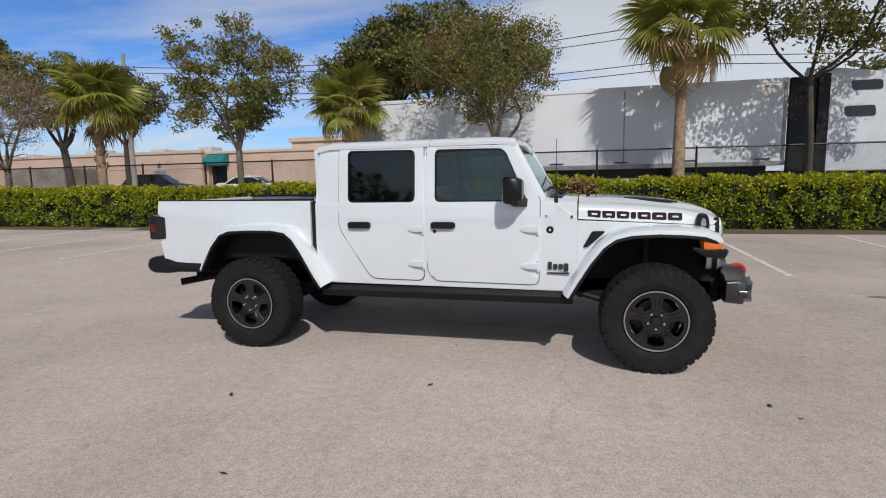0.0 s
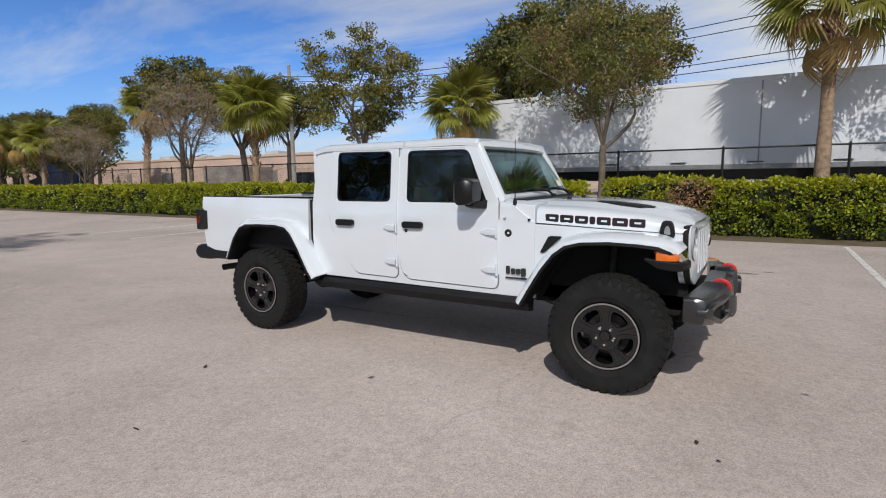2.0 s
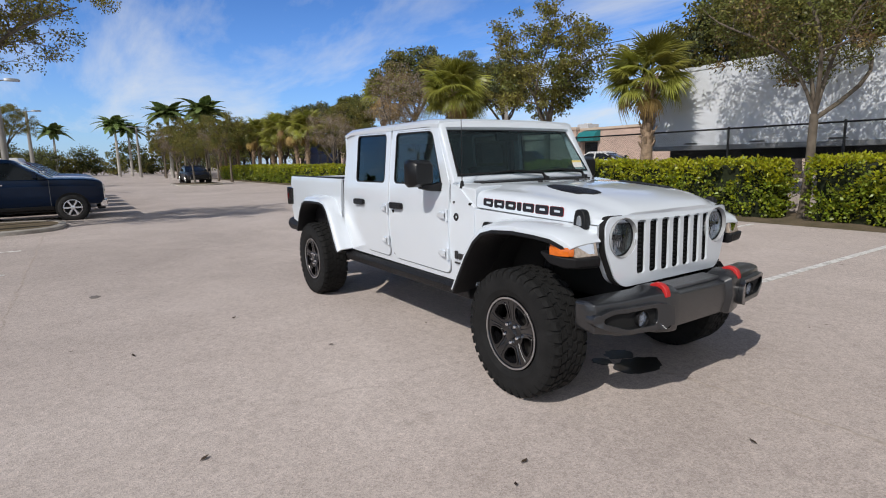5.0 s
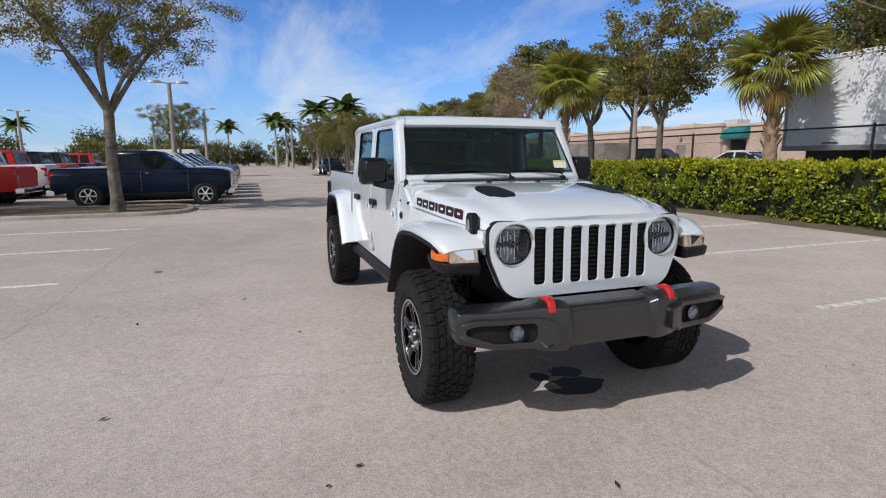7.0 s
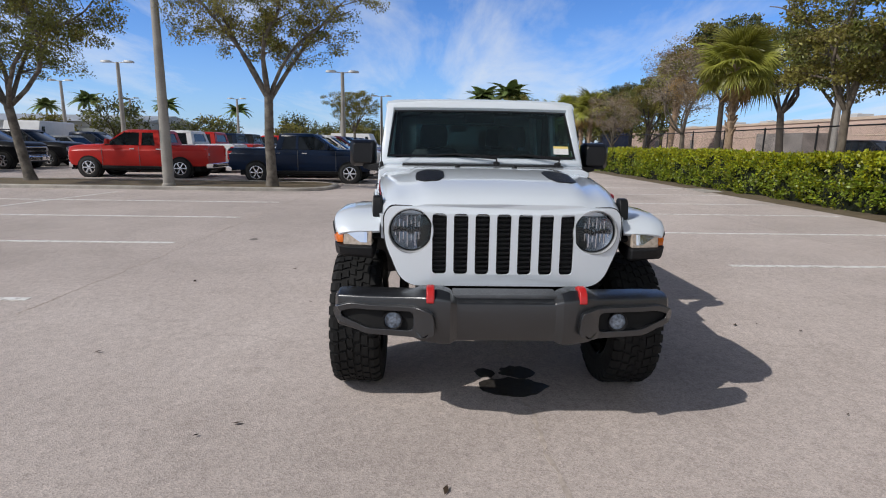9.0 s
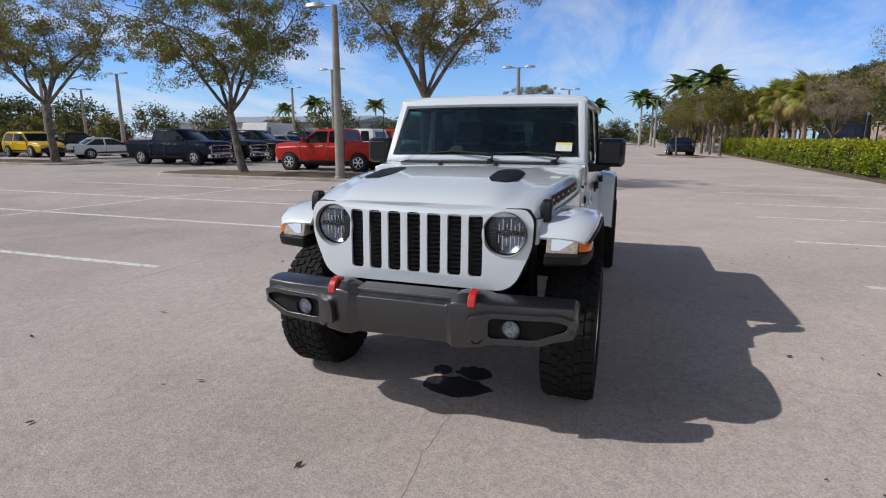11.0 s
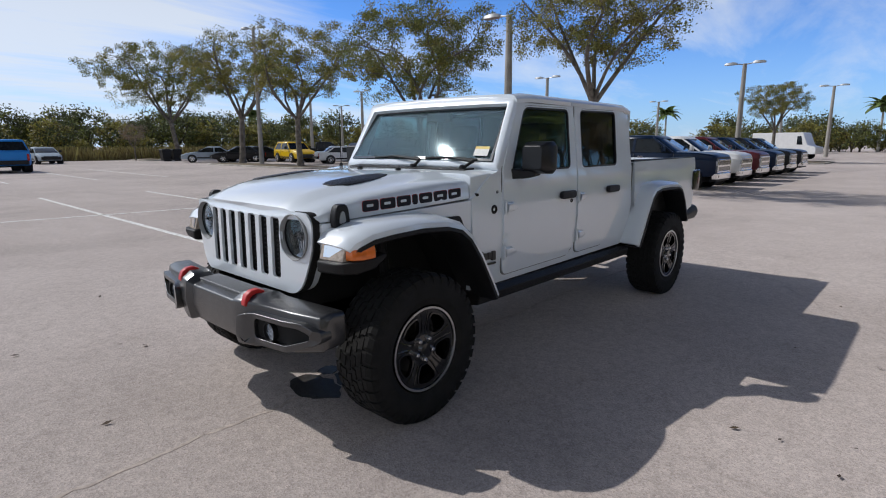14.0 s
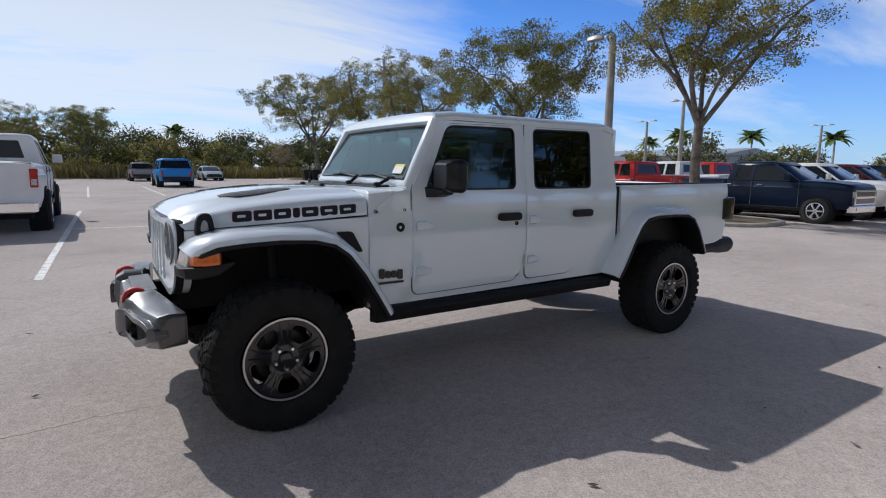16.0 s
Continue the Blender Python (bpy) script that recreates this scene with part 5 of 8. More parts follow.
for s in (-1, 1):
    f = side_y(s)
    # cab shell behind and between the doors
    bm = bmesh.new()
    shell = [(-1.12, 0.60), (0.93, 0.585), (1.16, 0.585), (1.16, 1.165), (0.99, 1.30), (0.875, 1.335), (0.655, 1.80), (-0.98, 1.805), (-1.075, 1.775), (-1.12, 1.30)]
    sheet(bm, shell, [grow(REAR_WIN, 0.015), grow(FRONT_WIN, 0.015)], lambda x, z: f(x, z) - s * 0.012, 0.03, ZC)
    part("cab_side", bm, PAINT_WHITE, truck, bevel=0.006)
    # shut lines, then doors standing proud of the shell
    bm = bmesh.new()
    for poly in (REAR_DOOR, FRONT_DOOR):
        rail(bm, poly, f, 0.0035, -0.0085)
    part("door_seal", bm, SEAM, truck)
    for name, outline, win in (("rear_door", REAR_DOOR, REAR_WIN), ("front_door", FRONT_DOOR, FRONT_WIN)):
        bm = bmesh.new()
        sheet(bm, grow(outline, -0.005), [win], f, 0.03, ZC)
        door = part(name, bm, PAINT_WHITE, truck, bevel=0.006)
        bm = bmesh.new()
        rail(bm, win, lambda x, z: f(x, z) - s * 0.004, 0.012, 0.003)
        part("window_seal", bm, BLACK_PLASTIC, door)
        bm = bmesh.new()
        sheet(bm, grow(win, 0.006), [], lambda x, z: f(x, z) - s * 0.014, 0.004, (1.55,))
        g = part("window_pane", bm, GLASS_DARK if name == "rear_door" else GLASS_DOOR, door, "tinted window glass")
        g.visible_shadow = False
        hx = -0.69 if name == "rear_door" else 0.065
        # recessed bowl, then the handle bar
        bm = bmesh.new()
        y = f(hx, 1.12)
        loft(bm, [[(hx + sx * 0.105 * c, y + s * d, 1.122 + 0.028 * c2) for c, c2 in ((1, -0.6), (0.8, -1), (-0.8, -1), (-1, -0.6), (-1, 0.6), (-0.8, 1), (0.8, 1), (1, 0.6))] for d, sx in ((0.004, 1), (0.022, 1), (0.034, 0.96))])
        part("door_handle", bm, BLACK_PLASTIC, door, "black grip handle", bevel=0.004)
        bm = bmesh.new()
        lathe(bm, [(y + s * 0.0, 0.0001), (y + s * 0.008, 0.014), (y + s * 0.0, 0.016)], 12, "y", (hx - 0.075, 0, 1.07))
        if name == "front_door":
            part("lock_cylinder", bm, BLACK_PLASTIC, door)
        else:
            bm.free()
        hx = -0.175 if name == "rear_door" else 0.79
        for hz in (0.79, 1.09):
            bm = bmesh.new()
            y = f(hx, hz)
            loft(bm, [[(hx - 0.075, y + s * a, hz + 0.012 * c - 0.006), (hx - 0.02, y + s * (a + 0.012 * (a > 0)), hz + 0.032 * c), (hx + 0.062, y + s * (a + 0.022 * (a > 0)), hz + 0.03 * c)] for a, c in ((0.0, -1), (0.008, -0.8), (0.012, 0), (0.008, 0.8), (0.0, 1))], closed=False)
            tube(bm, [(hx + 0.062, y + s * 0.012, hz - 0.045), (hx + 0.062, y + s * 0.012, hz + 0.045)], 0.011, 8)
            part("hinge", bm, PAINT_WHITE, door, bevel=0.002)
    # mirror on the front door
    bm = bmesh.new()
    my = f(0.72, 1.4)
    ring = lambda cx, cy, cz, hw, hh: [(cx, cy + hw * a, cz + hh * b) for a, b in ((-1, -0.75), (-0.8, -1), (0.8, -1), (1, -0.75), (1, 0.75), (0.8, 1), (-0.8, 1), (-1, 0.75))]
    loft(bm, [ring(0.60, s * 0.93, 1.41, 0.095, 0.095), ring(0.63, s * 0.93, 1.41, 0.105, 0.105), ring(0.70, s * 0.93, 1.41, 0.10, 0.10), ring(0.745, s * 0.925, 1.41, 0.075, 0.075)])
    mirror = part("mirror", bm, MIRROR_SHELL, truck, "black plastic door mirror", bevel=0.008)
    bm = bmesh.new()
    loft(bm, [[(0.68 + a, s * 0.775, 1.27 + b) for a, b in ((0, 0), (0.09, 0), (0.09, 0.07), (0, 0.07))], [(0.66 + a, s * 0.86, 1.275 + b) for a, b in ((0, 0), (0.08, 0), (0.08, 0.05), (0, 0.05))], [(0.64 + a, s * 0.93, 1.295 + b) for a, b in ((0, 0), (0.07, 0), (0.07, 0.05), (0, 0.05))]])
    part("mirror_arm", bm, BLACK_PLASTIC, mirror, bevel=0.006)
    bm = bmesh.new()
    loft(bm, [ring(0.598, s * 0.93, 1.41, 0.085, 0.085), ring(0.594, s * 0.93, 1.41, 0.085, 0.085)])
    part("mirror_glass", bm, CHROME, mirror)
    # rocker rail
    bm = bmesh.new()
    loft(bm, [[(x, s * 0.70, 0.585), (x, s * 0.785, 0.582), (x, s * 0.815, 0.545), (x, s * 0.80, 0.485), (x, s * 0.70, 0.47)] for x in (-1.08, -0.4, 0.4, 1.13)])
    part("rock_rail", bm, BLACK_PLASTIC, truck, bevel=0.01)
    # front fender side between door and grille, under the hood
    bm = bmesh.new()
    loft(bm, [[(x, s * y0, z0), (x, s * (y0 + 0.004), z1), (x, s * (y0 - 0.06), z1), (x, s * (y0 - 0.06), z0)] for x, y0, z0, z1 in ((1.16, 0.765, 0.75, 1.160), (1.25, 0.761, 0.92, 1.156), (1.40, 0.752, 1.03, 1.150), (1.75, 0.722, 1.065, 1.132), (2.05, 0.682, 1.05, 1.117), (2.18, 0.655, 0.98, 1.112))])
    part("inner_fender", bm, PAINT_WHITE, truck, bevel=0.004)
    # fender vent
    bm = bmesh.new()
    prism(bm, rounded([(1.20, 0.945), (1.235, 0.945), (1.375, 1.075), (1.27, 1.075)], 0.02), s * 0.745, s * 0.778)
    part("fender_vent", bm, BLACK_PLASTIC, truck, "black plastic fender vent", bevel=0.004)
    # round cap and bolts on the cowl side
    bm = bmesh.new()
    lathe(bm, [(s * 0.775, 0.0001), (s * 0.792, 0.022), (s * 0.785, 0.03), (s * 0.77, 0.03)], 16, "y", (0.945, 0, 1.085))
    part("round_badge", bm, BLACK_PLASTIC, truck)
    for bx, bz in ((0.915, 1.195), (1.115, 1.19)):
        bm = bmesh.new()
        lathe(bm, [(s * 0.765, 0.0001), (s * 0.785, 0.009), (s * 0.765, 0.011)], 10, "y", (bx, 0, bz))
        part("bolt", bm, BLACK_PLASTIC, truck)
    # name badge as plain bars
    for k, (bw, bh) in enumerate(((0.032, 0.062), (0.034, 0.045), (0.034, 0.045), (0.036, 0.05))):
        bm = bmesh.new()
        x0 = (0.93 + k * 0.042) if s < 0 else (1.095 - k * 0.042 - bw)
        prism(bm, rounded([(x0, 0.765 - (0.012 if k == 3 else 0)), (x0 + bw, 0.765 - (0.012 if k == 3 else 0)), (x0 + bw, 0.765 + bh), (x0, 0.765 + bh)], 0.01), s * 0.772, s * 0.792)
        part("badge", bm, BADGE_DARK, truck)
    bm = bmesh.new()
    prism(bm, [(0.925, 0.728), (1.10, 0.728), (1.10, 0.740), (0.925, 0.740)], s * 0.772, s * 0.789)
    part("badge", bm, BADGE_DARK, truck)

# flares
FRONT_ARCH = [(1.055, 0.585), (1.12, 0.70), (1.22, 0.865), (1.32, 0.995), (1.42, 1.07), (1.55, 1.105), (1.75, 1.118), (1.95, 1.112), (2.08, 1.098), (2.17, 1.06), (2.205, 1.02)]
REAR_ARCH = [(-0.985, 0.605), (-1.06, 0.72), (-1.16, 0.90), (-1.25, 1.035), (-1.34, 1.105), (-1.48, 1.128), (-1.72, 1.130), (-1.93, 1.120), (-2.05, 1.075), (-2.16, 0.95), (-2.25, 0.79), (-2.285, 0.72)]


def arch_rows(path, fn):
    rows = []
    for i, p in enumerate(path):
        a = Vector(path[min(i + 1, len(path) - 1)]) - Vector(path[max(i - 1, 0)])
        nn = Vector((-a.y, a.x)).normalized()
        if nn.dot(Vector(p) - Vector(((path[0][0] + path[-1][0]) / 2, 0.45))) < 0:
            nn = -nn
        rows.append(fn(Vector(p), nn, i / (len(path) - 1)))
    return rows


for s in (-1, 1):
    for path, inner in ((FRONT_ARCH, 0.66), (REAR_ARCH, 0.74)):
        front = path is FRONT_ARCH

        def white(p, nn, t):
            wi = 0.93 - (0.05 * max(0, (t - 0.75) / 0.25) if front else 0.0)
            pt = lambda y, d: (p.x + nn.x * d, s * y, p.y + nn.y * d)
            return [pt(inner, 0.012), pt(wi - 0.10, 0.010), pt(wi - 0.03, -0.002), pt(wi, -0.022), pt(wi + 0.006, -0.05), pt(wi - 0.012, -0.05), pt(wi - 0.035, -0.022), pt(inner, -0.008)]

        def black(p, nn, t):
            wi = 0.93 - (0.05 * max(0, (t - 0.75) / 0.25) if front else 0.0)
            pt = lambda y, d: (p.x + nn.x * d, s * y, p.y + nn.y * d)
            return [pt(wi - 0.02, -0.048), pt(wi + 0.012, -0.048), pt(wi + 0.014, -0.068), pt(wi - 0.005, -0.078), pt(inner, -0.076), pt(inner, -0.05)]

        bm = bmesh.new()
        loft(bm, arch_rows(path, white))
        flare = part("fender_flare", bm, PAINT_WHITE, truck, bevel=0.003)
        bm = bmesh.new()
        loft(bm, arch_rows(path, black))
        part("flare_trim", bm, BLACK_PLASTIC, flare, "black plastic wheel arch trim")
        # dark wheel house
        bm = bmesh.new()
        loft(bm, arch_rows(path, lambda p, nn, t: [(p.x - nn.x * 0.075, s * 0.80, p.y - nn.y * 0.075), (p.x - nn.x * 0.075, s * 0.42, p.y - nn.y * 0.075), (p.x - nn.x * 0.06, s * 0.42, p.y - nn.y * 0.06), (p.x - nn.x * 0.06, s * 0.80, p.y - nn.y * 0.06)]))
        part("wheel_liner", bm, UNDER, truck)
        bm = bmesh.new()
        prism(bm, [(p[0], p[1] - 0.05) for p in path] + [(path[-1][0], 0.5), (path[0][0], 0.5)], s * 0.44, s * 0.46)
        part("liner_wall", bm, UNDER, truck)
    # lamp in the nose of the front flare
    bm = bmesh.new()
    loft(bm, [[(x, s * y0, z0), (x - 0.01, s * y1, z0 + 0.012), (x, s * (y1 + 0.006), z1), (x, s * y0, z1)] for x, y0, y1, z0, z1 in ((1.985, 0.69, 0.912, 0.945, 0.975), (2.07, 0.69, 0.918, 0.893, 0.962), (2.16, 0.69, 0.902, 0.878, 0.955), (2.222, 0.69, 0.87, 0.880, 0.952), (2.245, 0.695, 0.82, 0.890, 0.945))])
    nose = part("lamp_housing", bm, BLACK_PLASTIC, truck, "black lamp housing under the flare", bevel=0.012)
    bm = bmesh.new()
    loft(bm, [[(x, s * y0, 0.950), (x - 0.022, s * y0, 1.032), (x2 - 0.022, s * y1, 1.032), (x2, s * y1, 0.950)] for x, y0, x2, y1 in ((2.10, 0.70, 2.05, 0.862), (2.232, 0.70, 2.208, 0.855))])
    lens = part("side_lamp", bm, LENS_CLEAR, nose, "clear front lamp lens", bevel=0.006)
    bm = bmesh.new()
    loft(bm, [[(2.225 - 0.004 * k, s * (0.725 + 0.02 * k), 0.966), (2.225 - 0.004 * k, s * (0.728 + 0.02 * k), 0.966), (2.214 - 0.004 * k, s * (0.728 + 0.02 * k), 1.022), (2.214 - 0.004 * k, s * (0.725 + 0.02 * k), 1.022)] for k in range(7)])
    part("lamp_element", bm, CHROME, lens)
    bm = bmesh.new()
    loft(bm, [[(2.10, s * 0.84, z), (2.205 - k, s * 0.858, z), (2.19 - k, s * (0.905 - k), z), (2.13, s * (0.928 - k), z), (2.055, s * (0.930 - k), z), (2.04, s * 0.88, z)] for z, k in ((0.958, 0.014), (0.99, 0.012), (1.026, 0.022))])
    part("turn_signal", bm, AMBER, nose, "amber turn signal lens", bevel=0.004)

# hood
HOOD = [(1.165, 0.752, 1.170, 1.290, 1.330), (1.40, 0.738, 1.158, 1.282, 1.330), (1.65, 0.715, 1.143, 1.264, 1.318), (1.90, 0.688, 1.130, 1.238, 1.293), (2.06, 0.667, 1.122, 1.212, 1.262), (2.16, 0.650, 1.118, 1.190, 1.232), (2.215, 0.636, 1.118, 1.172, 1.206), (2.246, 0.624, 1.128, 1.160, 1.180)]


def hood_row(x, w, z0, z1, zc):
    half = [(w + 0.002, z0), (w - 0.004, z0 + (z1 - z0) * 0.55), (w - 0.016, z1 - 0.022), (w - 0.045, z1 - 0.004), (w * 0.84, z1 + (zc - z1) * 0.14), (w * 0.725, z1 + (zc - z1) * 0.34), (w * 0.665, z1 + (zc - z1) * 0.80), (w * 0.56, z1 + (zc - z1) * 0.92), (w * 0.2, zc)]
    bow = 0.115 * min(1.0, max(0.0, (x - 1.85) / 0.38))
    at = lambda y, z: (x - bow * abs(y) ** 2.2, y, z)
    top = [at(-y, z) for y, z in half] + [at(0, zc + 0.002)] + [at(y, z) for y, z in reversed(half)]
    return top + [at(0.3, z0 - 0.01), at(-0.3, z0 - 0.01)]


bm = bmesh.new()
loft(bm, [hood_row(*h) for h in HOOD])
hood = part("hood", bm, PAINT_WHITE, truck, bevel=0.0, smooth=50)


def hood_top(x, y):
    for a, b in zip(HOOD, HOOD[1:]):
        if a[0] <= x <= b[0]:
            t = (x - a[0]) / (b[0] - a[0])
            x_, w, z0, z1, zc = (a[k] + (b[k] - a[k]) * t for k in range(5))
            pts = [(0, zc + 0.002), (w * 0.2, zc), (w * 0.56, z1 + (zc - z1) * 0.92), (w * 0.665, z1 + (zc - z1) * 0.80), (w * 0.725, z1 + (zc - z1) * 0.34), (w * 0.84, z1 + (zc - z1) * 0.14), (w - 0.045, z1 - 0.004), (w, z1 - 0.03)]
            return lerp_table(pts, abs(y))
    return 1.2


for s in (-1, 1):
    # hood vents
    bm = bmesh.new()
    rows = []
    for x, ya, yb in ((1.53, 0.345, 0.42), (1.58, 0.325, 0.455), (1.64, 0.310, 0.480), (1.72, 0.308, 0.482), (1.80, 0.308, 0.480), (1.87, 0.312, 0.475), (1.92, 0.33, 0.455), (1.95, 0.35, 0.425)):
        ys = [ya + (yb - ya) * k / 6 for k in range(7)]
        rows.append([(x, s * y, hood_top(x, y) + 0.005) for y in ys] + [(x, s * y, hood_top(x, y) - 0.01) for y in reversed(ys)])
    loft(bm, rows)
    vent = part("hood_vent", bm, BLACK_PLASTIC, hood, "black hood vent", bevel=0.004)
    # hood latch: a rounded rubber strap standing on the fender, with a steel hook plate
    bm = bmesh.new()
    strap = rounded([(2.035, 1.098), (2.135, 1.088), (2.128, 1.160), (2.112, 1.205), (2.052, 1.207), (2.040, 1.160)], [0.012, 0.02, 0.02, 0.03, 0.028, 0.015], 5)
    prism(bm, strap, s * 0.655, s * 0.705)
    latch = part("hood_latch", bm, BLACK_PLASTIC, truck, "black rubber hood latch", bevel=0.010)
    bm = bmesh.new()
    prism(bm, rounded([(2.066, 1.115), (2.108, 1.110), (2.102, 1.158), (2.086, 1.176), (2.072, 1.160)], 0.012, 3), s * 0.702, s * 0.711)
    part("latch_plate", bm, STEEL, latch, "grey latch plate", bevel=0.003)
    # rubber bump stop near the cowl
    bm = bmesh.new()
    lathe(bm, [(1.318, 0.022), (1.345, 0.018), (1.35, 0.0001)], 12, "z", (1.24, s * 0.2, 0))
    part("rubber_stop", bm, BLACK_PLASTIC, hood)
    # hood side lettering as plain rounded blocks
    widths = (0.098, 0.096, 0.092, 0.037, 0.094, 0.103, 0.102)
    x = 1.235
    for k, wd in enumerate(widths if s < 0 else widths[::-1]):
        for grown, mt, lift in ((0.0022, DECAL_RED, 0.003), (0.0, DECAL_DARK, 0.0045)):
            bm = bmesh.new()
            zb = 1.182 - (x - 1.235) * 0.042
            outer = rounded([(x - grown, zb - grown), (x + wd + grown, zb - grown - wd * 0.042), (x + wd + grown, zb + 0.055 + grown - wd * 0.042), (x - grown, zb + 0.055 + grown)], 0.013, 3)
            slot = rounded([(x + wd * 0.30, zb + 0.021 - wd * 0.012), (x + wd * 0.76, zb + 0.021 - wd * 0.031), (x + wd * 0.76, zb + 0.036 - wd * 0.031), (x + wd * 0.30, zb + 0.036 - wd * 0.012)], 0.006, 3) if wd > 0.05 else None
            sheet(bm, outer, [slot] if slot else [], lambda px, pz: s * (lerp_table([(h[0], h[1]) for h in HOOD], px) - 0.004 * min(1, max(0, (pz - 1.13) / 0.08)) - 0.0015 + lift), 0.003)
            part("hood_decal", bm, mt, hood)
        x += wd + 0.0135

# cowl and windscreen
bm = bmesh.new()
loft(bm, [[(x, -w, z - 0.17), (x, -w, z - 0.02), (x, -w + 0.05, z), (x, w - 0.05, z), (x, w, z - 0.02), (x, w, z - 0.17)] for x, w, z in ((0.86, 0.772, 1.335), (1.0, 0.765, 1.332), (1.155, 0.757, 1.318))])
part("cowl", bm, PAINT_WHITE, truck, bevel=0.006)
bm = bmesh.new()
loft(bm, [[(x, -0.60, z), (x, 0.60, z), (x, 0.60, z - 0.02), (x, -0.60, z - 0.02)] for x, z in ((0.925, 1.345), (1.03, 1.338))])
part("cowl_grille", bm, BLACK_PLASTIC, truck, bevel=0.004)
WS0, WS1 = Vector((0.905, 0, 1.335)), Vector((0.645, 0, 1.815))


def ws(y, t, out=0.0):
    p = WS0.lerp(WS1, t)
    nn = Vector((WS1.z - WS0.z, 0, WS0.x - WS1.x)).normalized()
    bow = 0.016 * (1 - (y / 0.75) ** 2)
    return (p.x + nn.x * (out + bow), y, p.z + nn.z * (out + bow))


def ws_ring(inset, t0, t1, out, n=10, rake=0.0):
    """Outline on the screen; rake leans the pane back inside its frame."""
    pts = []
    for k in range(n + 1):
        y = -1 + 2 * k / n
        pts.append(ws(y * (0.775 - inset), t0, out + rake))
    for k in range(n + 1):
        y = 1 - 2 * k / n
        pts.append(ws(y * (0.735 - inset), t1, out - rake))
    return pts


bm = bmesh.new()
rings = [[bm.verts.new(p) for p in ws_ring(i, a, b, o)] for i, a, b, o in ((0.0, 0.0, 1.0, -0.05), (0.0, 0.0, 1.0, 0.0), (0.012, 0.02, 0.985, 0.012), (0.052, 0.09, 0.885, 0.008), (0.06, 0.10, 0.875, -0.03))]
for a, b in zip(rings, rings[1:]):
    for k in range(len(a)):
        bm.faces.new((a[k], a[(k + 1) % len(a)], b[(k + 1) % len(a)], b[k]))
wframe = part("windscreen_frame", bm, PAINT_WHITE, truck, smooth=60)
bm = bmesh.new()
loft(bm, [ws_ring(0.055, 0.095, 0.88, -0.006, rake=0.0205), ws_ring(0.055, 0.095, 0.88, -0.012, rake=0.0205)])
part("windscreen", bm, GLASS_CLEAR, truck, "clear windscreen glass", smooth=60).visible_shadow = False
bm = bmesh.new()
rings = [[bm.verts.new(p) for p in ws_ring(i, a, b, o, rake=rk)] for i, a, b, o, rk in ((0.055, 0.095, 0.88, -0.002, 0.0205), (0.075, 0.125, 0.85, -0.002, 0.019))]
for k in range(len(rings[0])):
    bm.faces.new((rings[0][k], rings[0][(k + 1) % len(rings[0])], rings[1][(k + 1) % len(rings[0])], rings[1][k]))
part("windscreen_band", bm, BLACK_GLOSS, truck)
for y0, mt, t0, t1 in ((0.555, LEATHER_LABEL, 0.16, 0.25), (0.555, YELLOW_LABEL, 0.25, 0.285)):
    bm = bmesh.new()
    loft(bm, [[ws(y0, t0, o), ws(y0 + 0.115, t0, o), ws(y0 + 0.115, t1, o), ws(y0, t1, o)] for o in (0.019, 0.016)])
    part("price_sticker", bm, mt, truck, "paper sticker with a yellow head")
# wipers
for y0, y1 in ((-0.30, 0.12), (0.25, 0.66)):
    bm = bmesh.new()
    a, b = Vector(ws(y1 * 0.9, 0.055, 0.045)), Vector(ws((y0 + y1) / 2 - 0.12, 0.12, 0.03))
    tube(bm, [Vector((1.0, y1 * 0.85, 1.345)), a, b], [0.012, 0.012, 0.007], 8)
    tube(bm, [ws(y0 - 0.12, 0.105, 0.022), ws((y0 + y1) / 2 - 0.1, 0.125, 0.024), ws(y1 - 0.06, 0.105, 0.022)], 0.0065, 6)
    lathe(bm, [(1.32, 0.026), (1.36, 0.024), (1.368, 0.0001)], 10, "z", (1.0, y1 * 0.85, 0))
    part("wiper", bm, BLACK_PLASTIC, truck, "black wiper")
# aerial
bm = bmesh.new()
tube(bm, [(0.99, -0.755, 1.18), (0.99, -0.755, 1.80)], [0.004, 0.0025], 6)
lathe(bm, [(1.30, 0.02), (1.35, 0.012), (1.36, 0.0001)], 10, "z", (0.99, -0.755, 0))
part("aerial", bm, BLACK_PLASTIC, truck)

# roof in two panels
for x0, x1 in ((-1.09, -0.055), (-0.048, 0.668)):
    bm = bmesh.new()
    rows = []
    n = 8
    for k in range(n + 1):
        x = x0 + (x1 - x0) * k / n
        e = 1.0
        if x0 < -1 and k == 0:
            e = 0.90
        drop = 0.0 if x < 0.5 else (x - 0.5) * 0.10
        zt, w = 1.853 - drop - (1 - e) * 0.25, 0.742
        half = [(w, zt - 0.075), (w + 0.002, zt - 0.048), (w - 0.02, zt - 0.022), (w - 0.08, zt - 0.010), (w * 0.5, zt - 0.002)]
        rows.append([(x, -y, z) for y, z in half] + [(x, 0, zt)] + [(x, y, z) for y, z in reversed(half)] + [(x, 0.5, zt - 0.06), (x, -0.5, zt - 0.06)])
    loft(bm, rows)
    part("roof_panel", bm, PAINT_WHITE, truck, smooth=40)
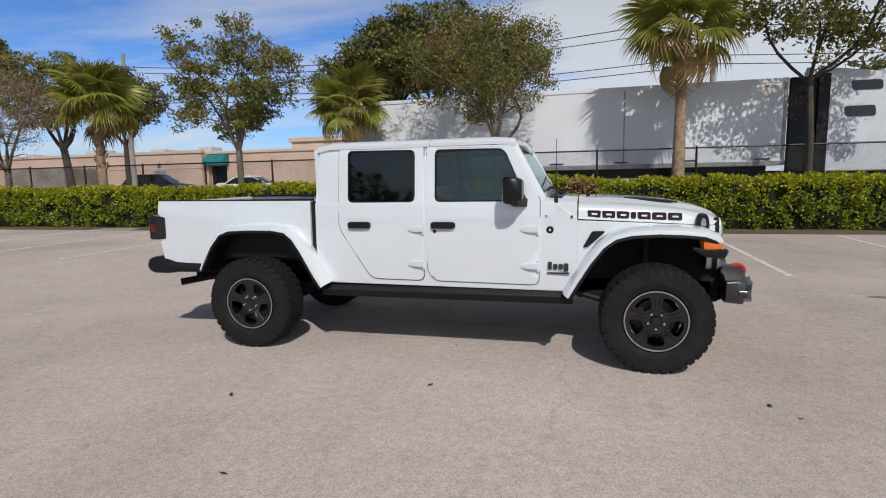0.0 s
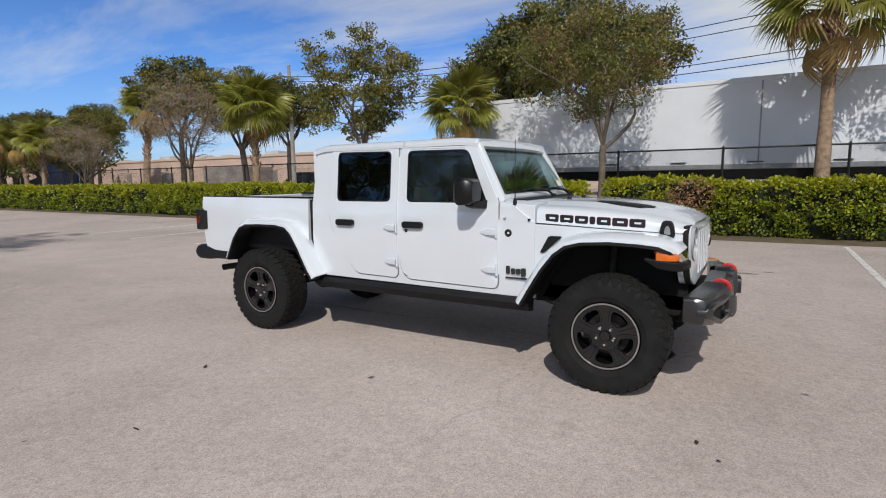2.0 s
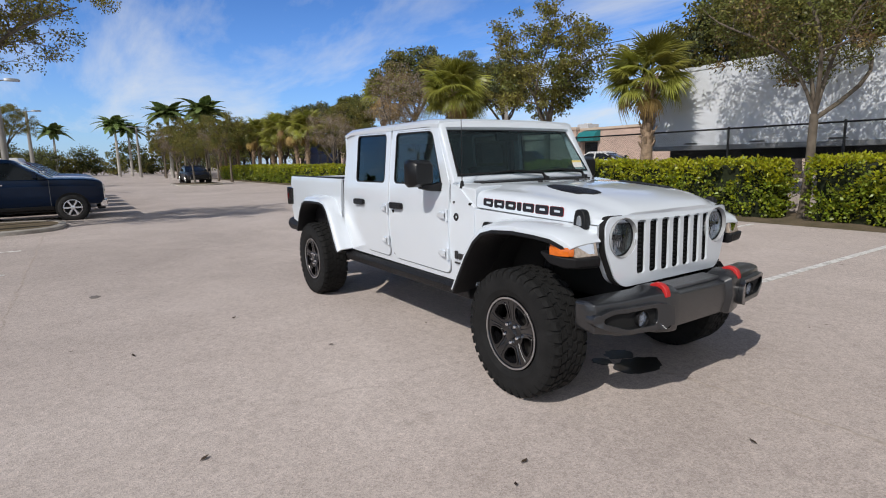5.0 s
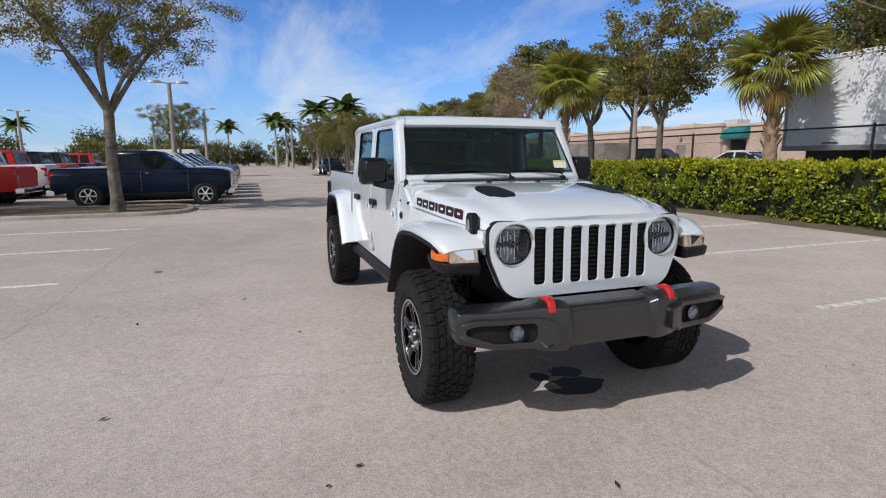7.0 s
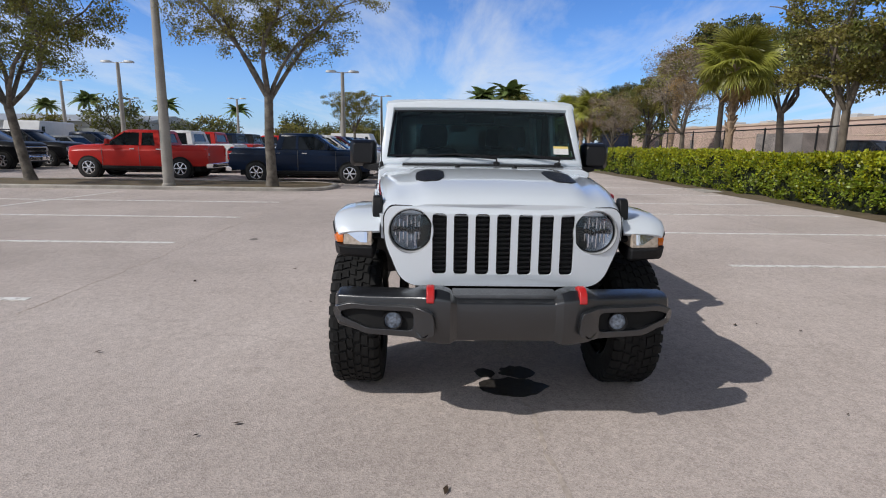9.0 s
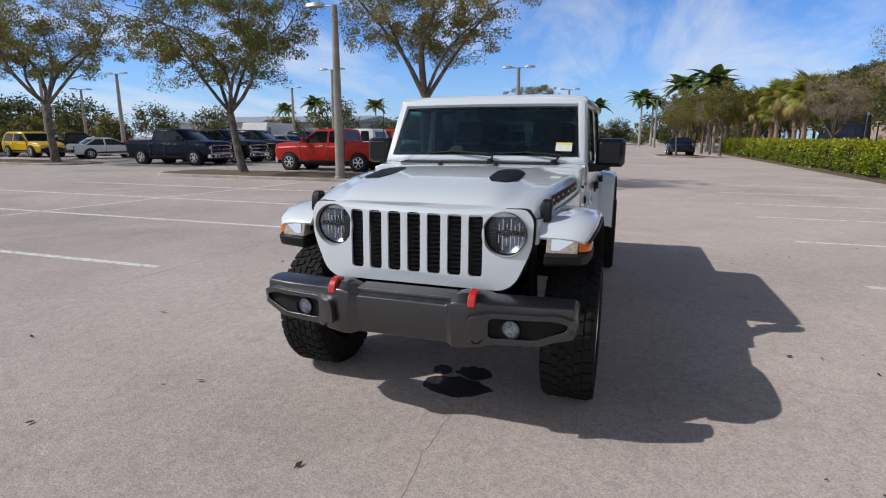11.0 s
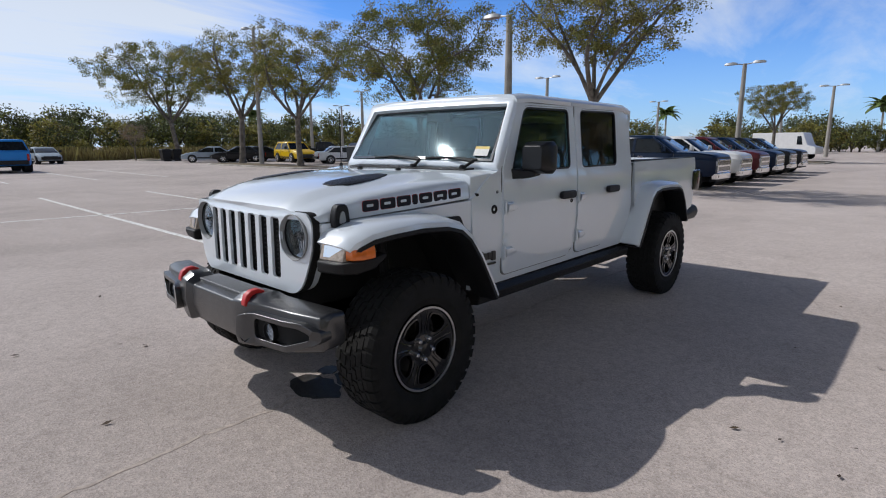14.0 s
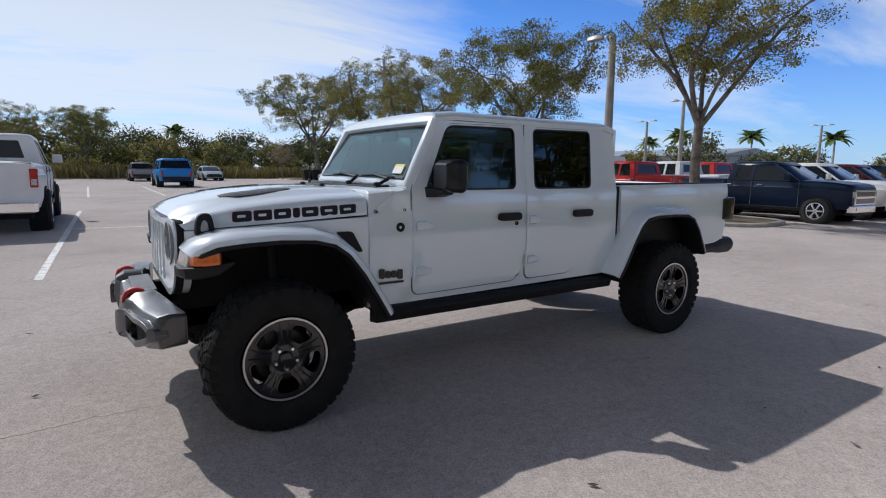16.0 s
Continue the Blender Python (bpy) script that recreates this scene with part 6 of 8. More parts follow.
# cab back wall with a window
bm = bmesh.new()
for y0, y1, z0, z1 in ((-0.73, 0.73, 0.75, 1.36), (-0.73, -0.55, 1.36, 1.79), (0.55, 0.73, 1.36, 1.79), (-0.55, 0.55, 1.70, 1.79)):
    box(bm, -1.125, -1.085, y0, y1, z0, z1)
part("cab_back", bm, PAINT_WHITE, truck)
bm = bmesh.new()
box(bm, -1.108, -1.102, -0.56, 0.56, 1.35, 1.71)
part("rear_window", bm, GLASS_DARK, truck).visible_shadow = False

# load bed
# black block in the open cab-to-bed gap paints its deep shade
bm = bmesh.new()
box(bm, -1.166, -1.122, -0.768, 0.768, 0.62, 1.325)
part("cab_gap_filler", bm, UNDER, truck)
for s in (-1, 1):
    f = side_y(s)
    bm = bmesh.new()
    arch_cut = [(p[0], p[1] - 0.03) for p in REAR_ARCH]
    outline = [(-1.165, 0.60), (-1.165, 1.335), (-2.79, 1.345), (-2.80, 1.22), (-2.74, 1.18), (-2.74, 1.0), (-2.785, 0.95), (-2.76, 0.76), (-2.30, 0.74)] + [p for p in reversed(arch_cut) if p[0] < -1.15]
    sheet(bm, outline, [], f, 0.05, ZC[:4])
    part("bed_side", bm, PAINT_WHITE, truck, bevel=0.01)
    bm = bmesh.new()
    box(bm, -2.79, -1.165, min(s * 0.70, s * 0.775), max(s * 0.70, s * 0.775), 1.33, 1.352)
    part("bed_rail_cap", bm, BLACK_PLASTIC, truck, bevel=0.006)
    # tail lamp
    bm = bmesh.new()
    loft(bm, [[(x, s * y0, z0), (x, s * y1, z0), (x, s * y1, z1), (x, s * y0, z1)] for x, y0, y1, z0, z1 in ((-2.72, 0.68, 0.812, 0.985, 1.19), (-2.80, 0.66, 0.83, 0.975, 1.205), (-2.88, 0.66, 0.828, 0.975, 1.205), (-2.90, 0.67, 0.81, 0.985, 1.195))])
    tail = part("tail_lamp", bm, BLACK_GLOSS, truck, "dark smoked tail lamp", bevel=0.012)
    bm = bmesh.new()
    box(bm, -2.86, -2.81, min(s * 0.825, s * 0.834), max(s * 0.825, s * 0.834), 1.05, 1.13)
    part("lens", bm, LENS_RED, tail, bevel=0.003)
    # exhaust-side mud and body skirts behind the wheel
    bm = bmesh.new()
    loft(bm, [[(x, s * 0.50, z0), (x, s * 0.80, z0), (x, s * 0.82, (z0 + z1) / 2), (x, s * 0.79, z1), (x, s * 0.50, z1)] for x, z0, z1 in ((-2.30, 0.66, 0.75), (-2.62, 0.655, 0.76), (-2.74, 0.64, 0.80), (-2.90, 0.64, 0.80), (-2.96, 0.67, 0.78))])
    part("bumper_corner", bm, BLACK_PLASTIC, truck, bevel=0.02)
bm = bmesh.new()
loft(bm, [[(x, y, z) for x, z in ((-2.78, 0.66), (-2.95, 0.68), (-2.96, 0.78), (-2.80, 0.80))] for y in (-0.6, 0.6)])
part("rear_bumper", bm, BUMPER_STEEL, truck, bevel=0.012)
bm = bmesh.new()
box(bm, -2.80, -2.745, -0.70, 0.70, 0.80, 1.335)
part("tailgate", bm, PAINT_WHITE, truck, bevel=0.015)
bm = bmesh.new()
box(bm, -2.78, -1.17, -0.70, 0.70, 0.78, 0.81)
box(bm, -1.21, -1.17, -0.70, 0.70, 0.81, 1.33)
box(bm, -2.2, -1.28, -0.735, -0.55, 0.81, 1.04)
box(bm, -2.2, -1.28, 0.55, 0.735, 0.81, 1.04)
part("bed_floor", bm, BLACK_PLASTIC, truck)

BEZEL = material("grey_bezel", (0.40, 0.41, 0.42), 0.4, vary=0.15, scale=20)

# grille with seven slots
bm = bmesh.new()
GR = rounded([(-0.635, 1.115), (-0.60, 1.165), (0.60, 1.165), (0.635, 1.115), (0.632, 0.97), (0.555, 0.785), (0.49, 0.738), (-0.49, 0.738), (-0.555, 0.785), (-0.632, 0.97)], 0.05, 3)
slots = []
for k in range(7):
    c = (k - 3) * 0.1135
    slots.append(rounded([(c - 0.037, 0.805), (c + 0.037, 0.805), (c + 0.038, 1.13), (c - 0.038, 1.13)], 0.022, 3))
lamps = [[(s * 0.492 + 0.118 * math.cos(a), 1.035 + 0.118 * math.sin(a)) for a in (2 * math.pi * k / 24 for k in range(24))] for s in (-1, 1)]


def grille_x(u, z):
    return 2.262 - 0.10 * abs(u) ** 2.2 + 0.018 * (1.0 - z)


t = bmesh.new()
sheet(t, GR, slots + lamps, lambda u, z: 5 + grille_x(u, z), 0.016, (0.9, 1.03, 1.1))
for v in t.verts:
    v.co = Vector((v.co.y - 5, v.co.x, v.co.z))
grille = part("grille", t, PAINT_WHITE, truck, bevel=0.006)
bm = bmesh.new()
rows = [[bm.verts.new((grille_x(u, z) - d, u, z)) for u, z in GR] for d in (0.008, 0.09)]
for k in range(len(GR)):
    bm.faces.new((rows[0][k], rows[0][(k + 1) % len(GR)], rows[1][(k + 1) % len(GR)], rows[1][k]))
part("grille_shell", bm, PAINT_WHITE, grille)
bm = bmesh.new()
rows = [[bm.verts.new((grille_x(u, z) - d, u * k, 0.95 + (z - 0.95) * k)) for u, z in GR] for d, k in ((0.010, 1.002), (0.012, 1.012), (0.05, 1.012))]
for a, b in zip(rows, rows[1:]):
    for k in range(len(GR)):
        bm.faces.new((a[k], a[(k + 1) % len(GR)], b[(k + 1) % len(GR)], b[k]))
part("grille_seal", bm, UNDER, grille, "dark gap round the grille")
bm = bmesh.new()
box(bm, 2.15, 2.215, -0.44, 0.44, 0.77, 1.14)
part("grille_mesh", bm, UNDER, grille)
for k in range(7):
    c = (k - 3) * 0.1135
    bm = bmesh.new()
    for j in range(13):
        z = 0.815 + j * 0.025
        box(bm, grille_x(c, z) - 0.042, grille_x(c, z) - 0.028, c - 0.037, c + 0.037, z, z + 0.010)
    part("slot_insert", bm, BLACK_PLASTIC, grille)
for s in (-1, 1):
    c = (0, s * 0.492, 1.035)
    xf = grille_x(0.492, 1.035)
    bm = bmesh.new()
    lathe(bm, [(xf + 0.003, 0.121), (xf + 0.005, 0.117), (xf - 0.012, 0.114), (xf - 0.050, 0.111), (xf - 0.09, 0.109)], 40, "x", c)
    hl = part("headlight_bezel", bm, BEZEL, grille, "grey bezel round the headlight", smooth=50)
    bm = bmesh.new()
    lathe(bm, [(xf - 0.080, 0.0001), (xf - 0.075, 0.035), (xf - 0.059, 0.076), (xf - 0.034, 0.107)], 32, "x", c)
    part("reflector", bm, LAMP_DARK, hl)
    bm = bmesh.new()
    for a in range(9):
        dy = -0.084 + a * 0.021
        hh = math.sqrt(0.098 ** 2 - dy ** 2) * (0.95 if a % 2 else 0.62)
        box(bm, xf - 0.085, xf - 0.046, s * 0.492 + dy - 0.0025, s * 0.492 + dy + 0.0025, 1.035 - hh, 1.035 - 0.014)
        box(bm, xf - 0.085, xf - 0.052, s * 0.492 + dy - 0.0025, s * 0.492 + dy + 0.0025, 1.035 + 0.014, 1.035 + hh * 0.8)
    part("reflector_rib", bm, CHROME, hl)
    bm = bmesh.new()
    box(bm, xf - 0.080, xf - 0.040, s * 0.492 - 0.094, s * 0.492 + 0.094, 1.024, 1.046)
    lathe(bm, [(xf - 0.045, 0.0001), (xf - 0.036, 0.022), (xf - 0.055, 0.028)], 14, "x", c)
    part("lamp_shade", bm, BLACK_GLOSS, hl, "black bar across the lamp")
    bm = bmesh.new()
    lathe(bm, [(xf - 0.036, 0.106), (xf - 0.022, 0.107), (xf - 0.018, 0.109), (xf - 0.034, 0.1125)], 40, "x", c)
    part("headlight_rim", bm, BLACK_PLASTIC, hl, smooth=50)
    bm = bmesh.new()
    lathe(bm, [(xf - 0.001, 0.0001), (xf - 0.006, 0.05), (xf - 0.023, 0.107)], 32, "x", c)
    part("headlight_glass", bm, GLASS_LAMP, hl, "clear round headlight glass", smooth=60)

# pad coloured paler and streaky to suggest sky sheen on its flat top
STEP_PAD = material("sheen_step_pad", (0.075, 0.078, 0.085), 0.42, spec=0.7, vary=0.5, scale=5, fine=0.4, bump=0.2, bump_scale=200)
FOG_LENS = material("blue_grey_lamp_lens", (0.20, 0.24, 0.30), 0.12, coat=0.7, vary=0.6, scale=60)


# front bumper
def bump_row(y, x0, z0, z1, top, deep=0.16):
    x0 -= 0.05
    return [(x0 - deep, y, z1 + top - 0.004), (x0 - 0.05, y, z1 + top), (x0, y, z1 - 0.015), (x0 + 0.012, y, (z0 + z1) / 2), (x0 - 0.012, y, z0), (x0 - deep, y, z0 + 0.012)]


bm = bmesh.new()
BROWS = [(-0.882, 2.375, 0.575, 0.712, 0.0, 0.10), (-0.865, 2.405, 0.548, 0.728, 0.0, 0.14), (-0.70, 2.455, 0.515, 0.735, 0.0), (-0.47, 2.480, 0.503, 0.735, 0.002), (-0.43, 2.510, 0.495, 0.742, 0.018), (-0.33, 2.532, 0.487, 0.742, 0.024), (-0.285, 2.532, 0.487, 0.736, 0.014), (-0.25, 2.505, 0.497, 0.715, 0.0)]
rows = [bump_row(*r) for r in BROWS]
rows += [bump_row(-r[0], *r[1:]) for r in reversed(BROWS)]
loft(bm, rows)
bumper = part("front_bumper", bm, BUMPER_STEEL, truck, "dark grey moulded off-road bumper", bevel=0.01)
bm = bmesh.new()
loft(bm, [[(x, -0.27, z), (x, 0.27, z), (x, 0.27, z - 0.02), (x, -0.27, z - 0.02)] for x, z in ((2.29, 0.738), (2.41, 0.732))])
part("step_pad", bm, STEP_PAD, bumper, bevel=0.006)
bm = bmesh.new()
loft(bm, [[(x, y, z) for x, z in ((2.12, 0.44), (2.26, 0.46), (2.33, 0.50), (2.15, 0.53))] for y in (-0.42, 0.42)])
part("skid_plate", bm, UNDER, bumper, bevel=0.015)
for s in (-1, 1):
    def bx(y):
        return lerp_table([(-r[0], r[1]) for r in reversed(BROWS)], abs(y)) - 0.05
    # fog lamp pocket: raised rim, dark recess, lamp
    out = rounded([(0.36, 0.545), (0.44, 0.525), (0.72, 0.535), (0.885, 0.60), (0.89, 0.655), (0.80, 0.69), (0.45, 0.685), (0.37, 0.665)], 0.03, 3)
    inn = rounded([(0.47, 0.56), (0.70, 0.565), (0.84, 0.615), (0.845, 0.64), (0.78, 0.662), (0.47, 0.66)], 0.03, 3)
    t = bmesh.new()
    sheet(t, out, [inn], lambda u, z: 5 + bx(u) + 0.042, 0.06, (), (0.42, 0.7, 0.8))
    for v in t.verts:
        v.co = Vector((v.co.y - 5, s * v.co.x, v.co.z))
    fogrim = part("fog_lamp_surround", t, BUMPER_STEEL, bumper, bevel=0.012)
    t = bmesh.new()
    sheet(t, grow(inn, 0.01), [], lambda u, z: 5 + bx(u) + 0.016, 0.01, (), (0.7, 0.8))
    for v in t.verts:
        v.co = Vector((v.co.y - 5, s * v.co.x, v.co.z))
    part("fog_lamp_recess", t, UNDER, fogrim)
    bm = bmesh.new()
    lathe(bm, [(2.425, 0.0001), (2.433, 0.03), (2.443, 0.046), (2.455, 0.046), (2.455, 0.05), (2.41, 0.05)], 20, "x", (0, s * 0.575, 0.607))
    part("fog_lamp_ring", bm, BLACK_PLASTIC, fogrim)
    bm = bmesh.new()
    lathe(bm, [(2.447, 0.0001), (2.445, 0.03), (2.440, 0.044)], 20, "x", (0, s * 0.575, 0.607))
    part("fog_lamp", bm, FOG_LENS, fogrim, "round clear fog lamp", smooth=60)
    # red tow hook
    bm = bmesh.new()
    hook = [(2.365, 0.748), (2.378, 0.770), (2.402, 0.780), (2.432, 0.777), (2.454, 0.763), (2.464, 0.740), (2.468, 0.714)]
    rows = []
    for i, (x, z) in enumerate(hook):
        d = (Vector(hook[min(i + 1, 6)]) - Vector(hook[max(i - 1, 0)])).normalized()
        nn = Vector((-d.y, d.x)) * 0.014
        rows.append([(x + nn.x, s * 0.385 - 0.021, z + nn.y - 0.01), (x + nn.x, s * 0.385 + 0.021, z + nn.y - 0.01), (x - nn.x, s * 0.385 + 0.021, z - nn.y - 0.01), (x - nn.x, s * 0.385 - 0.021, z - nn.y - 0.01)])
    loft(bm, rows)
    part("tow_hook", bm, RED_PAINT, truck, "bright red tow hook", bevel=0.008)


# wheels
TYRE_R, TYRE_W, LUGS = 0.415, 0.280, 36


def tyre_bm(rim=0.234):
    bm = bmesh.new()
    R, h = TYRE_R, TYRE_W / 2
    prof = [(-h * 0.72, rim), (-h * 0.90, rim + 0.012), (-h * 0.985, rim + (R - rim) * 0.25), (-h * 1.0, rim + (R - rim) * 0.27), (-h * 1.0, rim + (R - rim) * 0.35), (-h * 1.02, rim + (R - rim) * 0.55), (-h * 1.005, rim + (R - rim) * 0.70), (-h * 0.99, rim + (R - rim) * 0.78), (-h * 0.92, R - 0.020), (-h * 0.74, R - 0.009), (0, R - 0.008)]
    prof = prof + [(-a, b) for a, b in reversed(prof[:-1])]
    lathe(bm, prof, 64, "y")
    return bm


def tread_blocks(s):
    """One of each tread block of a side: shoulder, middle and centre blocks, and the biter on the sidewall."""
    R, h = TYRE_R, TYRE_W / 2
    pitch = 2 * math.pi / LUGS
    made = []
    for u0, u1, span, tw in ((0.60, 1.0, 0.76, 0.10), (0.29, 0.57, 0.72, -0.16), (0.02, 0.26, 0.74, 0.16)):
        bm = bmesh.new()
        off = (0.5 if s > 0 else 0.0) + (0.27 if u0 < 0.5 else 0.0) + (0.2 if u0 < 0.1 else 0.0)
        ring = []
        for rad in (R - 0.014, R):
            for u, aa in ((u0, -span / 2), (u0 + (u1 - u0) * 0.55, -span / 2 + tw * 0.3), (u1, -span / 2 + tw), (u1, span / 2 + tw * 0.4), (u0 + (u1 - u0) * 0.5, span / 2 - 0.08), (u0 + 0.04, span / 2)):
                ang = (off + aa) * pitch
                r = rad - (0.015 if u > 0.9 else 0.0)
                ring.append(bm.verts.new((r * math.cos(ang), s * u * h, r * math.sin(ang))))
        bm.faces.new(ring[6:])
        for k in range(6):
            bm.faces.new((ring[k], ring[(k + 1) % 6], ring[6 + (k + 1) % 6], ring[6 + k]))
        made.append(finish(bm, "tread_block", RUBBER, 0))
    bm = bmesh.new()
    ring = []
    for rad, y in ((R - 0.016, 0.985), (R - 0.06, 0.995)):
        for aa in (-0.22, 0.30):
            ang = ((0.5 if s > 0 else 0.0) + aa) * pitch
            for dy in (-0.03, 0.02):
                ring.append(bm.verts.new((rad * math.cos(ang), s * h * (y + dy), rad * math.sin(ang))))
    for q in ((0, 1, 3, 2), (4, 6, 7, 5), (0, 2, 6, 4), (1, 5, 7, 3), (0, 4, 5, 1), (2, 3, 7, 6)):
        bm.faces.new([ring[i] for i in q])
    made.append(finish(bm, "tread_block", RUBBER, 0))
    return made


IRON = material("brake_iron", (0.07, 0.068, 0.066), 0.5, metal=0.7, vary=0.3, scale=12)


def build_wheel():
    """A wheel whose outer face looks towards -y, centred on the axle."""
    w = thing("wheel", "", "")
    part("tyre", tyre_bm(), RUBBER, w, "knobbly black all-terrain tyre", smooth=30)
    for me in tread_blocks(-1) + tread_blocks(1):
        for k in range(LUGS):
            shared("tread_block", me, w, Matrix.Rotation(-2 * math.pi * k / LUGS, 4, "Y"))
    rim = bmesh.new()
    lathe(rim, [(-0.118, 0.226), (-0.128, 0.222), (-0.126, 0.210), (-0.108, 0.202), (-0.05, 0.190), (0.08, 0.19), (0.12, 0.226)], 48, "y")
    rim_ob = part("rim", rim, RIM_BLACK, w, "satin black alloy rim", smooth=40)
    rim_ob.matrix_basis = Matrix.Diagonal((1.06, 1.0, 1.06, 1.0))
    bm = bmesh.new()
    lathe(bm, [(-0.121, 0.222), (-0.1305, 0.221), (-0.1300, 0.211), (-0.119, 0.209)], 48, "y")
    part("rim_edge", bm, RIM_METAL, rim_ob, "machined bright rim edge", smooth=40)
    # cast face with five rounded windows, each with a raised lip
    def face_y(x, z):
        return lerp_table([(0.0, -0.098), (0.085, -0.101), (0.11, -0.108), (0.16, -0.117), (0.2105, -0.120)], math.hypot(x, z))

    def polar(r, a):
        return (r * math.cos(a), r * math.sin(a))

    windows = []
    for k in range(5):
        a = 2 * math.pi * k / 5 + 0.3 + math.pi / 5
        windows.append(rounded([polar(0.094, a - 0.30), polar(0.088, a), polar(0.094, a + 0.30), polar(0.150, a + 0.43), polar(0.186, a + 0.37), polar(0.194, a + 0.02), polar(0.186, a - 0.33), polar(0.150, a - 0.40)], [0.014, 0.02, 0.014, 0.02, 0.028, 0.03, 0.02, 0.02], 4))
    disc = [polar(0.2105, 2 * math.pi * k / 60) for k in range(60)]
    bore = [polar(0.045, 2 * math.pi * k / 20) for k in range(20)]
    bm = bmesh.new()
    sheet(bm, disc, windows + [bore], face_y, 0.026)
    face = part("rim_face", bm, RIM_BLACK, rim_ob, smooth=30, bevel=0.005)
    for k, poly in enumerate(windows):
        bm = bmesh.new()
        rail(bm, poly, lambda x, z: face_y(x, z) - 0.001, 0.0045, 0.004)
        part("window_lip", bm, RIM_BLACK, face, smooth=40)
        a = 2 * math.pi * k / 5 + 0.3
        u, v = Vector((math.cos(a), 0, math.sin(a))), Vector((-math.sin(a), 0, math.cos(a)))
        for q in (-1, 1):
            bm = bmesh.new()
            tube(bm, [u * r + v * q * w_ + Vector((0, face_y(r, 0) - 0.001, 0)) for r, w_ in ((0.075, 0.014), (0.11, 0.012), (0.15, 0.017), (0.192, 0.026))], [0.003, 0.0045, 0.0045, 0.003], 6)
            part("spoke_rib", bm, RIM_BLACK, face, smooth=50)
    bm = bmesh.new()
    lathe(bm, [(-0.06, 0.086), (-0.092, 0.084), (-0.104, 0.072), (-0.106, 0.040), (-0.118, 0.034), (-0.124, 0.030), (-0.126, 0.0001)], 28, "y")
    part("hub", bm, RIM_BLACK, rim_ob, smooth=35)
    for k in range(5):
        a = 2 * math.pi * k / 5 + 0.3 + math.pi / 5
        bm = bmesh.new()
        lathe(bm, [(-0.092, 0.0145), (-0.120, 0.0135), (-0.127, 0.008), (-0.127, 0.0001)], 8, "y", (0.058 * math.cos(a), 0, 0.058 * math.sin(a)))
        part("lug_nut", bm, CHROME, rim_ob)
    bm = bmesh.new()
    lathe(bm, [(-0.03, 0.15), (-0.03, 0.06), (0.0, 0.06)], 32, "y")
    box(bm, -0.17, -0.10, -0.045, 0.02, -0.05, 0.05)
    part("brake_disc", bm, IRON, w, smooth=40)
    bm = bmesh.new()
    lathe(bm, [(0.02, 0.0001), (0.021, 0.189)], 32, "y")
    part("wheel_back", bm, UNDER, w)
    return w


wheel = build_wheel()
wheel.parent = truck
wheel.matrix_basis = pose(WB, -0.818, 0.412)
for x, y, rz in ((-WB, -0.818, 0), (WB, 0.818, 180), (-WB, 0.818, 180)):
    c = copy_thing(wheel, pose(x, y, 0.412, 0, 40 * x, rz))
    c.parent = truck

# underside: frame rails, axles, springs, tank
bm = bmesh.new()
for s in (-1, 1):
    box(bm, -2.7, 2.3, s * 0.42 - 0.04, s * 0.42 + 0.04, 0.52, 0.66)
box(bm, -1.1, 1.1, -0.70, 0.70, 0.56, 0.60)
box(bm, -0.9, 0.3, -0.38, 0.38, 0.40, 0.56)
box(bm, 1.15, 2.1, -0.38, 0.38, 0.45, 1.10)
part("chassis", bm, UNDER, truck, bevel=0.02)
for x in (-WB, WB):
    bm = bmesh.new()
    tube(bm, [(x, -0.72, 0.412), (x, 0.72, 0.412)], 0.045, 12)
    lathe(bm, [(-0.11, 0.0001), (-0.09, 0.10), (0, 0.14), (0.09, 0.10), (0.11, 0.0001)], 16, "x", (x, 0.18 if x > 0 else 0.0, 0.40))
    part("axle", bm, UNDER, truck)
    for s in (-1, 1):
        bm = bmesh.new()
        tube(bm, [(x - 0.10, s * 0.56, 0.36), (x - 0.04, s * 0.54, 1.0)], [0.032, 0.03], 10)
        tube(bm, [(x - 0.6, s * 0.45, 0.52), (x, s * 0.50, 0.36)], 0.03, 8)
        part("shock_absorber", bm, BLACK_PLASTIC, truck)
bm = bmesh.new()
tube(bm, [(-0.9, -0.3, 0.45), (-2.0, -0.45, 0.62), (-2.55, -0.45, 0.55), (-2.75, -0.62, 0.52)], 0.035, 10)
part("exhaust_pipe", bm, UNDER, truck)

# cabin: floor, dash, wheel, seats
bm = bmesh.new()
box(bm, -1.08, 1.0, -0.72, 0.72, 0.60, 0.66)
part("cabin_floor", bm, UNDER, truck)
bm = bmesh.new()
loft(bm, [[(x, y, z) for x, z in ((0.62, 0.95), (0.58, 1.22), (0.66, 1.31), (0.86, 1.325), (0.88, 0.95))] for y in (-0.72, -0.3, 0.3, 0.72)])
part("dashboard", bm, SEAT, truck, bevel=0.02)
bm = bmesh.new()
ring = [(0.46 + 0.07 * math.sin(a), 0.36 + 0.185 * math.cos(a), 1.20 + 0.172 * math.sin(a)) for a in (2 * math.pi * k / 24 for k in range(25))]
tube(bm, ring, 0.016, 8, caps=False)
tube(bm, [(0.46, 0.36, 1.20), (0.70, 0.36, 1.10)], 0.03, 8)
for a in (0.2, math.pi - 0.2, -math.pi / 2):
    tube(bm, [(0.46, 0.36, 1.20), (0.46 + 0.07 * math.sin(a), 0.36 + 0.18 * math.cos(a), 1.20 + 0.17 * math.sin(a))], 0.018, 6)
part("steering_wheel", bm, BLACK_PLASTIC, truck)


